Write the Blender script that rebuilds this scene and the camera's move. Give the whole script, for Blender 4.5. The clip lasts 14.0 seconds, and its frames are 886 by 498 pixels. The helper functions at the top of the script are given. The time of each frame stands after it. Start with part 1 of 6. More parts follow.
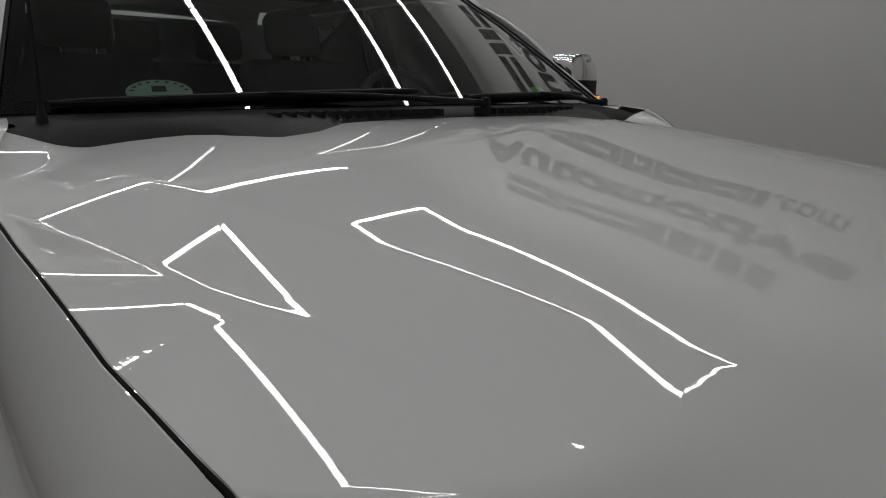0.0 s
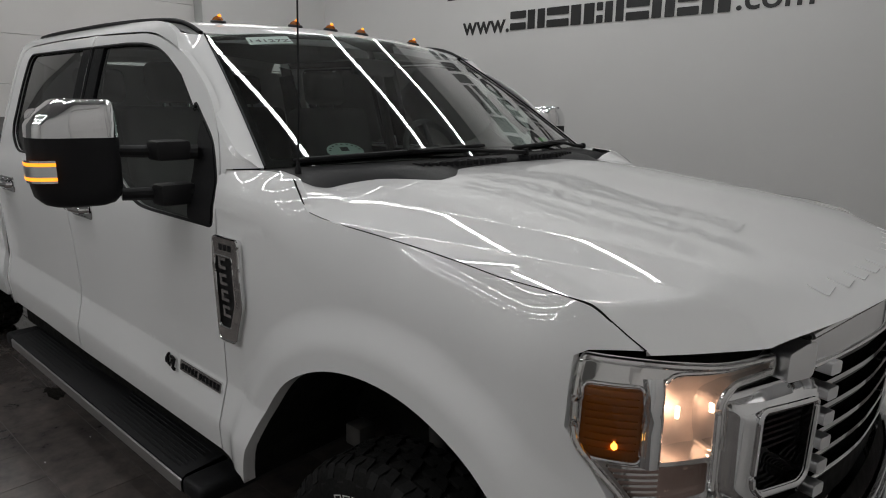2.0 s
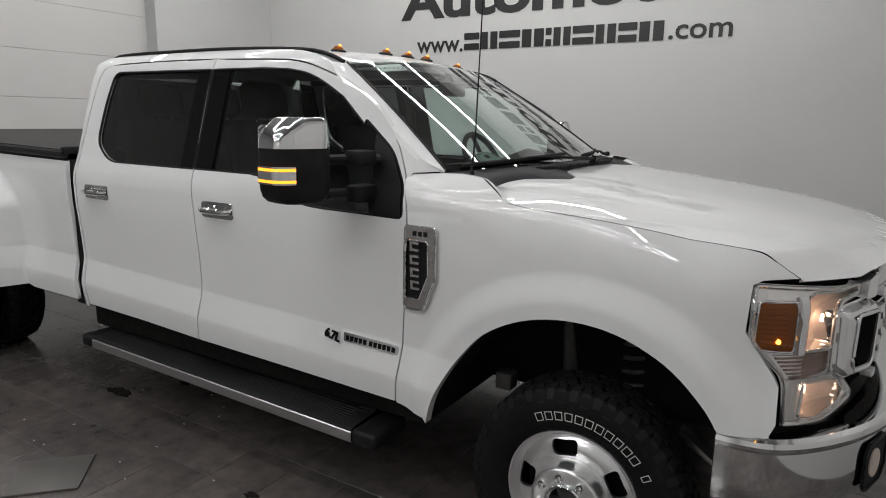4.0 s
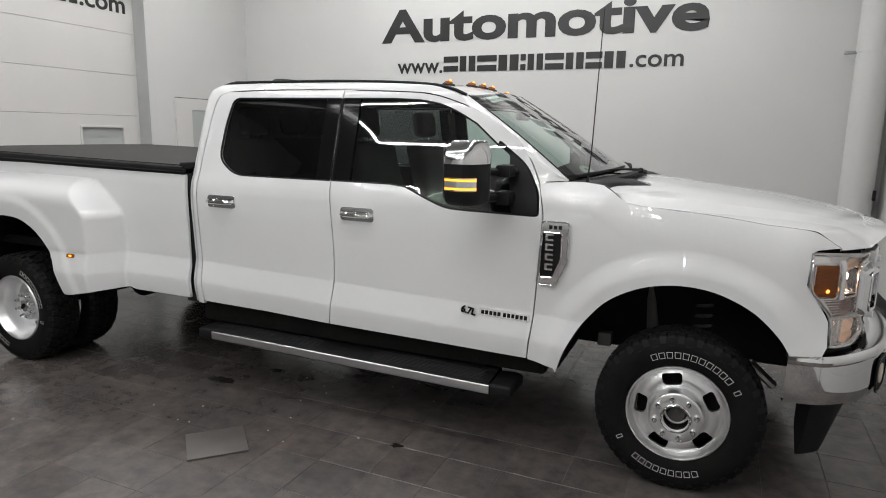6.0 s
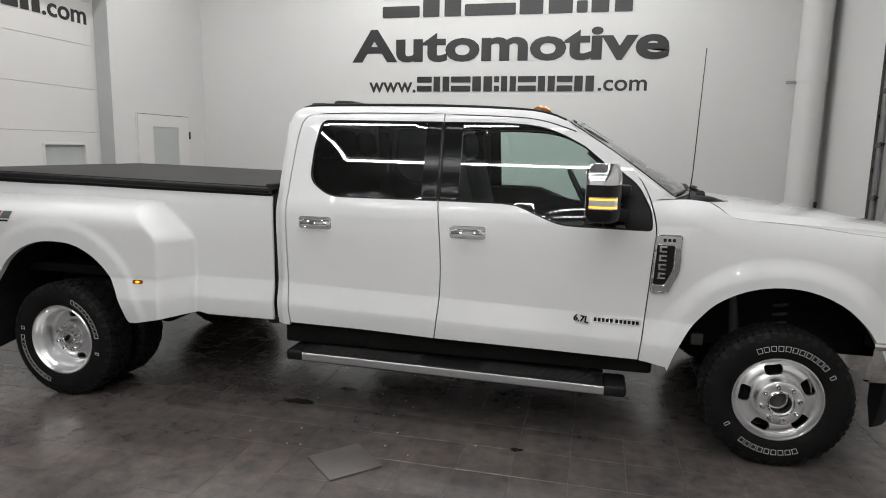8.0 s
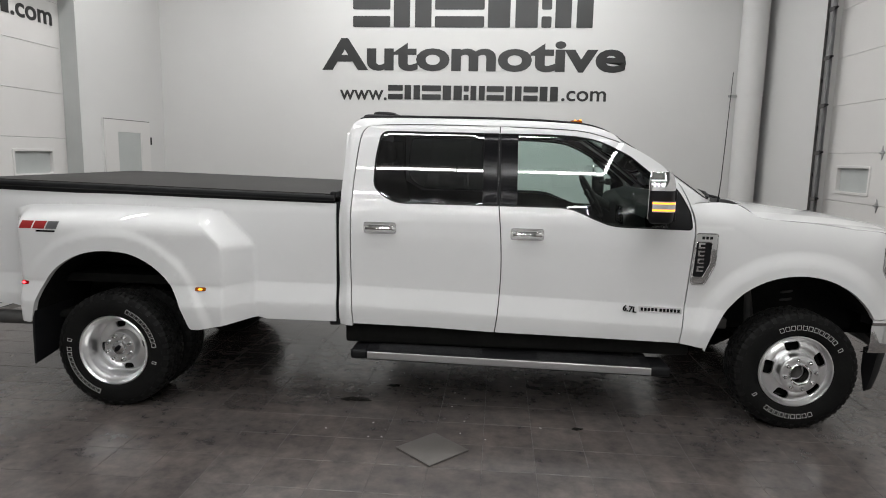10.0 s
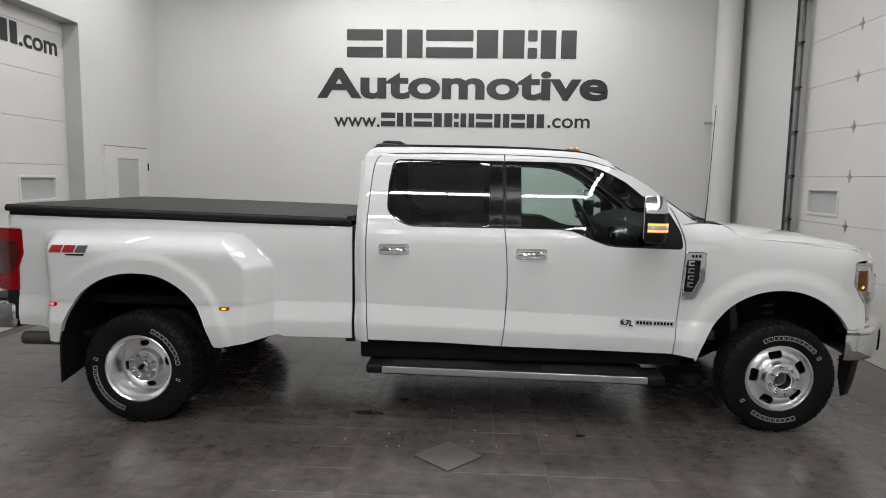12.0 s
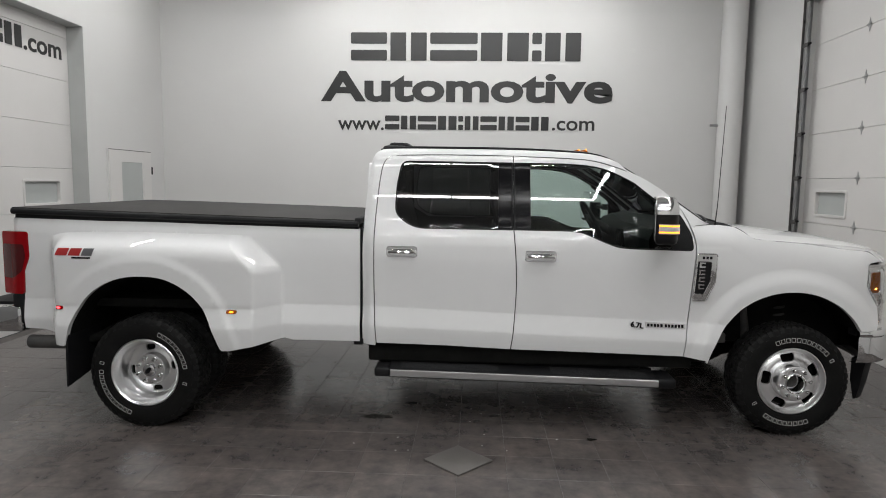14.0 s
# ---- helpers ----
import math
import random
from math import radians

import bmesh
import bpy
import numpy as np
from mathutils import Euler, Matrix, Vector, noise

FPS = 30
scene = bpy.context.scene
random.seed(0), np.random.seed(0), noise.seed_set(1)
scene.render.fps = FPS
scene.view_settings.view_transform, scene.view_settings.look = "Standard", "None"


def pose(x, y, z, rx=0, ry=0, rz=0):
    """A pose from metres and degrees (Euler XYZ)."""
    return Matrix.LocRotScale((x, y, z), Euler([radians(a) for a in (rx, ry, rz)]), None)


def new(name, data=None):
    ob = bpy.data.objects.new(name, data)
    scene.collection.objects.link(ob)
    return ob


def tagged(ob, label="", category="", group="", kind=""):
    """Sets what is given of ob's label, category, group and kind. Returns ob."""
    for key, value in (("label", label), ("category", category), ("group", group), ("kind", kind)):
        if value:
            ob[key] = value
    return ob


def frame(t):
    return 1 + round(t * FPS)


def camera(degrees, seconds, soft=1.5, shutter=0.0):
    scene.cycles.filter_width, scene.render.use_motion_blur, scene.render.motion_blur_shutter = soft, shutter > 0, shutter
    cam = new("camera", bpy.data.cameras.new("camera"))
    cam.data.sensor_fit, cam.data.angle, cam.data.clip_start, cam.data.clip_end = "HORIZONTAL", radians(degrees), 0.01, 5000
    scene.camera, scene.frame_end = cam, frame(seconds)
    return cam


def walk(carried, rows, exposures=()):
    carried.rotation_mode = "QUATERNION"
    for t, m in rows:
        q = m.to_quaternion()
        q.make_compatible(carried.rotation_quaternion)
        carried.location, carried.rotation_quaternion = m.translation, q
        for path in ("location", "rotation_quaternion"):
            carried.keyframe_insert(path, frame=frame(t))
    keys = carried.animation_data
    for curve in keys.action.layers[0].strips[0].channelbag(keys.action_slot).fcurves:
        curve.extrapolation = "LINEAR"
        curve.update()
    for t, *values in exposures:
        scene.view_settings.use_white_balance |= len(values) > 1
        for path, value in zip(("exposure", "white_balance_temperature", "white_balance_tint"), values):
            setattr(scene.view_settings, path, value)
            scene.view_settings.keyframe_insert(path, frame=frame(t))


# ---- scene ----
cam = camera(69.6, 14.0, 1.0)
PATH = [  # seconds, place, yaw, pitch, roll
    (0.0, 0.841, 1.265, 1.519, 50.08, -14.4, -0.5),
    (0.5, 0.822, 1.066, 1.555, 48.0, -14.45, -0.35),
    (1.0, 0.89, 0.87, 1.605, 46.18, -14.6, -0.5),
    (1.5, 0.975, 0.64, 1.64, 44.5, -14.15, -0.75),
    (2.0, 1.074, 0.363, 1.642, 42.24, -12.56, -0.69),
    (2.5, 1.031, 0.125, 1.63, 40.04, -12.4, -0.68),
    (3.0, 0.907, -0.084, 1.626, 37.16, -12.31, -0.8),
    (5.5, 0.352, -1.554, 1.701, 26.15, -10.53, -0.91),
    (6.0, 0.141, -1.774, 1.686, 23.81, -10.36, -1.03),
    (6.5, -0.156, -1.913, 1.687, 21.12, -9.38, -1.09),
    (7.0, -0.444, -2.139, 1.691, 18.97, -9.06, -1.11),
    (7.5, -0.696, -2.289, 1.705, 16.37, -8.94, -1.08),
    (8.0, -0.996, -2.377, 1.707, 13.59, -8.89, -1.13),
    (10.5, -2.029, -2.999, 1.734, 3.96, -8.03, -1.08),
    (11.0, -2.083, -3.134, 1.743, 3.43, -6.95, -1.02),
    (11.5, -2.106, -3.173, 1.747, 2.95, -6.5, -0.99),
    (12.0, -2.126, -3.16, 1.744, 2.85, -6.34, -0.95),
    (12.5, -2.133, -3.083, 1.742, 3.01, -6.28, -0.92),
    (13.0, -2.137, -3.049, 1.722, 3.12, -6.22, -0.87),
    (13.5, -2.161, -3.095, 1.724, 3.07, -6.1, -0.85),
    (14.0, -2.18, -3.13, 1.727, 2.93, -5.98, -0.8),
]
EXPOSURES = [(0.0, -1.06), (0.5, -0.95), (1.0, -0.84), (1.5, -0.64), (2.0, -0.36), (2.5, -0.12), (3.0, -0.03), (4.2, 0.20), (5.5, 0.46), (8.0, 0.50), (10.5, 0.47), (14.0, 0.38)]
walk(cam, [(t, pose(x, y, z, 90 + pitch, roll, yaw)) for t, x, y, z, yaw, pitch, roll in PATH], EXPOSURES)

# ---- world, lamps, exposure ----
world = bpy.data.worlds.new("studio_world")
scene.world = world
world.use_nodes = True
world.node_tree.nodes["Background"].inputs[0].default_value = (0.8, 0.85, 0.9, 1)
world.node_tree.nodes["Background"].inputs[1].default_value = 0.05
TUBE_POWER = 42.0


# ---- materials ----
def mat_base(name, colour, rough=0.5, metal=0.0, coat=0.0, spec=0.5, emit=None, power=0.0):
    m = bpy.data.materials.new(name)
    m.use_nodes = True
    b = m.node_tree.nodes["Principled BSDF"]
    b.inputs["Base Color"].default_value = (*colour, 1)
    b.inputs["Roughness"].default_value = rough
    b.inputs["Metallic"].default_value = metal
    b.inputs["Coat Weight"].default_value = coat
    b.inputs["Coat Roughness"].default_value = 0.02
    b.inputs["Specular IOR Level"].default_value = spec
    if emit:
        b.inputs["Emission Color"].default_value = (*emit, 1)
        b.inputs["Emission Strength"].default_value = power
    return m


def nodes_of(m):
    t = m.node_tree
    return t, t.nodes, t.links, t.nodes["Principled BSDF"]


def noise_node(t, scale, detail=4.0, rough=0.55, space="Object", stretch=(1, 1, 1)):
    co = t.nodes.new("ShaderNodeTexCoord")
    mp = t.nodes.new("ShaderNodeMapping")
    mp.inputs["Scale"].default_value = stretch
    n = t.nodes.new("ShaderNodeTexNoise")
    n.inputs["Scale"].default_value = scale
    n.inputs["Detail"].default_value = detail
    n.inputs["Roughness"].default_value = rough
    t.links.new(co.outputs[space], mp.inputs[0])
    t.links.new(mp.outputs[0], n.inputs["Vector"])
    return n


def ramp_node(t, src, stops):
    r = t.nodes.new("ShaderNodeValToRGB")
    e = r.color_ramp.elements
    while len(e) < len(stops):
        e.new(0.5)
    for k, (p, c) in zip(e, stops):
        k.position = p
        k.color = (*c, 1) if len(c) == 3 else c
    t.links.new(src, r.inputs[0])
    return r


def add_bump(t, b, src, strength, dist):
    n = t.nodes.new("ShaderNodeBump")
    n.inputs["Strength"].default_value = strength
    n.inputs["Distance"].default_value = dist
    t.links.new(src, n.inputs["Height"])
    t.links.new(n.outputs[0], b.inputs["Normal"])
    return n


def worn(name, c1, c2, rough, rough2, scale, fine=60.0, bump=0.1, dist=0.002, metal=0.0, coat=0.0, stretch=(1, 1, 1)):
    """Two scales of variation: slow patches of colour, fine grain in the relief and the gloss."""
    m = mat_base(name, c1, rough, metal, coat)
    t, n, l, b = nodes_of(m)
    big = noise_node(t, scale, stretch=stretch)
    l.new(ramp_node(t, big.outputs[0], [(0.3, c1), (0.7, c2)]).outputs[0], b.inputs["Base Color"])
    small = noise_node(t, fine, 6.0, stretch=stretch)
    l.new(ramp_node(t, small.outputs[0], [(0.3, (rough,) * 3), (0.7, (rough2,) * 3)]).outputs[0], b.inputs["Roughness"])
    if bump:
        add_bump(t, b, small.outputs[0], bump, dist)
    return m


PAINT = mat_base("white_car_paint", (0.82, 0.82, 0.82), 0.5, 0.0, 1.0, 0.15)
_t, _n, _l, _b = nodes_of(PAINT)
_peel = noise_node(_t, 9.0, 2.0)
_pb = _t.nodes.new("ShaderNodeBump")
_pb.inputs["Strength"].default_value = 0.006
_pb.inputs["Distance"].default_value = 0.004
_l.new(_peel.outputs[0], _pb.inputs["Height"])
_l.new(_pb.outputs[0], _b.inputs["Coat Normal"])
_b.inputs["Coat Roughness"].default_value = 0.003
_b.inputs["Coat IOR"].default_value = 1.6
_dust = noise_node(_t, 2.2, 5.0)
_l.new(ramp_node(_t, _dust.outputs[0], [(0.3, (0.775, 0.775, 0.775)), (0.7, (0.80, 0.80, 0.80))]).outputs[0], _b.inputs["Base Color"])

CHROME = worn("chrome", (0.80, 0.80, 0.80), (0.74, 0.74, 0.75), 0.04, 0.09, 3.0, 25.0, 0.0, 0.002, metal=1.0)
ALLOY = worn("polished_alloy", (0.88, 0.88, 0.88), (0.84, 0.84, 0.85), 0.27, 0.33, 3.0, 4.0, 0.0, 0.001, metal=1.0)
BRUSHED = worn("brushed_alloy", (0.62, 0.62, 0.62), (0.52, 0.52, 0.53), 0.28, 0.42, 4.0, 40.0, 0.05, 0.001, metal=1.0, stretch=(0.2, 4, 4))
TREADRUBBER = worn("tread_rubber", (0.008, 0.008, 0.008), (0.014, 0.0138, 0.0135), 0.5, 0.7, 6.0, 90.0, 0.15, 0.002)
RUBBER = worn("tyre_rubber", (0.005, 0.005, 0.005), (0.010, 0.0098, 0.0095), 0.6, 0.8, 6.0, 90.0, 0.25, 0.002)
BLACK = worn("black_plastic", (0.007, 0.007, 0.008), (0.012, 0.012, 0.013), 0.48, 0.62, 5.0, 260.0, 0.15, 0.0006)
GLOSSBLACK = mat_base("gloss_black", (0.008, 0.008, 0.009), 0.08)
DARK = worn("underbody_black", (0.006, 0.006, 0.006), (0.012, 0.012, 0.011), 0.7, 0.9, 4.0, 30.0, 0.2, 0.003)
VINYL = worn("tonneau_vinyl", (0.030, 0.028, 0.027), (0.040, 0.037, 0.036), 0.5, 0.62, 3.0, 400.0, 0.25, 0.0006)
STEEL = worn("chassis_steel", (0.05, 0.05, 0.05), (0.09, 0.085, 0.08), 0.5, 0.7, 6.0, 40.0, 0.2, 0.002)
SEATS = worn("seat_cloth", (0.085, 0.084, 0.082), (0.115, 0.113, 0.110), 0.75, 0.9, 8.0, 300.0, 0.3, 0.001)
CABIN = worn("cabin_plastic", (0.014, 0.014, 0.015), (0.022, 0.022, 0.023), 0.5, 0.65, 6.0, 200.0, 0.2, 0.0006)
HEADLINER = worn("headliner_cloth", (0.30, 0.30, 0.29), (0.35, 0.35, 0.34), 0.85, 0.95, 6.0, 300.0, 0.2, 0.0006)
INK = worn("black_wall_vinyl", (0.010, 0.010, 0.010), (0.016, 0.016, 0.016), 0.35, 0.45, 2.0, 80.0, 0.03, 0.0005)
MARK = mat_base("white_tyre_print", (0.62, 0.62, 0.60), 0.6)
RED = mat_base("red_lens", (0.28, 0.001, 0.004), 0.12, 0.0, 0.0)
REDDARK = mat_base("dark_red_lens", (0.08, 0.003, 0.004), 0.12, 0.0, 0.2)
AMBER = mat_base("amber_lens", (0.26, 0.072, 0.004), 0.25, 0.0, 0.0, 0.3)
FILAMENT = mat_base("lit_amber_filament", (1.0, 0.5, 0.1), 0.3, emit=(1.0, 0.40, 0.04), power=7.0)
AMBERLIT = mat_base("lit_amber_lamp", (0.8, 0.30, 0.03), 0.3, emit=(1.0, 0.27, 0.015), power=2.4)
REDLIT = mat_base("lit_red_lamp", (0.8, 0.05, 0.03), 0.3, emit=(1.0, 0.04, 0.05), power=5.0)
BULB = mat_base("lit_headlamp_bulb", (1, 0.8, 0.6), 0.3, emit=(1.0, 0.62, 0.42), power=60.0)
TUBE = mat_base("lit_tube", (1, 1, 1), 0.4, emit=(0.985, 0.99, 0.985), power=TUBE_POWER)
REFLECTOR = worn("lamp_reflector", (0.80, 0.70, 0.62), (0.66, 0.57, 0.50), 0.25, 0.50, 18.0, 26.0, 0.35, 0.010, metal=0.3)
TURNLENS = worn("clear_turn_lens", (0.50, 0.38, 0.34), (0.38, 0.27, 0.24), 0.12, 0.30, 20.0, 40.0, 0.25, 0.006, metal=0.5)
STICKER = mat_base("paper_sticker", (0.40, 0.50, 0.46), 0.6)
GREEN = mat_base("green_sticker", (0.12, 0.5, 0.10), 0.6)
BADGERED = mat_base("badge_red", (0.35, 0.02, 0.02), 0.3, 0.0, 0.5)
BADGEGREY = mat_base("badge_grey", (0.20, 0.20, 0.21), 0.3, 0.6)


def glass(name, tint, gain=1.35, base=0.02):
    """A thin pane: clear or tinted body with a mirror-like skin at grazing angles."""
    m = bpy.data.materials.new(name)
    m.use_nodes = True
    t = m.node_tree
    t.nodes.clear()
    out = t.nodes.new("ShaderNodeOutputMaterial")
    mix = t.nodes.new("ShaderNodeMixShader")
    fr = t.nodes.new("ShaderNodeFresnel")
    fr.inputs["IOR"].default_value = 1.52
    clear = t.nodes.new("ShaderNodeBsdfTransparent")
    clear.inputs[0].default_value = (*tint, 1)
    gloss = t.nodes.new("ShaderNodeBsdfGlossy")
    gloss.inputs["Roughness"].default_value = 0.01
    gloss.inputs[0].default_value = (1, 1, 1, 1)
    dbl = t.nodes.new("ShaderNodeMath")
    dbl.operation = "MULTIPLY_ADD"
    dbl.use_clamp = True
    dbl.inputs[1].default_value = gain
    dbl.inputs[2].default_value = base
    t.links.new(fr.outputs[0], dbl.inputs[0])
    t.links.new(dbl.outputs[0], mix.inputs[0])
    t.links.new(clear.outputs[0], mix.inputs[1])
    t.links.new(gloss.outputs[0], mix.inputs[2])
    t.links.new(mix.outputs[0], out.inputs[0])
    return m


GLASS = glass("clear_glass", (0.76, 0.87, 0.83))
SCREENGLASS = glass("windscreen_glass", (0.80, 0.89, 0.85))
PRIVACY = glass("privacy_glass", (0.10, 0.11, 0.11))
LENS = glass("clear_lens", (0.96, 0.95, 0.94), 0.45, 0.0)

WALLPAINT = worn("white_wall_paint", (0.585, 0.58, 0.57), (0.61, 0.605, 0.595), 0.55, 0.68, 0.7, 180.0, 0.06, 0.0008)
DOORPAINT = worn("white_door_steel", (0.62, 0.605, 0.59), (0.65, 0.635, 0.62), 0.4, 0.5, 1.2, 200.0, 0.12, 0.0006)
REVEAL = worn("grey_reveal_paint", (0.40, 0.41, 0.40), (0.46, 0.47, 0.46), 0.5, 0.6, 1.5, 90.0, 0.06, 0.0008)
CEILING = worn("grey_ceiling", (0.21, 0.21, 0.21), (0.25, 0.25, 0.245), 0.7, 0.8, 0.8, 120.0, 0.08, 0.001)
# darkened for the unseen west wall, to dim what the truck mirrors
DARKWALL = worn("dark_unseen_wall", (0.16, 0.16, 0.158), (0.19, 0.19, 0.187), 0.55, 0.68, 0.7, 180.0, 0.06, 0.0008)
GALV = worn("galvanised_steel", (0.34, 0.34, 0.34), (0.46, 0.46, 0.46), 0.35, 0.5, 9.0, 60.0, 0.06, 0.0006, metal=1.0)
GROUT = worn("grey_grout", (0.075, 0.068, 0.063), (0.115, 0.104, 0.098), 0.8, 0.9, 5.0, 120.0, 0.3, 0.002)
BASEBLACK = worn("black_rubber_base", (0.02, 0.02, 0.02), (0.03, 0.03, 0.03), 0.5, 0.65, 3.0, 90.0, 0.1, 0.001)


def tile_material():
    m = mat_base("slate_grey_porcelain", (0.07, 0.065, 0.06), 0.3)
    t, n, l, b = nodes_of(m)
    inf = n.new("ShaderNodeObjectInfo")
    geo = n.new("ShaderNodeNewGeometry")
    add = n.new("ShaderNodeMath")
    add.operation = "ADD"
    l.new(inf.outputs["Random"], add.inputs[0])
    l.new(geo.outputs["Random Per Island"], add.inputs[1])
    fr = n.new("ShaderNodeMath")
    fr.operation = "FRACT"
    l.new(add.outputs[0], fr.inputs[0])
    tone = ramp_node(t, fr.outputs[0], [(0.0, (0.168, 0.148, 0.141)), (0.5, (0.184, 0.164, 0.156)), (1.0, (0.202, 0.181, 0.172))])
    co = n.new("ShaderNodeNewGeometry")
    cloud = n.new("ShaderNodeTexNoise")
    cloud.inputs["Scale"].default_value = 1.6
    cloud.inputs["Detail"].default_value = 4.0
    l.new(co.outputs["Position"], cloud.inputs["Vector"])
    fine = n.new("ShaderNodeTexNoise")
    fine.inputs["Scale"].default_value = 45.0
    fine.inputs["Detail"].default_value = 5.0
    l.new(co.outputs["Position"], fine.inputs["Vector"])
    dirt = ramp_node(t, cloud.outputs[0], [(0.2, (0.50, 0.53, 0.56)), (0.8, (1.0, 0.98, 0.96))])
    mul = n.new("ShaderNodeMix")
    mul.data_type = "RGBA"
    mul.blend_type = "MULTIPLY"
    mul.inputs[0].default_value = 1.0
    l.new(tone.outputs[0], mul.inputs[6])
    l.new(dirt.outputs[0], mul.inputs[7])
    mott = n.new("ShaderNodeTexNoise")
    mott.inputs["Scale"].default_value = 9.0
    mott.inputs["Detail"].default_value = 7.0
    mott.inputs["Roughness"].default_value = 0.65
    l.new(co.outputs["Position"], mott.inputs["Vector"])
    mud = ramp_node(t, mott.outputs[0], [(0.3, (0.50, 0.50, 0.52)), (0.7, (1.0, 0.96, 0.92))])
    mul2 = n.new("ShaderNodeMix")
    mul2.data_type = "RGBA"
    mul2.blend_type = "MULTIPLY"
    mul2.inputs[0].default_value = 1.0
    l.new(mul.outputs[2], mul2.inputs[6])
    l.new(mud.outputs[0], mul2.inputs[7])
    l.new(mul2.outputs[2], b.inputs["Base Color"])
    l.new(ramp_node(t, cloud.outputs[0], [(0.2, (0.17,) * 3), (0.8, (0.27,) * 3)]).outputs[0], b.inputs["Roughness"])
    b.inputs["Specular IOR Level"].default_value = 1.0
    add_bump(t, b, fine.outputs[0], 0.012, 0.002)
    return m


TILE = tile_material()


for _m, _s in ((RUBBER, 0.14), (TREADRUBBER, 0.16), (BLACK, 0.22), (VINYL, 0.12), (GLOSSBLACK, 0.12), (DARK, 0.1), (RED, 0.25)):
    _m.node_tree.nodes["Principled BSDF"].inputs["Specular IOR Level"].default_value = _s

# ---- mesh helpers ----
from mathutils import geometry


def part(name, bm, material, parent=None, label="", angle=32.0):
    """Links a bmesh as one mesh object, smooth but for its sharp edges."""
    lim = radians(angle)
    bm.normal_update()
    for f in bm.faces:
        f.smooth = True
    for e in bm.edges:
        e.smooth = not (len(e.link_faces) == 2 and e.calc_face_angle(0.0) > lim)
    lay = bm.verts.layers.float_vector.get("skin")
    norms = [tuple(v[lay]) for v in bm.verts] if lay else None
    me = bpy.data.meshes.new(name)
    bm.to_mesh(me)
    bm.free()
    if norms:
        # exact normals of the curved skins, so that reflections run true
        me.normals_split_custom_set_from_vertices(norms)
    for mt in material if isinstance(material, (list, tuple)) else (material,):
        me.materials.append(mt)
    ob = new(name, me)
    ob.parent = parent
    if label:
        ob["label"] = label
    return ob


def thing(name, m, label, category, group="", kind=""):
    ob = new(name)
    ob.empty_display_size = 0.1
    ob.matrix_basis = m
    return tagged(ob, label, category, group, kind)


def add_box(bm, lo, hi, bevel=0.0, seg=2, m=None):
    vs = [bm.verts.new((x, y, z)) for x in (lo[0], hi[0]) for y in (lo[1], hi[1]) for z in (lo[2], hi[2])]
    fs = [bm.faces.new([vs[i] for i in q]) for q in ((0, 1, 3, 2), (4, 6, 7, 5), (0, 4, 5, 1), (2, 3, 7, 6), (0, 2, 6, 4), (1, 5, 7, 3))]
    if bevel:
        es = list({e for f in fs for e in f.edges})
        r = bmesh.ops.bevel(bm, geom=es, offset=bevel, segments=seg, profile=0.5, affect="EDGES")
        vs = list({v for f in r["faces"] for v in f.verts} | {v for v in vs if v.is_valid})
    if m is not None:
        bmesh.ops.transform(bm, matrix=m, verts=vs)
    return vs


def box(lo, hi, bevel=0.0, seg=2, m=None):
    bm = bmesh.new()
    add_box(bm, lo, hi, bevel, seg, m)
    return bm


def add_tube(bm, pts, r, seg=12, cap=True, flat=1.0):
    """A tube along a line of points; r may be one radius or one for each point."""
    pts = [Vector(p) for p in pts]
    rs = r if isinstance(r, (list, tuple)) else [r] * len(pts)
    rings = []
    up = Vector((0, 0, 1))
    for i, p in enumerate(pts):
        d = (pts[min(i + 1, len(pts) - 1)] - pts[max(i - 1, 0)]).normalized()
        a = d.cross(up)
        if a.length < 1e-3:
            a = d.cross(Vector((1, 0, 0)))
        a.normalize()
        b = d.cross(a).normalized()
        rings.append([bm.verts.new(p + rs[i] * (math.cos(k) * a + flat * math.sin(k) * b)) for k in (2 * math.pi * j / seg for j in range(seg))])
    for u, v in zip(rings, rings[1:]):
        for j in range(seg):
            bm.faces.new((u[j], u[(j + 1) % seg], v[(j + 1) % seg], v[j]))
    if cap:
        bm.faces.new(rings[0])
        bm.faces.new(rings[-1][::-1])


def tube(pts, r, seg=12, cap=True, flat=1.0):
    bm = bmesh.new()
    add_tube(bm, pts, r, seg, cap, flat)
    return bm


def lathe(profile, seg=64, axis="y", at=(0, 0, 0), closed=False):
    """Turns (radius, along) round an axis."""
    bm = bmesh.new()
    rings = []
    for r, h in profile:
        ring = []
        for j in range(seg):
            k = 2 * math.pi * j / seg
            c, s = r * math.cos(k), r * math.sin(k)
            p = (c, h, s) if axis == "y" else ((c, s, h) if axis == "z" else (h, c, s))
            ring.append(bm.verts.new(Vector(p) + Vector(at)))
        rings.append(ring)
    pairs = list(zip(rings, rings[1:])) + ([(rings[-1], rings[0])] if closed else [])
    for u, v in pairs:
        for j in range(seg):
            bm.faces.new((u[j], u[(j + 1) % seg], v[(j + 1) % seg], v[j]))
    return bm


def inside(poly, px, py):
    poly = np.asarray(poly)
    r = np.zeros(len(px), bool)
    for (x0, y0), (x1, y1) in zip(poly, np.roll(poly, -1, 0)):
        c = (y0 > py) != (y1 > py)
        with np.errstate(divide="ignore", invalid="ignore"):
            r ^= c & (px < (x1 - x0) * (py - y0) / (y1 - y0) + x0)
    return r


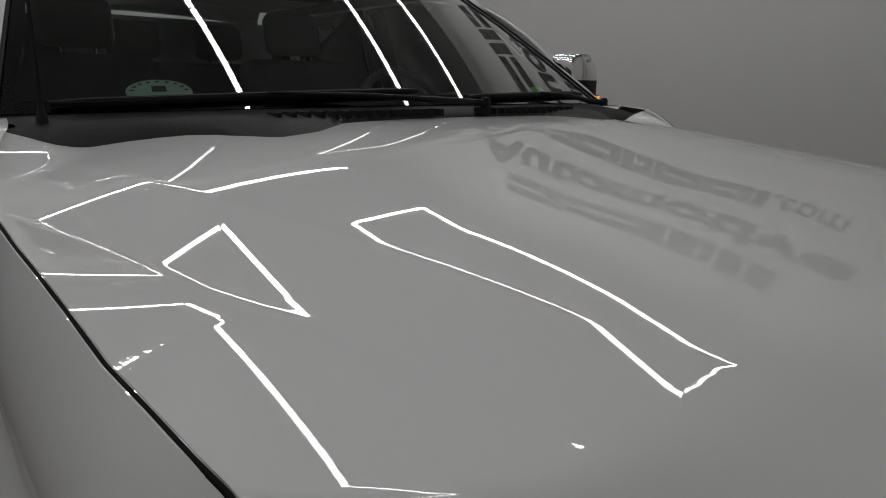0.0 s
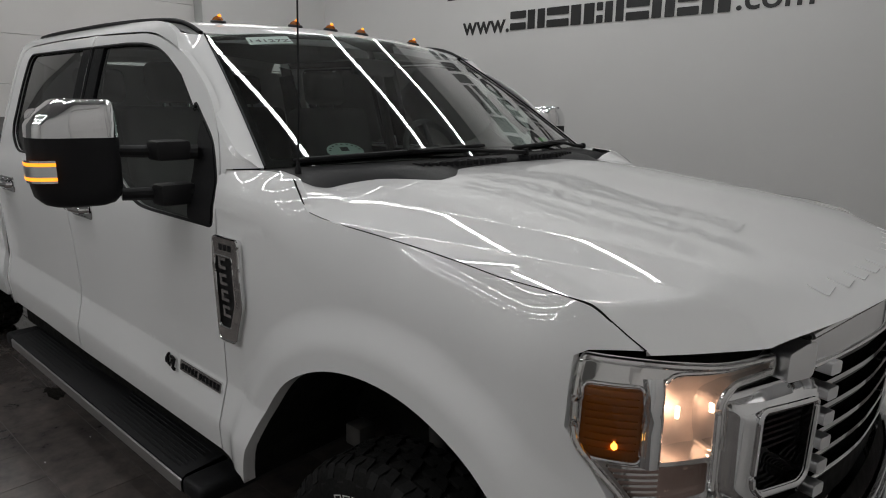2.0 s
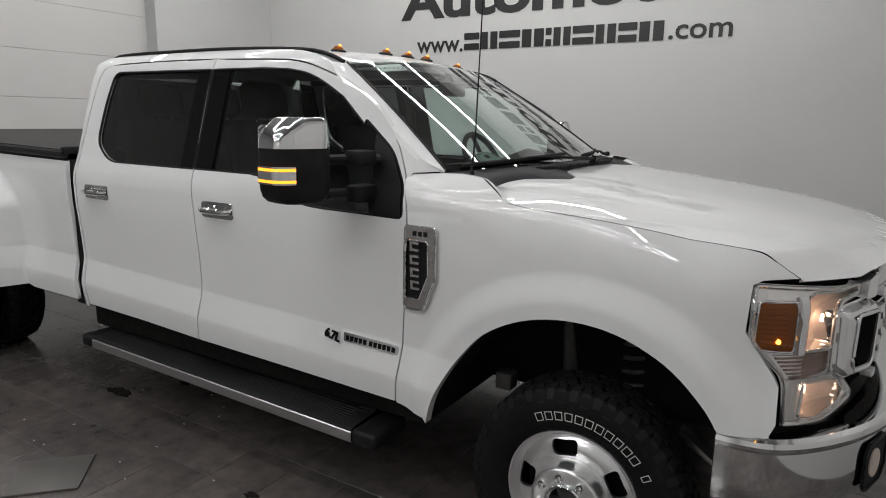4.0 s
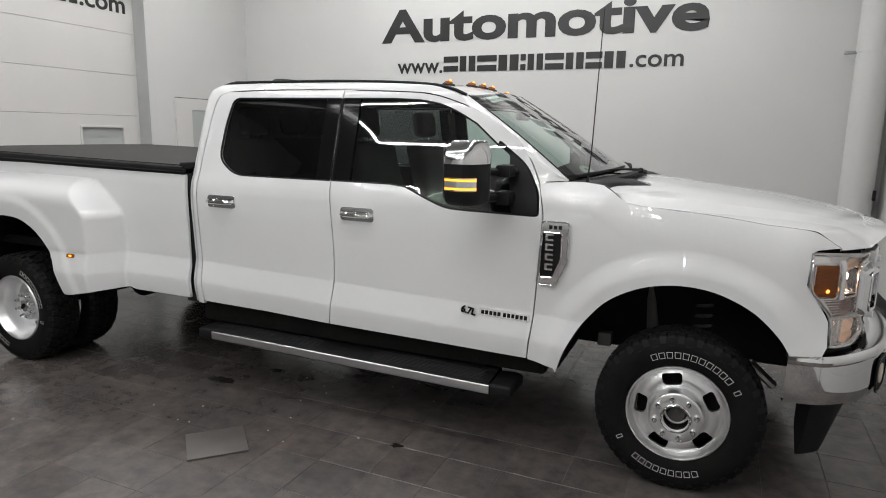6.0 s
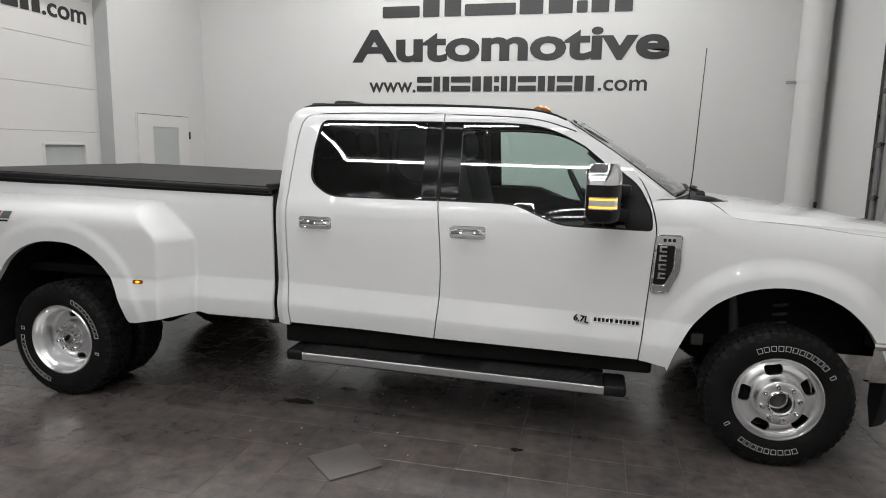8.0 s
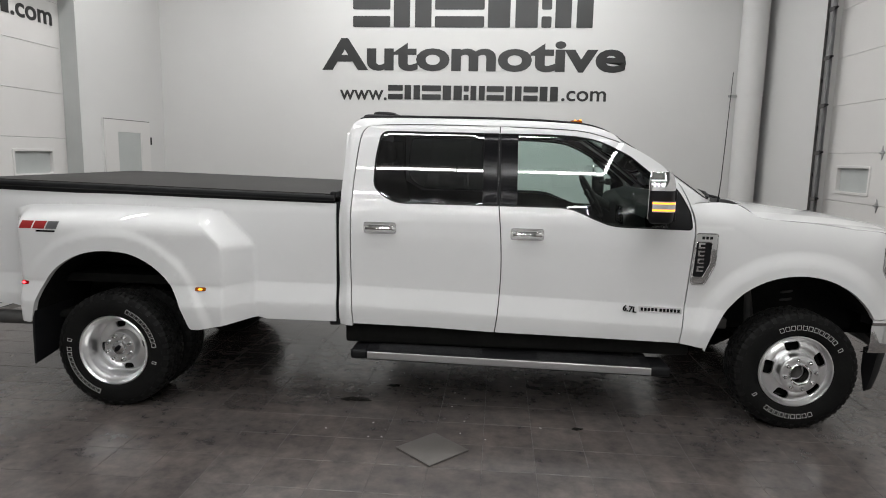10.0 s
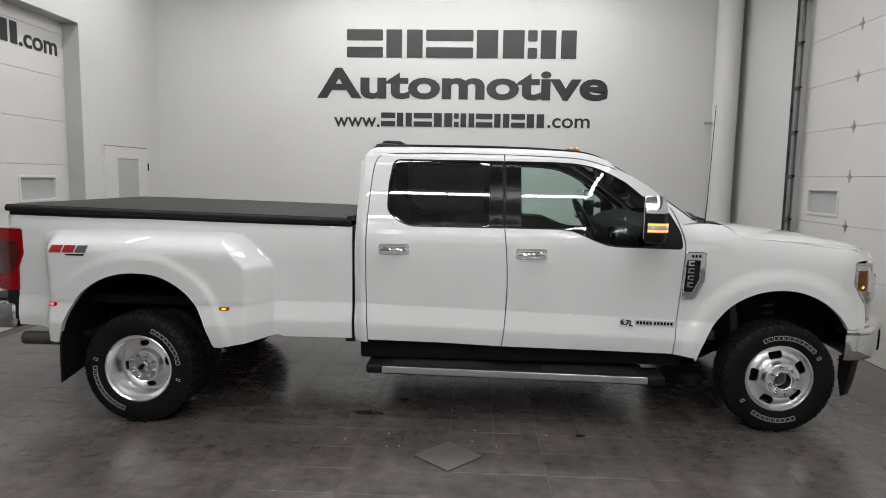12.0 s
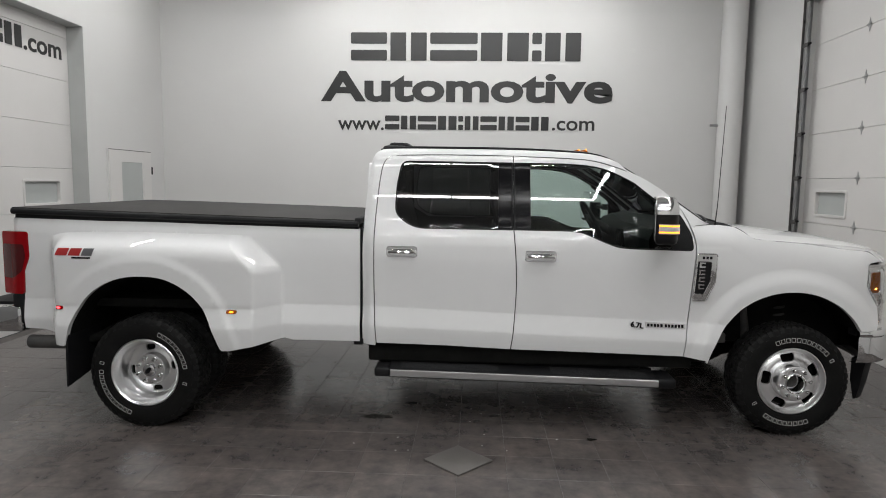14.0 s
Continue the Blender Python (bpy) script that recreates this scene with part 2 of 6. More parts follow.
def resample(loop, step, closed=True):
    out = []
    n = len(loop)
    for i in range(n if closed else n - 1):
        a, b = np.array(loop[i], float), np.array(loop[(i + 1) % n], float)
        k = max(1, int(math.ceil(np.linalg.norm(b - a) / step)))
        out += [tuple(a + (b - a) * j / k) for j in range(k)]
    if not closed:
        out.append(tuple(loop[-1]))
    return out


def curve(pts, n=6, closed=False):
    """Catmull-Rom through points."""
    P = [np.array(p, float) for p in pts]
    m = len(P)
    out = []
    for i in range(m if closed else m - 1):
        if closed:
            a, b, c, d = P[i - 1], P[i], P[(i + 1) % m], P[(i + 2) % m]
        else:
            a, b, c, d = P[max(i - 1, 0)], P[i], P[i + 1], P[min(i + 2, m - 1)]
        for j in range(n):
            t = j / n
            out.append(tuple(0.5 * (2 * b + (c - a) * t + (2 * a - 5 * b + 4 * c - d) * t * t + (3 * b - a - 3 * c + d) * t ** 3)))
    if not closed:
        out.append(tuple(P[-1]))
    return out


def rounded(pts, r, n=5):
    """A polygon with rounded corners; r is one radius or one for each corner."""
    out = []
    m = len(pts)
    for i in range(m):
        p, a, b = (np.array(pts[k % m], float) for k in (i, i - 1, i + 1))
        rr = r[i] if isinstance(r, (list, tuple)) else r
        u, v = a - p, b - p
        lu, lv = np.linalg.norm(u), np.linalg.norm(v)
        k = min(rr, 0.48 * lu, 0.48 * lv)
        if k < 1e-4:
            out.append(tuple(p))
            continue
        s, e = p + u / lu * k, p + v / lv * k
        for j in range(n + 1):
            t = j / n
            out.append(tuple((1 - t) ** 2 * s + 2 * t * (1 - t) * p + t * t * e))
    return out


def grow(poly, d):
    """Moves a polygon's outline outwards by d (inwards if negative)."""
    P = np.array(poly, float)
    area = 0.5 * np.sum(P[:, 0] * np.roll(P[:, 1], -1) - np.roll(P[:, 0], -1) * P[:, 1])
    s = 1 if area > 0 else -1
    e = np.roll(P, -1, 0) - P
    n = np.stack([e[:, 1], -e[:, 0]], 1) * s
    n /= np.maximum(np.linalg.norm(n, axis=1, keepdims=True), 1e-9)
    v = n + np.roll(n, 1, 0)
    v /= np.maximum(np.linalg.norm(v, axis=1, keepdims=True), 1e-9)
    return [tuple(p) for p in P + v * d]


def fill(outline, to3, holes=(), step=0.03, flip=False, rim=None, bm=None, rows=None):
    """Fills a flat outline with small triangles and bends it by to3(u, v); rim(u, v) gives the inner edge of a return flange."""
    loops = [resample(l, step) for l in (outline, *holes)]
    edge = np.array([p for l in loops for p in l])
    lo, hi = edge.min(0), edge.max(0)
    g = np.stack(np.meshgrid(np.arange(lo[0] + step / 2, hi[0], step), np.arange(lo[1] + step / 2, hi[1], step)), -1).reshape(-1, 2)
    if len(g):
        ok = inside(loops[0], g[:, 0], g[:, 1])
        for h in loops[1:]:
            ok &= ~inside(h, g[:, 0], g[:, 1])
        g = g[ok]
    if len(g):
        d = np.full(len(g), 9.0)
        for k in range(0, len(edge), 64):
            d = np.minimum(d, np.linalg.norm(g[:, None] - edge[None, k:k + 64], axis=2).min(1))
        g = g[d > 0.5 * step]
    if rows is not None:
        # extra rows of points along a crease: keep the grid clear of them
        r = np.array(rows)
        ok = inside(loops[0], r[:, 0], r[:, 1])
        for h in loops[1:]:
            ok &= ~inside(h, r[:, 0], r[:, 1])
        r = r[ok]
        if len(r):
            r = r[np.array([np.linalg.norm(edge - q, axis=1).min() for q in r]) > 0.006]
        if len(r) and len(g):
            g = g[np.array([np.linalg.norm(r - q, axis=1).min() for q in g]) > 0.45 * step]
        if len(r):
            g = np.concatenate([g, r])
    pts = [tuple(p) for p in edge] + [tuple(p) for p in g]
    ed, k = [], 0
    for l in loops:
        ed += [(k + i, k + (i + 1) % len(l)) for i in range(len(l))]
        k += len(l)
    vo, _, fo, *_ = geometry.delaunay_2d_cdt([Vector(p) for p in pts], ed, [], 0, 1e-7)
    vo = np.array([tuple(v) for v in vo])
    cen = np.array([vo[list(f)].mean(0) for f in fo])
    ok = inside(loops[0], cen[:, 0], cen[:, 1])
    for h in loops[1:]:
        ok &= ~inside(h, cen[:, 0], cen[:, 1])
    flat = bm is not None
    bm = bm or bmesh.new()
    vs = [bm.verts.new(to3(*p)) for p in vo]
    if not flat and step < 0.055:
        lay = bm.verts.layers.float_vector.new("skin")
        e = 0.0015
        vs = list(bm.verts)
        for v, (p, q) in zip(vs, vo):
            n = (to3(p + e, q) - to3(p - e, q)).cross(to3(p, q + e) - to3(p, q - e))
            v[lay] = (-n if flip else n).normalized()
    for f, k in zip(fo, ok):
        if k:
            a, b, c = (vo[i] for i in f[:3])
            ccw = (b[0] - a[0]) * (c[1] - a[1]) - (b[1] - a[1]) * (c[0] - a[0]) > 0
            q = [vs[i] for i in f]
            try:
                bm.faces.new(q if ccw != flip else q[::-1])
            except ValueError:
                pass
    if rim:
        for l in loops:
            a = [bm.verts.new(to3(*p)) for p in l]
            b = [bm.verts.new(rim(*p)) for p in l]
            for i in range(len(l)):
                j = (i + 1) % len(l)
                bm.faces.new((a[i], a[j], b[j], b[i]))
    loose = [v for v in bm.verts if not v.link_faces]
    bmesh.ops.delete(bm, geom=loose, context="VERTS")
    return bm


def plate(outline, thick, to3, bevel=0.0, holes=()):
    """A flat outline with thickness; to3(u, v, w) places it, w running from 0 to thick. The face is bevelled a little."""
    bm = bmesh.new()
    top = grow(outline, -bevel) if bevel else outline
    fill(top, lambda u, v: to3(u, v, thick), [grow(h, bevel) if bevel else h for h in holes], step=9.0, bm=bm)
    for lo, hi in ((outline, top), *((h, grow(h, bevel) if bevel else h) for h in holes)):
        n = len(lo)
        a = [bm.verts.new(to3(*p, 0)) for p in lo]
        b = [bm.verts.new(to3(*p, thick - bevel)) for p in lo]
        c = [bm.verts.new(to3(*p, thick)) for p in hi] if bevel else b
        for i in range(n):
            j = (i + 1) % n
            bm.faces.new((a[i], a[j], b[j], b[i]))
            if bevel:
                bm.faces.new((b[i], b[j], c[j], c[i]))
    bmesh.ops.remove_doubles(bm, verts=bm.verts, dist=1e-5)
    bmesh.ops.recalc_face_normals(bm, faces=bm.faces)
    return bm


def smooth01(a, b, x):
    t = np.clip((x - a) / (b - a), 0, 1)
    return t * t * (3 - 2 * t)


def pick(x, table):
    """Smooth interpolation through (position, value) pairs."""
    xs, ys = [p[0] for p in table], [p[1] for p in table]
    if x <= xs[0]:
        return ys[0]
    if x >= xs[-1]:
        return ys[-1]
    i = int(np.searchsorted(xs, x)) - 1
    h = xs[i + 1] - xs[i]
    s = [(ys[k + 1] - ys[k]) / (xs[k + 1] - xs[k]) for k in range(len(xs) - 1)]

    def slope(k):
        if k == 0:
            return s[0]
        if k == len(xs) - 1:
            return s[-1]
        return 0.0 if s[k - 1] * s[k] <= 0 else 2 * s[k - 1] * s[k] / (s[k - 1] + s[k])

    t = (x - xs[i]) / h
    return (2 * t ** 3 - 3 * t * t + 1) * ys[i] + (t ** 3 - 2 * t * t + t) * h * slope(i) + (3 * t * t - 2 * t ** 3) * ys[i + 1] + (t ** 3 - t * t) * h * slope(i + 1)


def text_mesh(name, body, material, m, size, stretch, depth, bold=0.0, parent=None):
    """Lettering from the built-in font as one mesh."""
    cu = bpy.data.curves.new(name, "FONT")
    cu.body, cu.size, cu.extrude, cu.offset, cu.resolution_u = body, size, depth, bold, 4
    ob = bpy.data.objects.new(name, cu)
    scene.collection.objects.link(ob)
    me = bpy.data.meshes.new_from_object(ob.evaluated_get(bpy.context.evaluated_depsgraph_get()))
    bpy.data.objects.remove(ob)
    xs = [v.co.x for v in me.vertices]
    ys = [v.co.y for v in me.vertices]
    w, x0, y0 = max(xs) - min(xs), min(xs), 0.0
    for v in me.vertices:
        v.co.x = (v.co.x - x0) * (stretch / w)
        v.co.y -= y0
    me.materials.append(material)
    out = new(name, me)
    out.matrix_basis = m
    out.parent = parent
    return out


# ---- the room: a white photo bay with an overhead door at each end ----
X0, X1, Y0, Y1, H = -7.02, 1.72, -7.2, 6.62, 4.9
W_T = 0.26


def wall(name, lo, hi, material=None, label="smooth white painted wall"):
    return tagged(part(name, box(lo, hi), material or WALLPAINT), label, "wall", kind="structure")


wall("wall_north", (X0 - W_T, Y1, 0), (X1 + W_T, Y1 + 0.2, H))
wall("wall_south", (X0 - W_T, Y0 - 0.2, 0), (X1 + W_T, Y0, H))
# west wall with the door opening
DW0, DW1, DWH = 0.2, 4.67, 3.56
wall("wall_west", (X0 - W_T, DW1, 0), (X0, Y1, H))
# out of view; kept dark so windows and doors don't mirror white
wall("wall_west_far", (X0 - W_T, Y0, 0), (X0, DW0, H), DARKWALL, "unseen dark wall that dims reflections in the truck")
wall("wall_west_lintel", (X0 - W_T, DW0, DWH), (X0, DW1, H))
# east wall with the door opening
DE0, DE1, DEH = 0.2, 4.86, 3.9
wall("wall_east", (X1, DE1, 0), (X1 + W_T, Y1, H))
wall("wall_east_far", (X1, Y0, 0), (X1 + W_T, DE0, H))
wall("wall_east_lintel", (X1, DE0, DEH), (X1 + W_T, DE1, H))
tagged(part("ceiling", box((X0 - W_T, Y0 - 0.2, H), (X1 + W_T, Y1 + 0.2, H + 0.15)), CEILING), "grey painted ceiling of the photo bay", "ceiling", kind="structure")


# ---- overhead doors ----
def overhead_door(name, x, into, y0, y1, top, sections, label):
    """A sectional door: proud sections with joints between them, stile caps, hinges, a glazed light in one section."""
    door = thing(name, pose(x, 0, 0), label, "garage door", kind="structure")
    n = len(sections) - 1
    ly0, ly1 = y1 - 0.87, y1 - 0.27
    for i in range(n):
        z0, z1 = sections[i] + 0.0015, sections[i + 1] - 0.0015
        holes = []
        if sections[i] < 1.5 < sections[i + 1]:
            zc = 1.545
            holes = [rounded([(ly0, zc - 0.125), (ly1, zc - 0.125), (ly1, zc + 0.125), (ly0, zc + 0.125)], 0.02)]
        bm = plate([(y0, z0), (y1, z0), (y1, z1), (y0, z1)], 0.05, lambda u, v, w: Vector((into * (w - 0.05), u, v)), 0.003, holes)
        part("section", bm, DOORPAINT, door)
        if holes:
            fr = rounded([(ly0 - 0.03, zc - 0.155), (ly1 + 0.03, zc - 0.155), (ly1 + 0.03, zc + 0.155), (ly0 - 0.03, zc + 0.155)], 0.03)
            bm = plate(fr, 0.012, lambda u, v, w: Vector((into * w, u, v)), 0.004, holes)
            part("window_frame", bm, DOORPAINT, door, "white plastic window frame")
            part("pane", box((into * -0.035, ly0, zc - 0.125), (into * -0.03, ly1, zc + 0.125)), FROST, door, "frosted grey pane")
    return door


FROST = worn("frosted_pane", (0.40, 0.42, 0.41), (0.45, 0.47, 0.46), 0.25, 0.35, 2.0, 150.0, 0.05, 0.0005)
overhead_door("door_1", X0 - W_T + 0.05, 1, DW0, DW1, DWH, [0.0, 0.78, 1.31, 1.83, 2.36, 2.89, 3.41, 3.94], "white sectional overhead door with a frosted window")
EAST = overhead_door("door_2", X1 + 0.09, -1, DE0 - 0.1, DE1 - 0.01, DEH, [0.0, 0.27, 0.79, 1.31, 1.83, 2.35, 2.87, 3.39, 3.92], "white sectional overhead door with steel hinges and tracks")

# the painted reveal of the west opening
part("trim", box((X0 - W_T + 0.052, DW1 - 0.004, 0), (X0 - 0.002, DW1 - 0.001, DWH)), REVEAL, tagged(part("trim", box((X0 - W_T + 0.052, DW0, DWH - 0.004), (X0 - 0.002, DW1 - 0.004, DWH - 0.001)), REVEAL), "grey painted reveal round the overhead door", "trim", kind="structure"))


def door_hinge(z, y):
    bm = bmesh.new()
    out = curve([(0, 0.07), (0.012, 0.03), (0.03, 0.012), (0.034, 0), (0.03, -0.012), (0.012, -0.03), (0, -0.07), (-0.012, -0.03), (-0.03, -0.012), (-0.034, 0), (-0.03, 0.012), (-0.012, 0.03)], 2, True)
    bm = plate(out, 0.006, lambda u, v, w: Vector((-w - 0.001, y + u, z + v)), 0.001)
    add_tube(bm, [(-0.012, y - 0.035, z), (-0.012, y + 0.035, z)], 0.008, 8)
    return part("hinge", bm, GALV, EAST, "galvanised steel hinge")


for zz in (1.31, 1.83, 2.35, 2.87, 3.39):
    for yy in (3.79, 2.44, 1.09):
        door_hinge(zz, yy)

# vertical track beside the east door, with brackets, rollers and the counterweight cable
track = thing("door_track", pose(X1, DE1 - 0.06, 0), "galvanised steel door track with roller brackets beside the overhead door", "door track", kind="structure")
bm = bmesh.new()
for dx in (-0.05, -0.005):
    add_box(bm, (dx - 0.004, -0.03, 0.0), (dx, 0.03, 4.3))
add_box(bm, (-0.05, 0.024, 0.0), (-0.005, 0.03, 4.3))
part("rail", bm, GALV, track)
part("angle_bar", box((-0.075, 0.045, 0), (-0.002, 0.052, 4.3)), STEEL, track, "dark steel angle bar")
part("cable", tube([(-0.03, 0.09, 0.1), (-0.03, 0.085, 4.2)], 0.004, 6), STEEL, track)
for k in range(9):
    zz = 0.27 + 0.52 * k
    part("bracket", box((-0.06, -0.06, zz - 0.025), (-0.05, 0.07, zz + 0.025), 0.004), STEEL, track)
    part("roller", tube([(-0.035, -0.09, zz + 0.01), (-0.035, 0.0, zz + 0.01)], [0.012, 0.022], 10), BLACK, track)
    part("clip", box((-0.068, 0.03, zz + 0.26), (-0.05, 0.058, zz + 0.30), 0.003), BLACK, track)

# round downpipe in the north-east corner
pipe = thing("downpipe", pose(1.47, 6.44, 0), "thick white painted round pipe in the corner", "pipe", kind="structure")
part("shaft", tube([(0, 0, 0), (0, 0, 2.62)], 0.165, 32), WALLPAINT, pipe)
part("shaft", tube([(0, 0, 2.62), (0, 0, H)], 0.17, 32), WALLPAINT, pipe)
part("band", tube([(0, 0, 2.60), (0, 0, 2.625)], 0.174, 32), WALLPAINT, pipe)
part("clamp", box((-0.27, -0.02, 2.585), (-0.16, 0.03, 2.62), 0.004), GALV, pipe, "steel wall clamp")
part("cleat", box((0.13, -0.17, 1.05), (0.16, -0.13, 1.16), 0.006), BLACK, pipe)

# man door in the west wall
hatch = thing("door_3", pose(X0, 0, 0), "flush white steel door with a grey panel and black latch", "door", kind="structure")
part("leaf", plate([(5.10, 0.02), (6.19, 0.02), (6.19, 2.10), (5.10, 2.10)], 0.02, lambda u, v, w: Vector((w - 0.004, u, v)), 0.004, [[(5.40, 0.9), (5.95, 0.9), (5.95, 1.94), (5.40, 1.94)]]), DOORPAINT, hatch)
part("panel", box((-0.002, 5.40, 0.9), (0.006, 5.95, 1.94)), FROST, hatch, "grey inset panel")
part("jamb", plate([(5.07, 0.0), (6.22, 0.0), (6.22, 2.115), (5.07, 2.115)], 0.008, lambda u, v, w: Vector((w, u, v)), 0.002, [[(5.095, 0.0), (6.195, 0.0), (6.195, 2.105), (5.095, 2.105)]]), WALLPAINT, hatch)
# dark strip that paints the shadow line over the leaf
part("shadow_gap", box((0.0, 5.10, 2.1), (0.012, 6.19, 2.110)), STEEL, hatch)
part("latch", box((0.0, 6.205, 1.78), (0.022, 6.228, 1.89), 0.005), BLACK, hatch, "black latch")

# black base strips
for nm, lo, hi in (("baseboard_north", (X0, Y1 - 0.012, 0), (X1, Y1 - 0.001, 0.12)), ("baseboard_west", (X0 + 0.001, DW1, 0), (X0 + 0.012, 5.06, 0.12)), ("baseboard_east", (X1 - 0.012, DE1, 0), (X1 - 0.001, Y1 - 0.012, 0.12))):
    tagged(part(nm, box(lo, hi, 0.003), BASEBLACK), "black rubber base strip along the wall", "baseboard", kind="structure")


# ---- lettering on the walls ----
def rot_north(x, z):
    return Matrix.Translation((x, Y1 - 0.004, z)) @ pose(0, 0, 0, 90, 0, 0)


def rot_west(y, z):
    return Matrix.Translation((X0 - W_T + 0.054, y, z)) @ pose(0, 0, 0, 90, 0, 90)


def brand_blocks(parent, place, x0, x1, height, widths, slant=0.0):
    """A brand word as plain shapes: one slit block for each letter, in its size and colour."""
    total = sum(widths) + 0.22 * height * (len(widths) - 1) * 0.55
    k = (x1 - x0) / total
    x = 0.0
    for i, w in enumerate(widths):
        a, b = x * k, (x + w) * k
        s = slant * height
        h0, h1 = height * 0.38, height * 0.60
        cut = height * 0.22
        bm = bmesh.new()
        if w < 0.2 * height + 0.1 * height:
            shapes = [[(a, 0), (b, 0), (b + s, height), (a + s, height)]]
        elif i % 2:
            m = (a + b) / 2
            shapes = [rounded([(a, 0), (m - cut * 0.4, 0), (m - cut * 0.4, height), (a, height)], 0.03 * height), rounded([(m + cut * 0.4, 0), (b, 0), (b, height), (m + cut * 0.4, height)], 0.03 * height)]
        else:
            shapes = [rounded([(a, 0), (b, 0), (b, h0), (a, h0)], 0.06 * height), rounded([(a, h1), (b, h1), (b, height), (a, height)], 0.06 * height)]
        bm.free()
        for sh in shapes:
            ob = part("stroke", plate(sh, 0.004, lambda u, v, w2: Vector((u, v, w2)), 0.0), INK, parent)
            ob.matrix_basis = place
        x += w + 0.22 * height * 0.55
    return parent


sign = thing("wall_sign", pose(0, 0, 0), "large black vinyl lettering on the white wall", "wall sign")
text_mesh("lettering", "Automotive", INK, rot_north(-4.55, 2.945), 0.60, 4.37, 0.002, 0.020, sign)
brand_blocks(sign, rot_north(-4.09, 3.53), 0.0, 3.42, 0.41, [0.54, 0.54, 0.70, 0.70, 0.14, 0.52])
text_mesh("lettering", "www.", INK, rot_north(-4.29, 2.505), 0.30, 0.70, 0.002, 0.004, sign)
brand_blocks(sign, rot_north(-3.57, 2.515), 0.0, 2.46, 0.205, [0.21, 0.22, 0.27, 0.27, 0.07, 0.2, 0.24, 0.22, 0.2, 0.25])
text_mesh("lettering", ".com", INK, rot_north(-1.06, 2.525), 0.30, 0.63, 0.002, 0.004, sign)
sign_w = thing("door_sign", pose(0, 0, 0), "black vinyl lettering on the overhead door", "wall sign")
text_mesh("lettering", ".com", INK, rot_west(3.90, 3.14), 0.30, 0.65, 0.002, 0.006, sign_w)
text_mesh("lettering", "www.", INK, rot_west(0.66, 3.13), 0.30, 0.70, 0.002, 0.006, sign_w)
brand_blocks(sign_w, rot_west(1.4, 3.14), 0.0, 2.47, 0.24, [0.21, 0.22, 0.27, 0.27, 0.07, 0.2, 0.24, 0.22, 0.2, 0.25])


# ---- ceiling tubes: long rows, joined by cross rows ----
TZ = 4.62


def tube_light(x0, y0, x1, y1):
    L = math.hypot(x1 - x0, y1 - y0)
    ob = thing("ceiling_light", pose((x0 + x1) / 2, (y0 + y1) / 2, TZ, 0, 0, math.degrees(math.atan2(y1 - y0, x1 - x0))), "lit white tube lamp under the ceiling", "ceiling light", "tube lamps under the ceiling")
    part("housing", box((-L / 2 + 0.01, -0.03, 0.012), (L / 2 - 0.01, 0.03, 0.06), 0.006), DOORPAINT, ob)
    # a shallow domed diffuser that looks down
    bm = bmesh.new()
    dome = [(0.026 * math.cos(k), 0.010 - 0.015 * math.sin(k)) for k in np.linspace(0, math.pi, 9)]
    ends = [[bm.verts.new((e * (L / 2 - 0.012), y, z)) for y, z in dome] for e in (-1, 1)]
    for k in range(8):
        bm.faces.new((ends[0][k], ends[0][k + 1], ends[1][k + 1], ends[1][k]))
    bmesh.ops.recalc_face_normals(bm, faces=bm.faces)
    part("diffuser", bm, TUBE, ob, "glowing white diffuser")
    for s in (-1, 1):
        part("hanger", tube([(s * L * 0.4, 0, 0.06), (s * L * 0.4, 0, H - TZ)], 0.004, 6), GALV, ob)
    return ob


# rectangles of tubes: two long rows and a cross tube at either end
LAMP_W, LAMP_E = -4.70, -0.20
for ya, yb in ((4.55, 5.65), (-0.10, 2.65), (-3.40, -1.85), (-5.75, -4.52)):
    for yy in (ya, yb):
        mid = (LAMP_W + LAMP_E) / 2
        tube_light(LAMP_W, yy, mid, yy)
        tube_light(mid, yy, LAMP_E, yy)
    for xx in (LAMP_W, LAMP_E):
        tube_light(xx, ya + 0.03, xx, yb - 0.03)
for ya, yb in ((1.0, 3.3), (3.3, 5.6)):
    tube_light(-6.30, ya, -6.30, yb)

# ---- the pickup truck ----
# Local frame: x ahead from the front axle, y to the driver's side, z up.
TRUCK = thing("pickup_truck", pose(0.02, 2.295, 0, 0, 0, 0.6), "white crew cab dually pickup with chrome trim and lit lamps", "truck")

FARCH = curve([(-0.588, 0.50), (-0.558, 0.60), (-0.511, 0.70), (-0.455, 0.79), (-0.350, 0.905), (-0.205, 0.982), (-0.045, 1.012), (0.120, 0.996), (0.275, 0.928), (0.385, 0.83), (0.440, 0.75)], 5)
RARCH = curve([(-5.02, 0.56), (-4.985, 0.69), (-4.93, 0.815), (-4.85, 0.92), (-4.74, 1.0), (-4.61, 1.048), (-4.475, 1.062), (-4.33, 1.048), (-4.20, 0.99), (-4.09, 0.895), (-4.02, 0.78), (-3.97, 0.655), (-3.935, 0.56)], 5)
FA, RA = np.array(FARCH), np.array(RARCH)

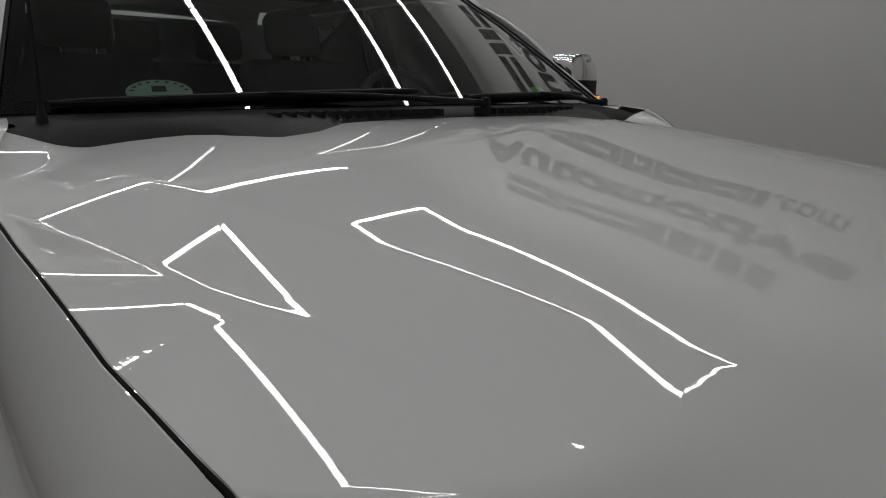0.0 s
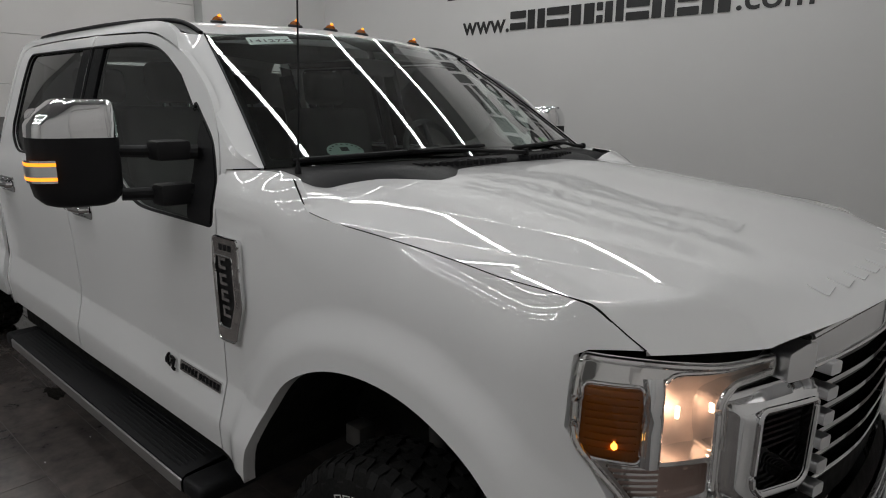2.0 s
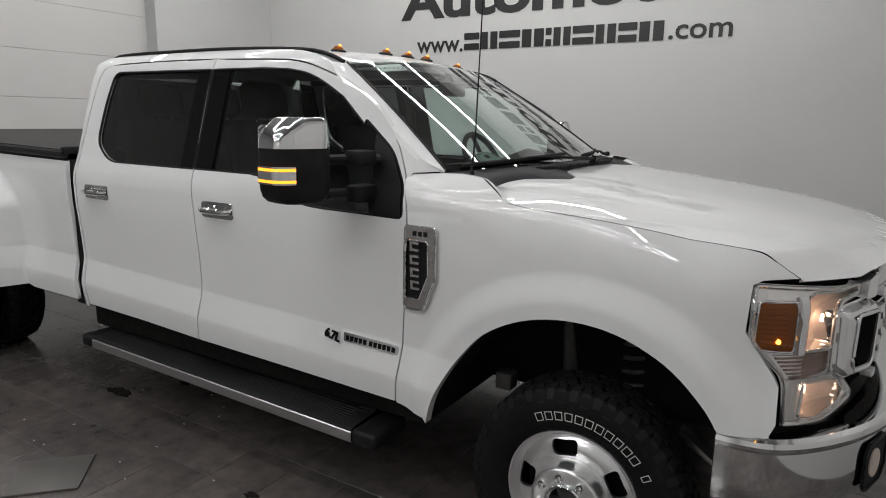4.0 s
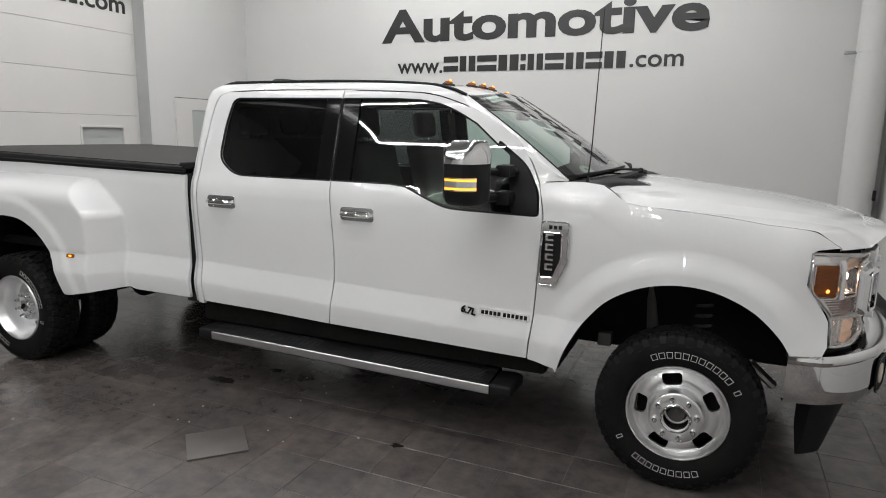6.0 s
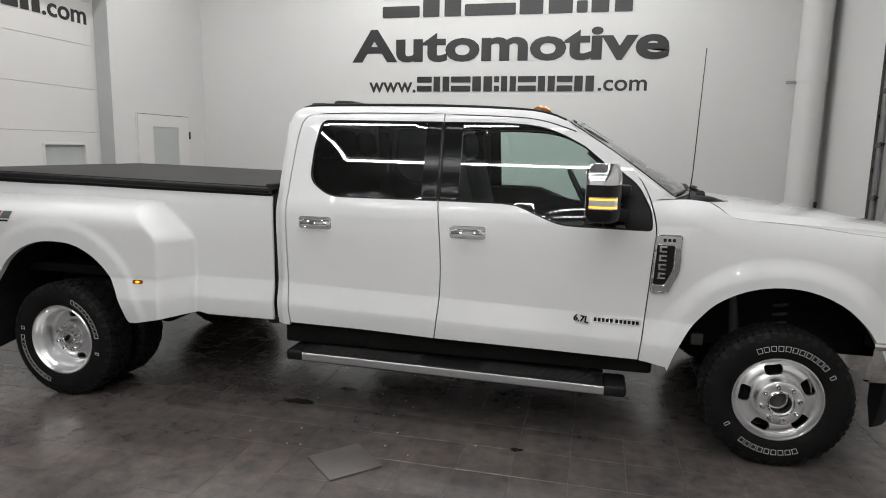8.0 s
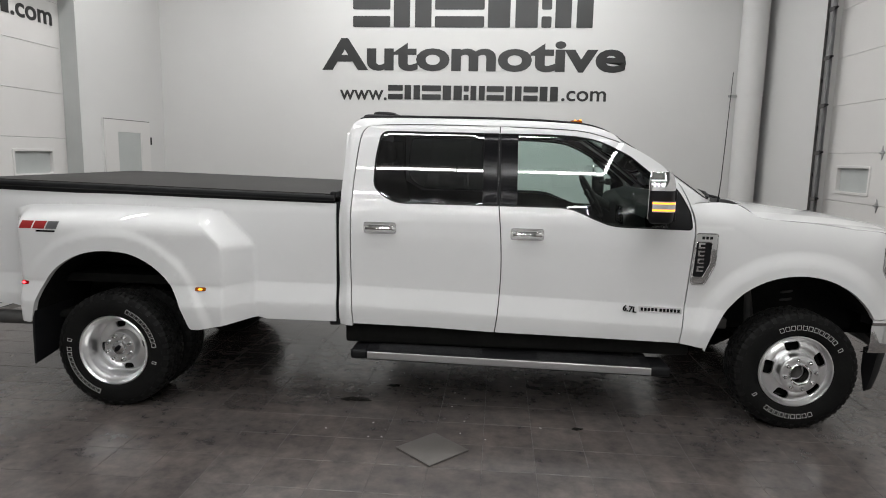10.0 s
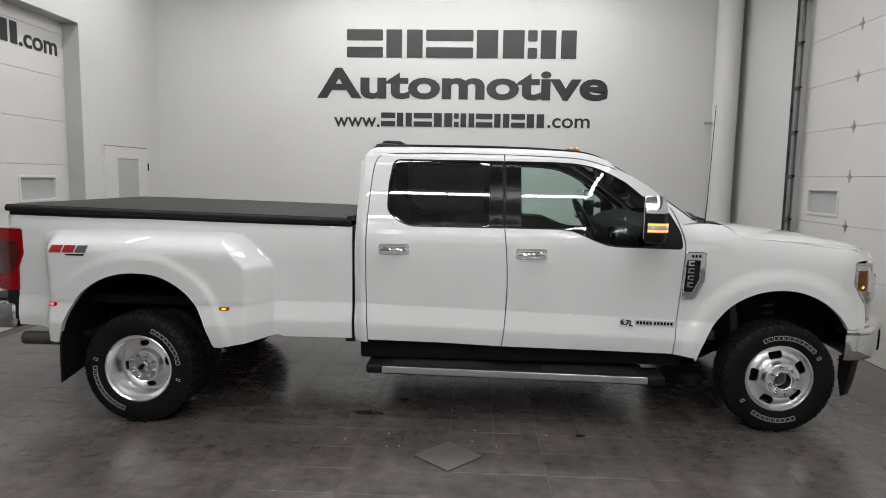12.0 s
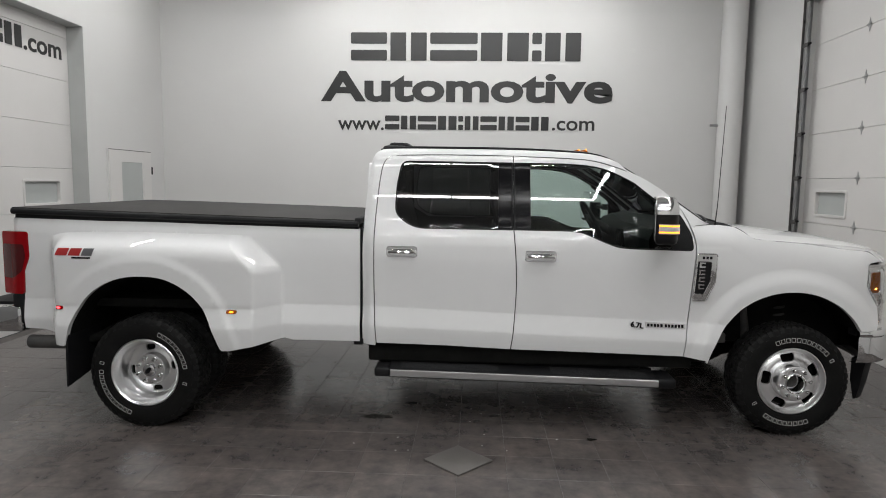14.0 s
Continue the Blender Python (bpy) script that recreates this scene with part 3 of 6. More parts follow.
CAB_PROFILE = [(0.48, 0.9708), (0.54, 0.9917), (0.58, 0.9999), (0.62, 1.0057), (0.66, 1.01), (0.68, 1.0115), (0.692, 1.0117), (0.704, 1.0102), (0.72, 1.0068), (0.76, 0.9983), (0.8, 0.9898), (0.826, 0.9843), (0.832, 0.9832), (0.836, 0.9831), (0.86, 0.984), (0.95, 0.988), (1.08, 0.996), (1.2, 1.0025), (1.28, 1.0025), (1.33, 0.997), (1.36, 0.9895), (1.385, 0.9797), (1.4, 0.9735), (1.42, 0.9658), (1.5, 0.942), (1.65, 0.897), (1.8, 0.851), (1.88, 0.822), (1.92, 0.8), (1.95, 0.768), (1.97, 0.725)]
FENDER_PROFILE = [(0.48, 0.975), (0.60, 0.996), (0.72, 0.999), (0.80, 0.994), (0.90, 0.992), (1.05, 0.993), (1.15, 0.992), (1.25, 0.990), (1.35, 0.986), (1.97, 0.96)]


def crease(x):
    return 0.834 - 0.030 * (x + 2.4)


def crease_of(fn, x):
    return 0.852 if x < -3.0 else crease(x)


def to_arch(A, x, z):
    """How far a point of the side lies from the line of a wheel arch."""
    p, d = A[:-1], A[1:] - A[:-1]
    q = np.array((x, z)) - p
    t = np.clip((q * d).sum(1) / (d * d).sum(1), 0, 1)
    r = q - d * t[:, None]
    return float(np.sqrt((r * r).sum(1).min()))


def side_y(x, z):
    """Half the body's width at a place along and up the truck."""
    zz = z - (crease(x) - 0.834) * float(1 - smooth01(0.95, 1.25, z))
    y = pick(zz, CAB_PROFILE)
    if x > -0.72 and z > 1.44:
        # the windscreen pillar's foot narrows on to the fender
        y -= 0.040 * float(smooth01(-0.70, -0.60, x) * smooth01(1.442, 1.456, z) * (1 - smooth01(1.48, 1.62, z)))
    k = float(smooth01(-0.58 + 0.18 * float(1 - smooth01(0.85, 1.0, z)), -0.22, x))
    if k > 0:
        y = (1 - k) * y + k * pick(z, FENDER_PROFILE)
    if x > -0.745:
        d = to_arch(FA, x, z)
        y += 0.028 * float((1 - smooth01(0.05, 0.165, d)) * smooth01(-0.74, -0.60, x))
        y -= 0.065 * float(smooth01(0.36, 0.64, x)) * float(smooth01(0.7, 1.0, z) * 0.4 + 0.6)
    return y


def ramp(a, b, x):
    """A straight ramp from 0 at a to 1 at b with short eased ends."""
    t = (x - a) / (b - a)
    k = 0.16

    def q(u):
        return 0.0 if u <= 0 else (u * u / (2 * k) if u < k else u - k / 2)
    return min(1.0, (q(t + k / 2) - q(t - 1 + k / 2)))


BED_PROFILE = [(0.48, 0.9791), (0.58, 0.9997), (0.62, 1.0051), (0.66, 1.009), (0.68, 1.0105), (0.692, 1.0107), (0.704, 1.0092), (0.72, 1.0058), (0.76, 0.9973), (0.8, 0.9888), (0.826, 0.9833), (0.832, 0.9822), (0.836, 0.9821), (0.86, 0.9837), (1.0, 0.988), (1.2, 0.997), (1.3, 0.996), (1.36, 0.989), (1.42, 0.972)]


def bed_y(x, z):
    """Half the width of the bed side with the wide rear wheel flare."""
    zz = z - (0.852 - 0.834)
    y = pick(zz, BED_PROFILE)
    zt = pick(x, [(-5.25, 1.30), (-5.1, 1.335), (-4.6, 1.345), (-3.7, 1.335)])
    t = min(1.0, max(0.0, (z - zt + 0.19) / 0.19))
    up = 1 - t ** 3
    if x > -4.4:
        # the front end: an upright face below, a slanted one above
        front, slant = (-3.572 - x) / 0.14, (-2.461 - x - z) / 0.141
        al = ramp(0, 1, min(front, slant) - 0.05 * max(0.0, 1 - abs(front - slant) / 0.2) ** 2)
    else:
        al = ramp(-5.225, -5.08, x)
    bulge = 0.205 * up * al
    low = float(smooth01(0.835, 0.865, z))
    bulge *= 1.0 - 0.02 * (1 - low)
    d = to_arch(RA, x, z)
    lip = 0.014 * float(1 - smooth01(0.09, 0.16, d)) * float(smooth01(0.1, 0.18, bulge))
    return y + bulge + lip


def side_panel(name, outline, fn, holes=(), step=0.026, parent=TRUCK, material=None, label="", depth=0.022, both=True, more=()):
    made = []
    for s in (-1, 1) if both else (-1,):
        cr = [(x, crease_of(fn, x) + o) for x in np.arange(-5.5, 0.7, 0.03) for o in (-0.155, -0.142, -0.130, -0.034, -0.012, -0.004, 0.002, 0.011)] if s < 0 and step < 0.05 else None
        if cr and more:
            cr = cr + [q for q in more if abs(q[1] - crease_of(fn, q[0])) > 0.045]
        bm = fill(outline, lambda u, v: Vector((u, s * fn(u, v), v)), holes, step if s < 0 else step * 1.6, s > 0, lambda u, v: Vector((u, s * (fn(u, v) - depth), v)), rows=cr)
        made.append(part(name, bm, material or PAINT, parent, label, 40.0))
    return made


# seams
REAR_SEAM = curve([(-2.895, 0.59), (-2.905, 0.75), (-2.912, 0.95), (-2.913, 1.2), (-2.910, 1.42), (-2.900, 1.60), (-2.885, 1.76), (-2.868, 1.85), (-2.835, 1.898), (-2.77, 1.915)], 4)
TOP_SEAM = curve([(-2.77, 1.915), (-2.4, 1.922), (-1.95, 1.918), (-1.55, 1.905), (-1.40, 1.893), (-1.27, 1.862), (-1.10, 1.80), (-0.95, 1.715), (-0.86, 1.645), (-0.78, 1.55)], 4)
FRONT_SEAM = curve([(-0.78, 1.55), (-0.735, 1.46), (-0.705, 1.36), (-0.693, 1.28), (-0.698, 1.18), (-0.708, 1.02), (-0.718, 0.86), (-0.728, 0.72), (-0.738, 0.62), (-0.745, 0.545)], 4)
MID = [(-1.945, 0.566), (-1.930, 0.68), (-1.919, 0.83), (-1.914, 1.0), (-1.922, 1.2), (-1.936, 1.36), (-1.942, 1.44), (-1.942, 1.6), (-1.946, 1.919)]

F_WIN = curve([(-1.40, 1.365), (-1.31, 1.328), (-1.22, 1.298), (-1.12, 1.29)], 4)
F_WIN = [(-1.825, 1.404), (-1.56, 1.402), (-1.47, 1.392)] + F_WIN + rounded([(-0.9, 1.287), (-0.712, 1.284), (-0.728, 1.40), (-0.80, 1.53), (-0.97, 1.655)], [0.0, 0.03, 0.03, 0.05, 0.03]) + curve([(-1.10, 1.735), (-1.22, 1.797), (-1.33, 1.838), (-1.45, 1.858)], 3) + [(-1.60, 1.866), (-1.825, 1.868)]

GAP = 0.0035


def door_outline(rear):
    mid = curve(MID, 3)
    if rear:
        return [(x + GAP, z) for x, z in REAR_SEAM][:-1] + [(x, z - GAP) for x, z in TOP_SEAM if x < -1.96] + [(x - GAP, z) for x, z in mid[::-1]] + [(-2.4, 0.583)]
    return [(x + GAP, z) for x, z in mid] + [(x, z - GAP) for x, z in TOP_SEAM if x > -1.93] + [(x - GAP, z) for x, z in FRONT_SEAM] + [(-1.3, 0.556)]


def door(rear):
    out = door_outline(rear)
    if rear:
        hole = rounded([(-2.772, 1.50), (-2.64, 1.405), (-1.9485, 1.403), (-1.9525, 1.868), (-2.735, 1.872), (-2.765, 1.70)], [0.06, 0.08, 0.004, 0.004, 0.05, 0.05])
    else:
        hole = [(-1.9355, 1.404)] + F_WIN[1:-1] + [(-1.9395, 1.868)]
    made = side_panel("rear_door" if rear else "front_door", out, side_y, [hole], label="white door skin with a pressed lower crease")
    return made, hole


R_DOORS, R_HOLE = door(True)
F_DOORS, F_HOLE = door(False)


def inset(d):
    return lambda x, z: side_y(x, z) - d


# glass, black pillar covers and the black rubber round them
def glazing(outline, material, name, parents, d, grow_by=0.0, step=0.06):
    out = grow(outline, grow_by) if grow_by else outline
    for s, p in zip((-1, 1), parents):
        bm = fill(out, lambda u, v: Vector((u, s * (side_y(u, v) - d), v)), (), step, s > 0)
        ob = part(name, bm, material, p)


R_PANE = rounded([(-2.765, 1.50), (-2.635, 1.409), (-2.05, 1.407), (-2.05, 1.863), (-2.73, 1.866), (-2.758, 1.70)], [0.06, 0.08, 0.004, 0.02, 0.05, 0.05])
glazing(R_PANE, PRIVACY, "window", R_DOORS, 0.012)
F_PANE = [(p[0], p[1]) for p in grow([(-1.825, 1.404)] + F_WIN[1:-1] + [(-1.825, 1.868)], -0.005)]
glazing(F_PANE, GLASS, "window", F_DOORS, 0.012)
for rear, parents, lo, hi in ((True, R_DOORS, -2.048, -1.95), (False, F_DOORS, -1.936, -1.822)):
    for s, p in zip((-1, 1), parents):
        out = [(lo, 1.405), (hi, 1.405), (hi - 0.004, 1.866), (lo, 1.866)]
        bm = fill(out, lambda u, v: Vector((u, s * (side_y(u, v) - 0.004), v)), (), 0.05, s > 0, lambda u, v: Vector((u, s * (side_y(u, v) - 0.03), v)))
        part("pillar_cover", bm, GLOSSBLACK, p, "gloss black pillar cover")


def rubber(loop, parents, name="window_seal", r=0.006):
    for s, p in zip((-1, 1), parents):
        l = resample(loop, 0.04)
        part(name, tube([(x, s * (side_y(x, z) - 0.004), z) for x, z in l + l[:1]], r, 6, False), BLACK, p, "black rubber seal")


rubber(R_HOLE, R_DOORS)
rubber(F_HOLE, F_DOORS)

# the mirror sail: a black triangle in the front corner of the window
SAIL = [(-0.86, 1.292), (-0.72, 1.289), (-0.735, 1.40), (-0.803, 1.525), (-0.90, 1.60), (-0.885, 1.45)]
for s, p in zip((-1, 1), F_DOORS):
    bm = fill(rounded(SAIL, 0.02), lambda u, v: Vector((u, s * (side_y(u, v) + 0.004), v)), (), 0.04, s > 0, lambda u, v: Vector((u, s * (side_y(u, v) - 0.02), v)))
    part("mirror_base", bm, BLACK, p, "black mirror base")

# cab shell round the doors: rear pillar, roof rail, windscreen pillar, sill
ROOF_EDGE = curve([(-2.955, 1.86), (-2.935, 1.915), (-2.90, 1.948), (-2.84, 1.963), (-2.6, 1.969), (-2.2, 1.969), (-1.8, 1.962), (-1.5, 1.948), (-1.38, 1.936), (-1.28, 1.910), (-1.208, 1.880)], 4)
PILLAR = [(-1.208, 1.880), (-1.14, 1.806), (-1.05, 1.743), (-0.85, 1.608), (-0.70, 1.508), (-0.65, 1.478), (-0.595, 1.462), (-0.70, 1.455)]
CAB_OUT = [(-2.995, 0.575), (-2.90, 0.572)] + [(x - GAP, z) for x, z in REAR_SEAM] + [(x, z + GAP) for x, z in TOP_SEAM[1:]] + [(x + GAP, z) for x, z in FRONT_SEAM[1:9]] + PILLAR[::-1][:1] + PILLAR[::-1][1:] + ROOF_EDGE[::-1][1:] + [(-2.975, 1.7), (-2.990, 1.5), (-2.998, 1.2), (-3.0, 0.9)]


def shell_y(x, z):
    y = side_y(x, z)
    # the cab's rear corner is rounded
    k = float(smooth01(-2.93, -3.0, x)) if x < -2.93 else 0.0
    return y - 0.035 * k


CAB = side_panel("cab_side", CAB_OUT, shell_y, label="white cab shell")
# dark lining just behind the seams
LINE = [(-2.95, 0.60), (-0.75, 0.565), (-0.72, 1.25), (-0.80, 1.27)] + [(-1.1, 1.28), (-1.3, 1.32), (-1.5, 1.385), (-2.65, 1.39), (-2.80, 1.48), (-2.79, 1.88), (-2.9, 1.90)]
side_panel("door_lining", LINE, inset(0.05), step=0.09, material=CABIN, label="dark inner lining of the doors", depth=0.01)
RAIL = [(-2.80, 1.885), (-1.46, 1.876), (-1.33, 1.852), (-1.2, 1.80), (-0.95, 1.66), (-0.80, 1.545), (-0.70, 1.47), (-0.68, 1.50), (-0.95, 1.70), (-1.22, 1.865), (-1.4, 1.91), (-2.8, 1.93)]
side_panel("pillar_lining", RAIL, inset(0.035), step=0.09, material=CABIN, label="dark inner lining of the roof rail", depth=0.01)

# roof
def roof_z(x, y):
    e = pick(x, [(-2.96, 1.86), (-2.935, 1.915), (-2.90, 1.948), (-2.84, 1.963), (-2.6, 1.969), (-2.2, 1.969), (-1.8, 1.962), (-1.5, 1.948), (-1.38, 1.936), (-1.28, 1.910), (-1.20, 1.875)])
    return e + 0.036 * (1 - (y / 0.72) ** 2) + 0.004


ROOF = [(-2.955, -0.718), (-2.0, -0.722), (-1.40, -0.722), (-1.23, -0.712)] + curve([(-1.23, -0.712), (-1.205, -0.55), (-1.19, -0.3), (-1.185, 0.0), (-1.19, 0.3), (-1.205, 0.55), (-1.23, 0.712)], 3)[1:] + [(-1.40, 0.722), (-2.0, 0.722), (-2.955, 0.718)]
part("roof", fill(ROOF, lambda u, v: Vector((u, v, roof_z(u, v))), (), 0.05, False, lambda u, v: Vector((u, v, roof_z(u, v) - 0.03))), PAINT, TRUCK)
for s in (-1, 1):
    part("roof_moulding", tube([(x, s * 0.724, roof_z(x, 0.724) + 0.004) for x in np.linspace(-2.90, -1.22, 30)], 0.009, 8), BLACK, TRUCK, "black roof moulding")
part("headliner", fill([(-2.85, -0.72), (-1.35, -0.70), (-1.35, 0.70), (-2.85, 0.72)], lambda u, v: Vector((u, v, roof_z(u, v) - 0.05)), (), 0.2, True), HEADLINER, TRUCK, "grey cloth headliner")
# rear spoiler lamp
bm = plate(rounded([(-2.91, -0.26), (-2.74, -0.24), (-2.74, 0.24), (-2.91, 0.26)], 0.05), 0.060, lambda u, v, w: Vector((u, v, roof_z(u, v) + w - 0.012 - 0.10 * (u + 2.91))), 0.012)
part("roof_lamp", bm, BLACK, TRUCK, "black high brake lamp housing")
for s in (-1, 1):
    bm = plate(rounded([(-2.90, s * 0.60 - 0.06), (-2.73, s * 0.60 - 0.05), (-2.73, s * 0.60 + 0.05), (-2.90, s * 0.60 + 0.06)], 0.03), 0.036, lambda u, v, w: Vector((u, v, roof_z(u, v) + w - 0.01 - 0.10 * (u + 2.90))), 0.01)
    part("roof_cap", bm, BLACK, TRUCK)

# windscreen
def screen(u, v):
    """u from -1 to 1 across, v from 0 at the cowl to 1 at the roof."""
    w = (1 - v) * 0.893 + v * 0.718
    y = u * w
    bow = 1 - u * u
    x = (1 - v) * (-0.597 + 0.19 * bow) + v * (-1.212 + 0.045 * bow)
    z = (1 - v) * (1.461 + 0.012 * bow) + v * (1.884 + 0.048 * bow)
    n = 0.010 * math.sin(math.pi * v)
    return Vector((x + n * 0.56, y, z + n * 0.83))


SCREEN = [(-1, 0), (1, 0), (1, 1), (-1, 1)]
ws = part("windscreen", fill(SCREEN, screen, (), 0.05), SCREENGLASS, TRUCK, "windscreen with dark edge band")


def screen_band(outline, name, material, d=-0.004, lab=""):
    def to(u, v):
        p = screen(u, v)
        return p + Vector((0.56, 0, 0.83)) * d
    return part(name, fill(outline, to, (), 0.06), material, TRUCK, lab)


FRIT = mat_base("black_glass_band", (0.006, 0.006, 0.006), 0.15)
screen_band([(-1, 0), (1, 0), (1, 0.055), (-1, 0.055)], "glass_band", FRIT)
screen_band([(-1, 0.95), (-0.2, 0.95), (-0.12, 0.86), (0.12, 0.86), (0.2, 0.95), (1, 0.95), (1, 1), (-1, 1)], "glass_band", FRIT)
for s in (-1, 1):
    screen_band([(s, 0.055), (s * 0.965, 0.055), (s * 0.955, 0.95), (s, 0.95)][::-s], "glass_band", FRIT)
# painted faces of the windscreen pillars, from the side skin to the glass
for s in (-1, 1):
    bm = bmesh.new()
    rows = []
    for k in range(21):
        v = k / 20
        b = screen(s, v)
        xa, za = float(np.interp(v, [0, 1], [-0.595, -1.208])), 0.0
        za = float(np.interp(-xa, [0.595, 0.65, 0.70, 0.85, 1.05, 1.14, 1.208], [1.462, 1.478, 1.508, 1.608, 1.743, 1.806, 1.880]))
        a = Vector((xa, s * side_y(xa, za), za))
        m = (a + b) / 2 + Vector((0.008, s * 0.012, 0.004)) * (0.3 + 0.7 * math.sin(math.pi * min(1, v * 1.2 + 0.1)))
        rows.append([bm.verts.new(p) for p in (a, a.lerp(m, 0.5) + Vector((0.004, s * 0.006, 0.003)), m, m.lerp(b, 0.6), b + Vector((0.002, 0, 0.003)), b - Vector((0.01, 0, 0.015)))])
    for p, q in zip(rows, rows[1:]):
        for i in range(5):
            bm.faces.new((p[i], q[i], q[i + 1], p[i + 1]))
    bmesh.ops.recalc_face_normals(bm, faces=bm.faces)
    part("pillar_face", bm, PAINT, TRUCK, "white windscreen pillar")
    part("screen_seal", tube([screen(s * 0.998, k / 20) + Vector((0.003, 0, 0.005)) for k in range(21)], 0.004, 6), BLACK, TRUCK, "black windscreen seal")
# stock sticker at the top, oval sticker at the base, green tag
screen_band([(-0.80, 0.885), (-0.555, 0.895), (-0.555, 0.965), (-0.80, 0.955)], "stock_sticker", STICKER, 0.002, "pale green paper sticker with handwritten number")
screen_band([(-0.70 + 0.068 * math.cos(k), 0.085 + 0.050 * math.sin(k)) for k in np.linspace(0, 2 * math.pi, 33)[:-1] if math.sin(k) > -0.55], "oval_sticker", STICKER, -0.006, "pale green oval sticker with dark print")
for a in range(9):
    k = 0.15 + a * (math.pi - 0.3) / 8
    cu, cv = -0.70 + 0.056 * math.cos(k), 0.085 + 0.040 * math.sin(k)
    screen_band([(cu - 0.004, cv - 0.003), (cu + 0.004, cv - 0.003), (cu + 0.004, cv + 0.003), (cu - 0.004, cv + 0.003)], "sticker_print", INK, -0.0052)
screen_band([(-0.715, 0.083), (-0.685, 0.083), (-0.685, 0.108), (-0.715, 0.108)], "sticker_print", INK, -0.0052)
screen_band([(0.50, 0.075), (0.60, 0.075), (0.61, 0.11), (0.51, 0.105)], "green_tag", GREEN, -0.006)

# ---- hood ----
HS = [(-0.45, 1.462), (-0.42, 1.450), (-0.36, 1.415), (-0.30, 1.372), (-0.16, 1.360), (0.95, 1.25)]
YST = [(-0.45, 0.912), (-0.41, 0.917), (-0.30, 0.952), (0.0, 0.952), (0.30, 0.938), (0.53, 0.918), (0.95, 0.85)]
LIP = [(0.0, 1.262), (0.25, 1.260), (0.40, 1.254), (0.45, 1.250), (0.57, 1.235), (0.65, 1.223), (0.685, 1.215), (0.70, 1.211), (0.80, 1.215), (0.90, 1.217), (0.93, 1.214)]


def front_x(y):
    """The plan line of the nose at hood height."""
    return pick(abs(y), [(0.0, 0.915), (0.25, 0.895), (0.45, 0.855), (0.60, 0.800), (0.70, 0.750), (0.80, 0.690), (0.90, 0.612), (0.95, 0.55)])


def summed(knots, slopes):
    """The height that a run of slopes adds up to, from nought."""
    g = np.linspace(-0.7, 1.1, 1801)
    v = np.interp(g, knots, slopes)
    c = np.concatenate([[0], np.cumsum((v[1:] + v[:-1]) / 2 * np.diff(g))])
    c -= np.interp(0, g, c)
    return lambda q: float(np.interp(q, g, c))


FALL = summed([-0.45, -0.30, -0.19, -0.05, 0.10, 0.30, 0.50, 0.95], [-0.030, -0.0526, -0.0901, -0.1202, -0.1167, -0.1164, -0.1728, -0.20])
CROWN = summed([0.0, 0.13, 0.26, 0.40, 0.55, 0.75, 1.0], [0.0, 0.003, 0.008, 0.0398, 0.0862, 0.1244, 0.1891])
FOLD_X = [-0.35, 0.0, 0.3, 0.6]
FOLD_1, FOLD_2 = [0.0661, 0.0852, 0.0663, 0.0334], [-0.2710, -0.2688, -0.0964, -0.1026]


def hood_skin(x, a):
    """A long dome that falls to the nose, folded along two creases."""
    y1, y2 = 0.745 - 0.27 * x, 0.897 - 0.29 * x

    def over(q):
        return q if q > 0.007 else ((q + 0.007) ** 2 / 0.028 if q > -0.007 else 0.0)
    return 1.4140 + FALL(x) - CROWN(a) - np.interp(x, FOLD_X, FOLD_1) * over(a - y1) - np.interp(x, FOLD_X, FOLD_2) * over(a - y2)


def hood_base(x, a):
    """The hood's top before it turns down at the nose; its edge runs into the fender."""
    ys = pick(x, YST)
    start = min(0.897 - 0.29 * x, ys - 0.15)
    z = hood_skin(x, a)
    if a > start and x < -0.18:
        t = (a - start) / (ys - start)
        z += (pick(x, HS) - hood_skin(x, ys)) * t * t * float(1 - smooth01(-0.29, -0.18, x))
    return float(z)


def hood_z(x, y):
    a = abs(y)
    z = hood_base(x, a)
    # the nose turns down: crisp at the sides, soft in the middle
    e = front_x(y)
    side = float(smooth01(0.45, 0.85, a))
    run = 0.15 - 0.063 * side
    k = 0.085 - 0.069 * side
    w = x - (e - run)
    if w > -k:
        h = (w + k) ** 2 / (4 * k) if w < k else w
        z -= (hood_base(e, a) - pick(a, LIP)) * h / run
    return z


REAR_X = [(0.0, -0.355), (0.15, -0.35), (0.32, -0.33), (0.40, -0.275), (0.44, -0.25), (0.51, -0.24), (0.56, -0.30), (0.62, -0.395), (0.74, -0.435), (0.85, -0.435), (0.916, -0.415), (0.96, -0.40)]


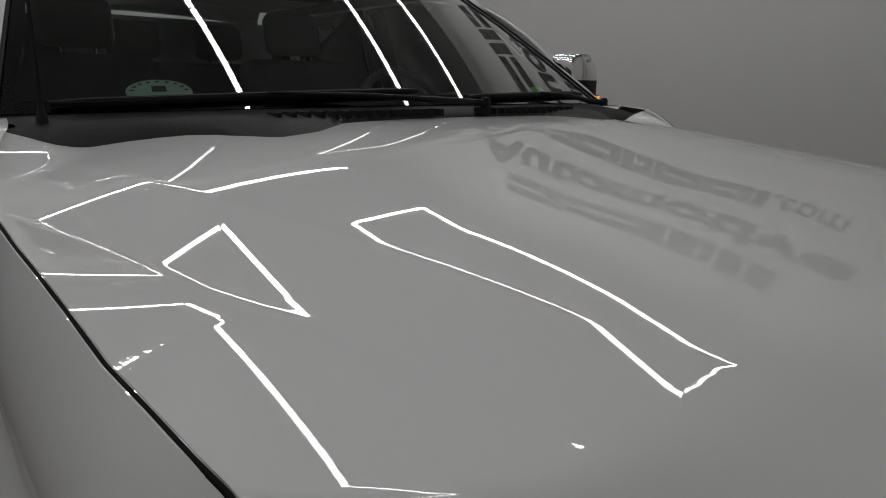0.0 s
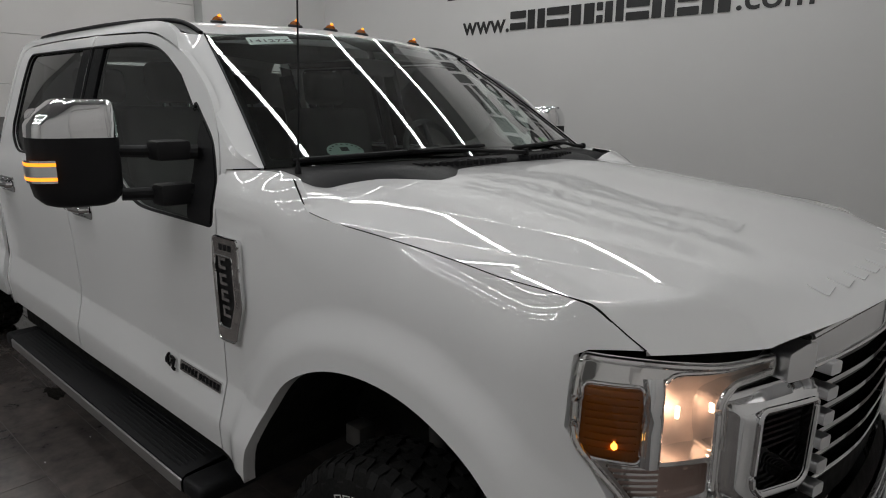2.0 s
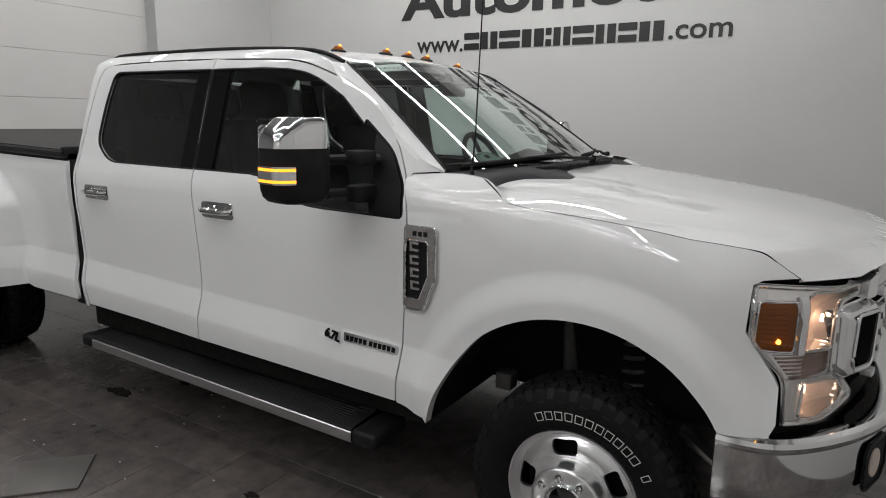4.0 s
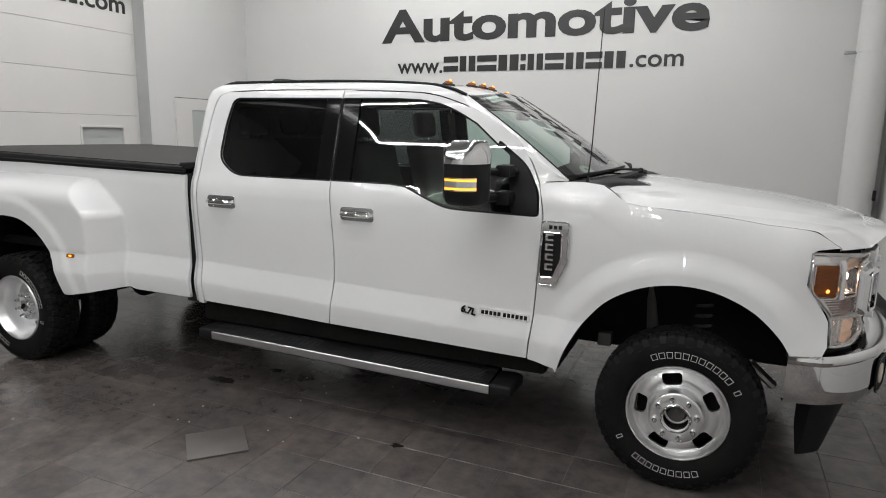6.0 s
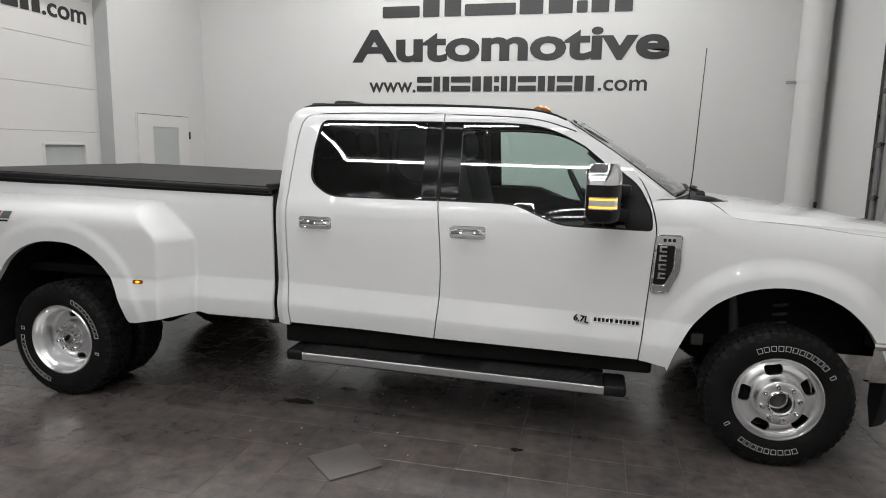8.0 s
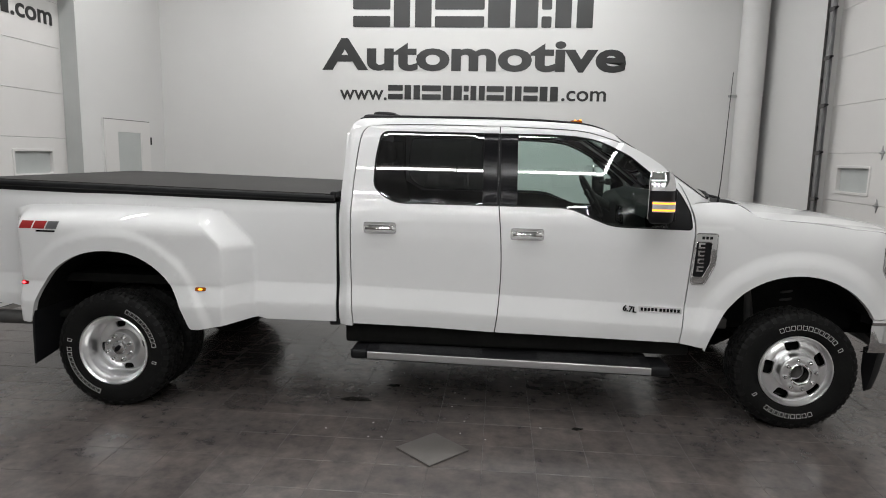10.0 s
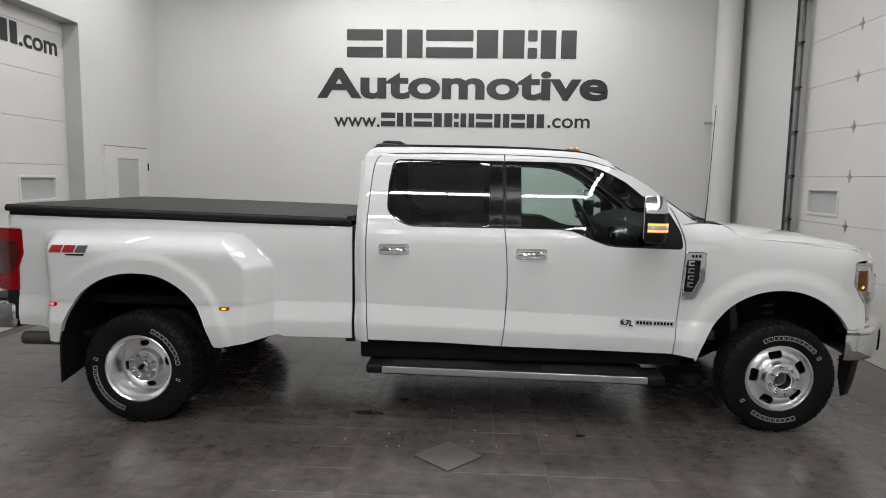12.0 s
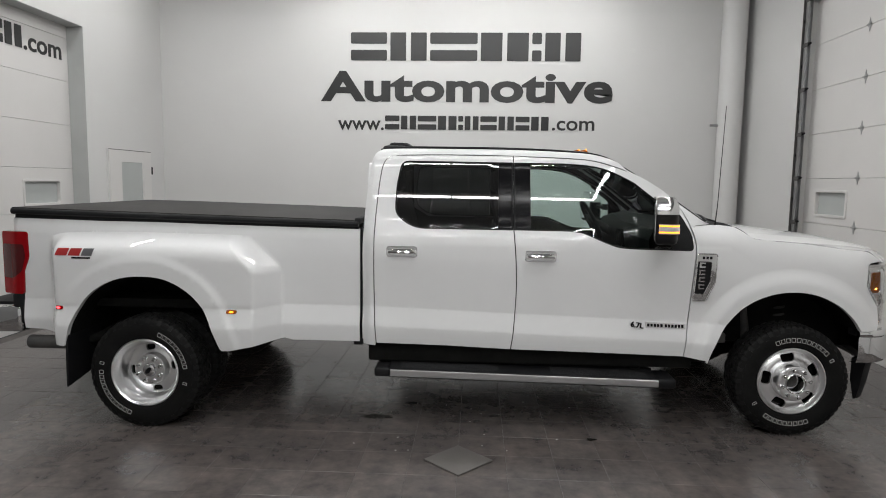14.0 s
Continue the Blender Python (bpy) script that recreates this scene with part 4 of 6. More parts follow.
def build_hood():
    bm = bmesh.new()
    lay = bm.verts.layers.float_vector.new("skin")
    nu, nv = 110, 300
    grid = []
    for i in range(nu + 1):
        row = []
        for j in range(nv + 1):
            v = -1 + 2 * j / nv
            y = v * 0.93
            for _ in range(4):
                x0, x1 = pick(abs(y), REAR_X), front_x(y)
                x = x0 + (x1 - x0) * (i / nu)
                y = v * seam_y(x)
            p = bm.verts.new((x, y, hood_z(x, y)))
            e = 0.0015
            gx = (hood_z(x + e, y) - hood_z(x - e, y)) / (2 * e)
            gy = (hood_z(x, y + e) - hood_z(x, y - e)) / (2 * e)
            p[lay] = Vector((-gx, -gy, 1)).normalized()
            row.append(p)
        grid.append(row)
    for a, b in zip(grid, grid[1:]):
        for j in range(nv):
            bm.faces.new((a[j], b[j], b[j + 1], a[j + 1]))
    # turned-down edge
    loop = [r[0] for r in grid] + grid[-1][1:] + [r[-1] for r in grid[::-1]][1:] + grid[0][::-1][1:-1]
    top = [bm.verts.new(p.co) for p in loop]
    low = [bm.verts.new((p.co.x - (0.012 if p.co.x > 0.606 else 0), p.co.y * 0.992, p.co.z - (0.006 if p.co.x > 0.48 else 0.035))) for p in loop]
    n = len(loop)
    for i in range(n):
        bm.faces.new((top[i], top[(i + 1) % n], low[(i + 1) % n], low[i]))
    return bm


SEAM_Y = [(-0.43, 0.911), (-0.415, 0.916), (-0.385, 0.930), (-0.335, 0.947), (-0.30, 0.952), (-0.25, 0.955), (0.0, 0.952), (0.30, 0.938), (0.45, 0.926), (0.53, 0.917), (0.57, 0.910), (0.603, 0.903)]


def seam_y(x):
    return float(np.interp(x, [p[0] for p in SEAM_Y], [p[1] for p in SEAM_Y]))


def seam_z(x):
    return hood_z(x, seam_y(x) - 0.001)


part("hood", build_hood(), PAINT, TRUCK, "white hood with raised dome and sharp creases", 60.0)

# ---- front fenders ----
SEAM_X = [-0.415, -0.385, -0.36, -0.335, -0.30, -0.25, -0.15, 0.0, 0.10, 0.20, 0.30, 0.38, 0.45, 0.50, 0.53, 0.55, 0.57, 0.585, 0.598]
FENDER = [(-0.60, 0.522), (-0.742 + GAP, 0.541)] + [(x + GAP, z) for x, z in FRONT_SEAM[::-1] if z < 1.445] + [(-0.70, 1.451), (-0.60, 1.456), (-0.52, 1.458), (-0.45, 1.451)] + [(x, seam_z(x) - 0.001) for x in SEAM_X] + [(0.51, 1.214), (0.486, 1.200), (0.480, 1.06), (0.506, 1.02), (0.566, 0.93), (0.581, 0.90), (0.586, 0.79), (0.570, 0.752)] + FARCH[::-1]
TOP_Z = [(-0.75, 1.452), (-0.70, 1.454), (-0.60, 1.458), (-0.52, 1.460), (-0.45, 1.452)] + [(x, seam_z(x)) for x in SEAM_X]
TOP_Y = [(-0.75, 0.956), (-0.70, 0.950), (-0.66, 0.937), (-0.61, 0.912), (-0.56, 0.903), (-0.50, 0.903), (-0.45, 0.910)] + [(x, seam_y(x) + 0.0056) for x in SEAM_X]


def eased(table):
    """The same line with its kinks eased."""
    g = np.arange(-0.80, 0.66, 0.01)
    v = np.array([pick(q, table) for q in g])
    w = np.exp(-(np.arange(-12, 13) * 0.01 / 0.045) ** 2)
    p = np.concatenate([[v[0]] * 12, v, [v[-1]] * 12])
    return list(zip(g[::4], np.convolve(p, w / w.sum(), "valid")[::4]))


TOP_ZS, TOP_YS = eased(TOP_Z), eased(TOP_Y)


def fender_y(x, z):
    """The side skin, rolling over in one even curve to the edge of the hood."""
    zs, ys = pick(x, TOP_ZS), pick(x, TOP_YS)
    h = 0.135 + 0.045 * float(smooth01(-0.62, -0.20, x))
    y = side_y(x, min(z, zs - h * 0.2))
    if z > zs - h:
        t = (z - (zs - h)) / h
        base = side_y(x, zs - h)
        y = base + (ys - base) * t ** 2.4
    return y


for s in (-1, 1):
    # flat top of the fender between the pillar's foot, the cowl and the hood
    bm = bmesh.new()
    rows = []
    for x in np.linspace(-0.70, -0.50, 24):
        y, z = pick(x, TOP_Y), pick(x, TOP_Z) - 0.0015
        rows.append([bm.verts.new((x, s * (y + 0.004), z)), bm.verts.new((x, s * (y - 0.012), z - 0.001)), bm.verts.new((x, s * (y - 0.03), z - 0.012))])
    for p, q in zip(rows, rows[1:]):
        for i in (0, 1):
            bm.faces.new((p[i], q[i], q[i + 1], p[i + 1]) if s < 0 else (p[i], p[i + 1], q[i + 1], q[i]))
    part("fender_top", bm, PAINT, TRUCK, "white top edge of the fender")
ARCH_ROWS = [p for o in (0.02, 0.045, 0.065, 0.085, 0.105, 0.125, 0.145, 0.165) for p in resample([q for q in grow(FARCH + [(0.44, 0.3), (-0.605, 0.3)], o)[2:-4]], 0.02, False)]
side_panel("front_fender", FENDER, fender_y, step=0.022, more=ARCH_ROWS, label="white front fender with a wide wheel lip")
# wheel lip return and dark liners
for A, fn, nm in ((FARCH, fender_y, "fender_liner"), (RARCH, bed_y, "bed_liner")):
    for s in (-1, 1):
        bm = bmesh.new()
        ring = []
        for x, z in A:
            y = fn(x, z)
            ring.append([bm.verts.new((x, s * (y - q), z)) for q in (0.040, 0.06, 0.30, 0.62)])
        for a, b in zip(ring, ring[1:]):
            for k in range(3):
                bm.faces.new((a[k], a[k + 1], b[k + 1], b[k]))
        lip = bmesh.new()
        edge = [[lip.verts.new((x, s * (fn(x, z) - q), z)) for q in (0.018, 0.042)] for x, z in A]
        for a, b in zip(edge, edge[1:]):
            lip.faces.new((a[0], a[1], b[1], b[0]))
        part("arch_lip", lip, PAINT, TRUCK, "white folded lip of the wheel arch")
        bm.faces.new([r[3] for r in ring])
        part(nm, bm, DARK, TRUCK, "black wheel well liner")

# ---- bed ----
BED = [(-5.19, 0.60), (-5.13, 0.585), (-5.03, 0.565)] + RARCH[1:-1] + [(-3.925, 0.558), (-3.88, 0.558), (-3.70, 0.592), (-3.545, 0.612), (-3.49, 0.598), (-3.012, 0.598), (-3.012, 1.392), (-4.0, 1.408), (-4.8, 1.425), (-5.47, 1.445), (-5.475, 1.345), (-5.40, 1.335), (-5.392, 1.15), (-5.43, 1.06), (-5.438, 0.90), (-5.45, 0.86), (-5.437, 0.64), (-5.30, 0.635), (-5.24, 0.62)]
BED_ROWS = [p for o in (0.03, 0.07, 0.105, 0.115, 0.124, 0.133, 0.142, 0.152) for p in resample(grow(RARCH + [(-3.93, 0.3), (-5.02, 0.3)], o)[2:-4], 0.024, False)]
BED_ROWS += [(-3.572 - o, z) for z in np.arange(0.63, 1.12, 0.022) for o in (-0.008, 0.006, 0.022, 0.118, 0.134, 0.15)]
BED_ROWS += [(-2.461 - o - z, z) for z in np.arange(1.13, 1.30, 0.016) for o in (-0.008, 0.006, 0.022, 0.118, 0.134, 0.15)]
BED_ROWS += [(x, pick(x, [(-5.25, 1.30), (-5.1, 1.335), (-4.6, 1.345), (-3.7, 1.335)]) + o) for x in np.arange(-5.2, -3.84, 0.025) for o in (-0.03, -0.015, -0.004, 0.003)]
side_panel("bed_side", BED, bed_y, step=0.024, more=BED_ROWS, label="white bed side with a wide dually flare")
part("bed_front", box((-3.03, -0.97, 0.62), (-3.0, 0.97, 1.39)), DARK, TRUCK)
part("bed_floor", box((-5.42, -0.95, 0.80), (-3.02, 0.95, 0.86)), DARK, TRUCK)
part("tailgate", box((-5.55, -0.93, 0.66), (-5.44, 0.93, 1.44), 0.02), PAINT, TRUCK)
# black seal between cab and bed
for s in (-1, 1):
    part("gap_seal", box((-3.016, s * 0.90 - 0.07, 0.575), (-2.997, s * 0.90 + 0.085, 1.40), 0.003), BLACK, TRUCK)
    part("mount_bracket", box((-3.06, s * 0.93 - 0.05, 0.565), (-2.99, s * 0.93 + 0.05, 0.61), 0.008), BLACK, TRUCK)
_half = [(max(0.30, shell_y(-2.97, z) - 0.012), z) for z in np.linspace(0.62, 1.86, 24)]
part("cab_back", plate(_half + [(-y, z) for y, z in _half[::-1]], 0.028, lambda u, v, w: Vector((-2.953 - w, u, v)), 0.006), PAINT, TRUCK)
part("rear_window", box((-2.992, -0.60, 1.50), (-2.987, 0.60, 1.82)), PRIVACY, TRUCK)

# tonneau cover: a stretched vinyl sheet in a black frame
tz = lambda x: 1.41 + (-3.01 - x) * 0.0215
bm = fill([(-5.49, -0.985), (-3.015, -0.985), (-3.015, 0.985), (-5.49, 0.985)], lambda u, v: Vector((u, v, tz(u) + 0.045 + 0.022 * (1 - (abs(v) / 0.985) ** 4) * (1 - (abs(u + 4.25) / 1.24) ** 6))), (), 0.06, False, lambda u, v: Vector((u, v, tz(u) + 0.02)))
part("tonneau_cover", bm, VINYL, TRUCK, "black vinyl tonneau cover")
for s in (-1, 1):
    part("cover_rail", tube([(-5.50, s * 0.99, tz(-5.50) + 0.018), (-3.02, s * 0.99, tz(-3.02) + 0.018)], 0.022, 10), BLACK, TRUCK, "black cover rail")
part("cover_rail", tube([(-5.505, -0.97, tz(-5.5) + 0.02), (-5.505, 0.97, tz(-5.5) + 0.02)], 0.026, 10), BLACK, TRUCK)
for s in (-1, 1):
    bm = fill([(-5.49, -0.03), (-3.02, -0.03), (-3.02, 0.03), (-5.49, 0.03)], lambda u, v: Vector((u, s * 0.978, tz(u) + v)), (), 0.3, s > 0)
    part("cover_skirt", bm, BLACK, TRUCK)
part("cover_clamp", box((-3.05, -1.0, tz(-3.03) + 0.02), (-3.005, 1.0, tz(-3.03) + 0.062), 0.012), BLACK, TRUCK)

# ---- wheels ----
TR = 0.392


def tyre_bm():
    prof = [(0.226, 0.085), (0.232, 0.098), (0.246, 0.110), (0.275, 0.120), (0.310, 0.1235), (0.340, 0.120), (0.362, 0.112), (0.376, 0.103), (0.3815, 0.094), (0.383, 0.0)]
    prof = prof + [(r, -w) for r, w in prof[-2::-1]]
    return lathe(prof, 96, "y")


def tread_bm():
    """Blocks of an all-terrain tread, five rows, the outer ones wrapping on to the shoulder."""
    bm = bmesh.new()
    rnd = random.Random(4)
    n = 56
    rows = [(-0.100, -0.064, 0.5), (-0.056, -0.022, 0.0), (-0.016, 0.016, 0.3), (0.022, 0.056, 0.0), (0.064, 0.100, 0.5)]
    for w0, w1, ph in rows:
        edge = abs(w0 + w1) > 0.13
        for i in range(n):
            a0 = 2 * math.pi * (i + ph + 0.10) / n
            a1 = 2 * math.pi * (i + ph + (0.74 if edge else 0.86)) / n
            sk = 0.30 * 2 * math.pi / n * (1 if (i + (w0 > 0)) % 2 else -1) * (0.6 if edge else 1)
            vs = []
            for r in (0.379, 0.3925):
                for a, w in ((a0, w0), (a1, w0), (a1 + sk, w1), (a0 + sk, w1)):
                    rr = r
                    if edge and abs(w) > 0.09:
                        rr = r - 0.009
                    vs.append(bm.verts.new((rr * math.cos(a), w, rr * math.sin(a))))
            for q in ((4, 5, 6, 7), (0, 1, 5, 4), (1, 2, 6, 5), (2, 3, 7, 6), (3, 0, 4, 7)):
                bm.faces.new([vs[k] for k in q])
            if edge:
                # the lug runs down the shoulder
                s = -1 if w0 < 0 else 1
                ww = s * 0.100
                p = [bm.verts.new((r * math.cos(a), w, r * math.sin(a))) for r, w in ((0.3835, ww), (0.352 - 0.012 * (i % 2), s * 0.1205)) for a in (a0 + (sk if s > 0 else 0), a1 + (sk if s > 0 else 0))]
                q = [bm.verts.new((r * math.cos(a), w, r * math.sin(a))) for r, w in ((0.376, s * 0.098), (0.350, s * 0.113)) for a in (a0, a1)]
                bm.faces.new((p[0], p[1], p[3], p[2]))
                bm.faces.new((p[0], p[2], q[2], q[0]))
                bm.faces.new((p[1], p[3], q[3], q[1]))
                bm.faces.new((p[2], p[3], q[3], q[2]))
    return bm


def tyre_marks(spans):
    """Raised white print on the sidewall as plain outlined bars."""
    bm = bmesh.new()
    for mid, count, pitch in spans:
        for i in range(count):
            a = radians(mid) + (i - (count - 1) / 2) * pitch / 0.298
            h = 0.38 * pitch / 0.298
            t = 0.0026
            for r0, r1, a0, a1 in ((0.281, 0.281 + t, a - h, a + h), (0.311 - t, 0.311, a - h, a + h), (0.281, 0.311, a - h, a - h + t / 0.298), (0.281, 0.311, a + h - t / 0.298, a + h)):
                vs = [bm.verts.new((r * math.cos(q), -0.1243 - d, r * math.sin(q))) for d in (0, 0.0012) for r, q in ((r0, a0), (r0, a1), (r1, a1), (r1, a0))]
                for q in ((4, 5, 6, 7), (0, 1, 5, 4), (1, 2, 6, 5), (2, 3, 7, 6), (3, 0, 4, 7)):
                    bm.faces.new([vs[j] for j in q])
    return bm


def polar_ring(rin, rout, holes, depth, step=0.012):
    out = [(rout * math.cos(k), rout * math.sin(k)) for k in np.linspace(0, 2 * math.pi, 97)[:-1]]
    inn = [(rin * math.cos(k), rin * math.sin(k)) for k in np.linspace(0, 2 * math.pi, 49)[:-1]]
    return fill(out, lambda u, v: Vector((u, -depth(math.hypot(u, v)), v)), [inn] + holes, step, False, lambda u, v: Vector((u, -depth(math.hypot(u, v)) + 0.016, v)))


def hand_hole(ang, r, half_t, half_r):
    c, s = math.cos(ang), math.sin(ang)
    loop = rounded([(-half_r, -half_t * 0.85), (half_r, -half_t), (half_r, half_t), (-half_r, half_t * 0.85)], 0.02, 4)
    return [((r + p) * c - q * s, (r + p) * s + q * c) for p, q in loop]


TYRE_ME = {}


def shared(key, name, maker, material, parent, label="", angle=32.0):
    """The same mesh for alike parts of the wheels."""
    if key in TYRE_ME:
        ob = new(name, TYRE_ME[key])
        ob.parent = parent
        if label:
            ob["label"] = label
        return ob
    ob = part(name, maker(), material, parent, label, angle)
    TYRE_ME[key] = ob.data
    return ob


def lug(a, r, w):
    bm = lathe([(0.0, -w - 0.030), (0.008, -w - 0.029), (0.0125, -w - 0.022), (0.0150, -w - 0.012), (0.0150, -w - 0.002), (0.019, -w), (0.019, -w + 0.004)], 12, "y", (r * math.cos(a), 0, r * math.sin(a)))
    return bm


def wheel(x, y, z, side, front, inner=False, spin=0.0):
    w = new("wheel")
    w.parent = TRUCK
    w.matrix_basis = pose(x, y, z, 0, 0, 0 if side < 0 else 180)
    w["label"] = "polished alloy wheel with an all-terrain tyre"
    rot = pose(0, 0, 0, 0, spin, 0)
    t = shared("tyre", "tyre", tyre_bm, RUBBER, w, "black tyre with white print")
    t.matrix_basis = rot
    tr = shared("tread", "tread", tread_bm, TREADRUBBER, w, "blocky tread", 20.0)
    tr.matrix_basis = rot
    tr["kind"] = "stuff"
    if inner:
        return w
    m = shared("marks%d" % front, "tyre_print", lambda: tyre_marks([(84, 11, 0.036), (268, 9, 0.036), (37, 1, 0.026), (217, 1, 0.022)]), MARK, w, "raised white tyre print")
    m["kind"] = "stuff"
    m.matrix_basis = rot
    if front:
        lip = [(0.205, 0.070), (0.214, 0.088), (0.221, 0.100), (0.228, 0.107), (0.234, 0.106), (0.236, 0.100), (0.234, 0.092)]
        shared("frontlip", "rim", lambda: lathe([(r, -q) for r, q in lip], 96, "y"), ALLOY, w, "polished alloy rim")
        dep = lambda r: pick(r, [(0.055, 0.082), (0.125, 0.084), (0.145, 0.092), (0.165, 0.095), (0.19, 0.088), (0.207, 0.074)])
        holes = [hand_hole(radians(90 + 11 + 72 * k), 0.167, 0.049, 0.028) for k in range(5)]
        shared("frontdisc", "disc", lambda: polar_ring(0.056, 0.207, holes, dep), ALLOY, w, "polished alloy wheel disc", 50.0)
        shared("frontdrum", "hub_flange", lambda: lathe([(0.056, -0.158), (0.060, -0.160), (0.113, -0.160), (0.119, -0.158), (0.1225, -0.153), (0.1235, -0.146), (0.125, -0.095), (0.128, -0.086), (0.131, -0.083)], 64, "y"), ALLOY, w, "polished round hub flange", 40.0)
        shared("fronthub", "hub", lambda: lathe([(0.0, -0.075), (0.012, -0.082), (0.030, -0.078), (0.042, -0.088), (0.056, -0.090), (0.062, -0.105), (0.063, -0.150), (0.061, -0.168), (0.065, -0.172), (0.070, -0.168), (0.073, -0.158)], 40, "y"), CHROME, w, "chrome hub ring with a dark bore")
        shared("hublock", "hub_lock", lambda: lathe([(0.0, -0.108), (0.036, -0.108), (0.042, -0.102), (0.042, -0.08)], 24, "y"), STEEL, w, "dark steel hub lock")
        for k in range(8):
            shared("flug%d" % k, "lug_nut", lambda: lug(radians(45 * k + 12), 0.095, 0.158), CHROME, w)
    else:
        prof = [(0.234, 0.092), (0.238, 0.100), (0.238, 0.108), (0.232, 0.113), (0.224, 0.108), (0.218, 0.096), (0.214, 0.080), (0.205, 0.070), (0.200, 0.055), (0.196, 0.030), (0.194, -0.005), (0.188, -0.028), (0.180, -0.036)]
        shared("rearbarrel", "rim", lambda: lathe([(r, -q) for r, q in prof], 96, "y"), ALLOY, w, "deep polished alloy rim")
        dep = lambda r: pick(r, [(0.04, -0.020), (0.118, -0.022), (0.13, -0.026), (0.165, -0.034), (0.182, -0.037)])
        holes = [hand_hole(radians(-90 + 90 * k + 8), 0.149, 0.036, 0.020) for k in range(4)]
        shared("reardisc", "disc", lambda: polar_ring(0.04, 0.182, holes, dep), ALLOY, w, "recessed alloy wheel disc", 50.0)
        shared("reardrum", "hub_flange", lambda: lathe([(0.040, -0.032), (0.044, -0.034), (0.100, -0.034), (0.106, -0.032), (0.109, -0.027), (0.110, -0.020), (0.113, 0.018), (0.117, 0.024)], 64, "y"), ALLOY, w, "polished round hub flange", 40.0)
        shared("rearcap", "hub_cap", lambda: lathe([(0.0, -0.058), (0.034, -0.056), (0.043, -0.052), (0.048, -0.044), (0.052, -0.034), (0.058, -0.033)], 40, "y"), CHROME, w, "chrome hub cap")
        shared("rearoval", "cap_emblem", lambda: plate([(0.026 * math.cos(k) * 0.8 - 0.010 * math.sin(k), 0.012 * math.sin(k) + 0.020 * math.cos(k)) for k in np.linspace(0, 2 * math.pi, 25)[:-1]], 0.004, lambda u, v, q: Vector((u, -0.056 - q, v)), 0.001), GLOSSBLACK, w, "dark oval emblem")
        for k in range(8):
            shared("rlug%d" % k, "lug_nut", lambda: lug(radians(45 * k + 20), 0.083, 0.033), CHROME, w)
    # dark drum behind the openings
    shared("drum%d" % front, "brake_drum", lambda: lathe([(0.0, -0.02 if front else 0.055), (0.19, -0.02 if front else 0.055), (0.195, 0.08)], 40, "y"), DARK, w, "dark brake disc")
    return w


for s in (-1, 1):
    wheel(0.0, s * 0.905, 0.388, s, True, spin=5.0)
    wheel(-4.475, s * 1.085, 0.388, s, False, spin=-130.0 if s < 0 else 60.0)
    wheel(-4.475, s * 0.76, 0.388, s, False, True, spin=12.0)

# ---- chassis under the body ----
for s in (-1, 1):
    part("frame_rail", box((-5.3, s * 0.43 - 0.04, 0.52), (0.75, s * 0.43 + 0.04, 0.72), 0.012), DARK, TRUCK, "black steel frame rail")
    part("sill_plate", box((-2.96, s * 0.87 - 0.07, 0.44), (-0.66, s * 0.87 + 0.06, 0.60), 0.02), DARK, TRUCK)
part("rear_axle", tube([(-4.475, -0.9, 0.388), (-4.475, -0.16, 0.388), (-4.475, -0.1, 0.388), (-4.475, 0.1, 0.388), (-4.475, 0.16, 0.388), (-4.475, 0.9, 0.388)], [0.055, 0.055, 0.16, 0.16, 0.055, 0.055], 18), DARK, TRUCK)
part("front_axle", tube([(0, -0.85, 0.388), (0, -0.1, 0.38), (0, 0.0, 0.38), (0, 0.2, 0.38), (0, 0.3, 0.38), (0, 0.85, 0.388)], [0.05, 0.05, 0.05, 0.13, 0.05, 0.05], 16), DARK, TRUCK)
part("drive_shaft", tube([(-4.35, 0, 0.42), (-2.2, 0.02, 0.50), (-1.2, 0.02, 0.52)], 0.05, 12), STEEL, TRUCK)
part("gearbox", box((-1.6, -0.25, 0.42), (-0.3, 0.25, 0.80), 0.06), DARK, TRUCK)
part("cab_floor", box((-2.97, -0.93, 0.58), (-0.55, 0.93, 0.66), 0.01), DARK, TRUCK)
part("fuel_tank", box((-3.9, 0.15, 0.46), (-3.1, 0.75, 0.74), 0.05), DARK, TRUCK)
part("firewall", box((-0.72, -0.90, 0.60), (-0.66, 0.90, 1.44), 0.01), DARK, TRUCK)
part("engine_bay", box((-0.60, -0.60, 0.55), (0.55, 0.60, 1.20), 0.05), DARK, TRUCK)
for s in (-1, 1):
    # spring and damper beside the front wheel
    part("damper", tube([(-0.14, s * 0.62, 0.42), (-0.20, s * 0.56, 1.0)], 0.032, 12), STEEL, TRUCK)
    sp = [(0.08 + 0.06 * math.cos(k), s * 0.55 + 0.06 * math.sin(k), 0.46 + 0.055 * k / (2 * math.pi)) for k in np.linspace(0, 14 * math.pi, 90)]
    part("coil_spring", tube(sp, 0.009, 6), STEEL, TRUCK)
    part("leaf_spring", box((-5.1, s * 0.52 - 0.035, 0.47), (-3.85, s * 0.52 + 0.035, 0.52), 0.01), STEEL, TRUCK)
    part("tie_bracket", box((-0.43, s * 0.70 - 0.05, 0.585), (-0.36, s * 0.70 + 0.02, 0.655), 0.008), STEEL, TRUCK, "bare metal bracket")
    part("sway_link", tube([(0.30, s * 0.78, 0.62), (0.42, s * 0.72, 0.50)], 0.022, 8), ALLOY, TRUCK)
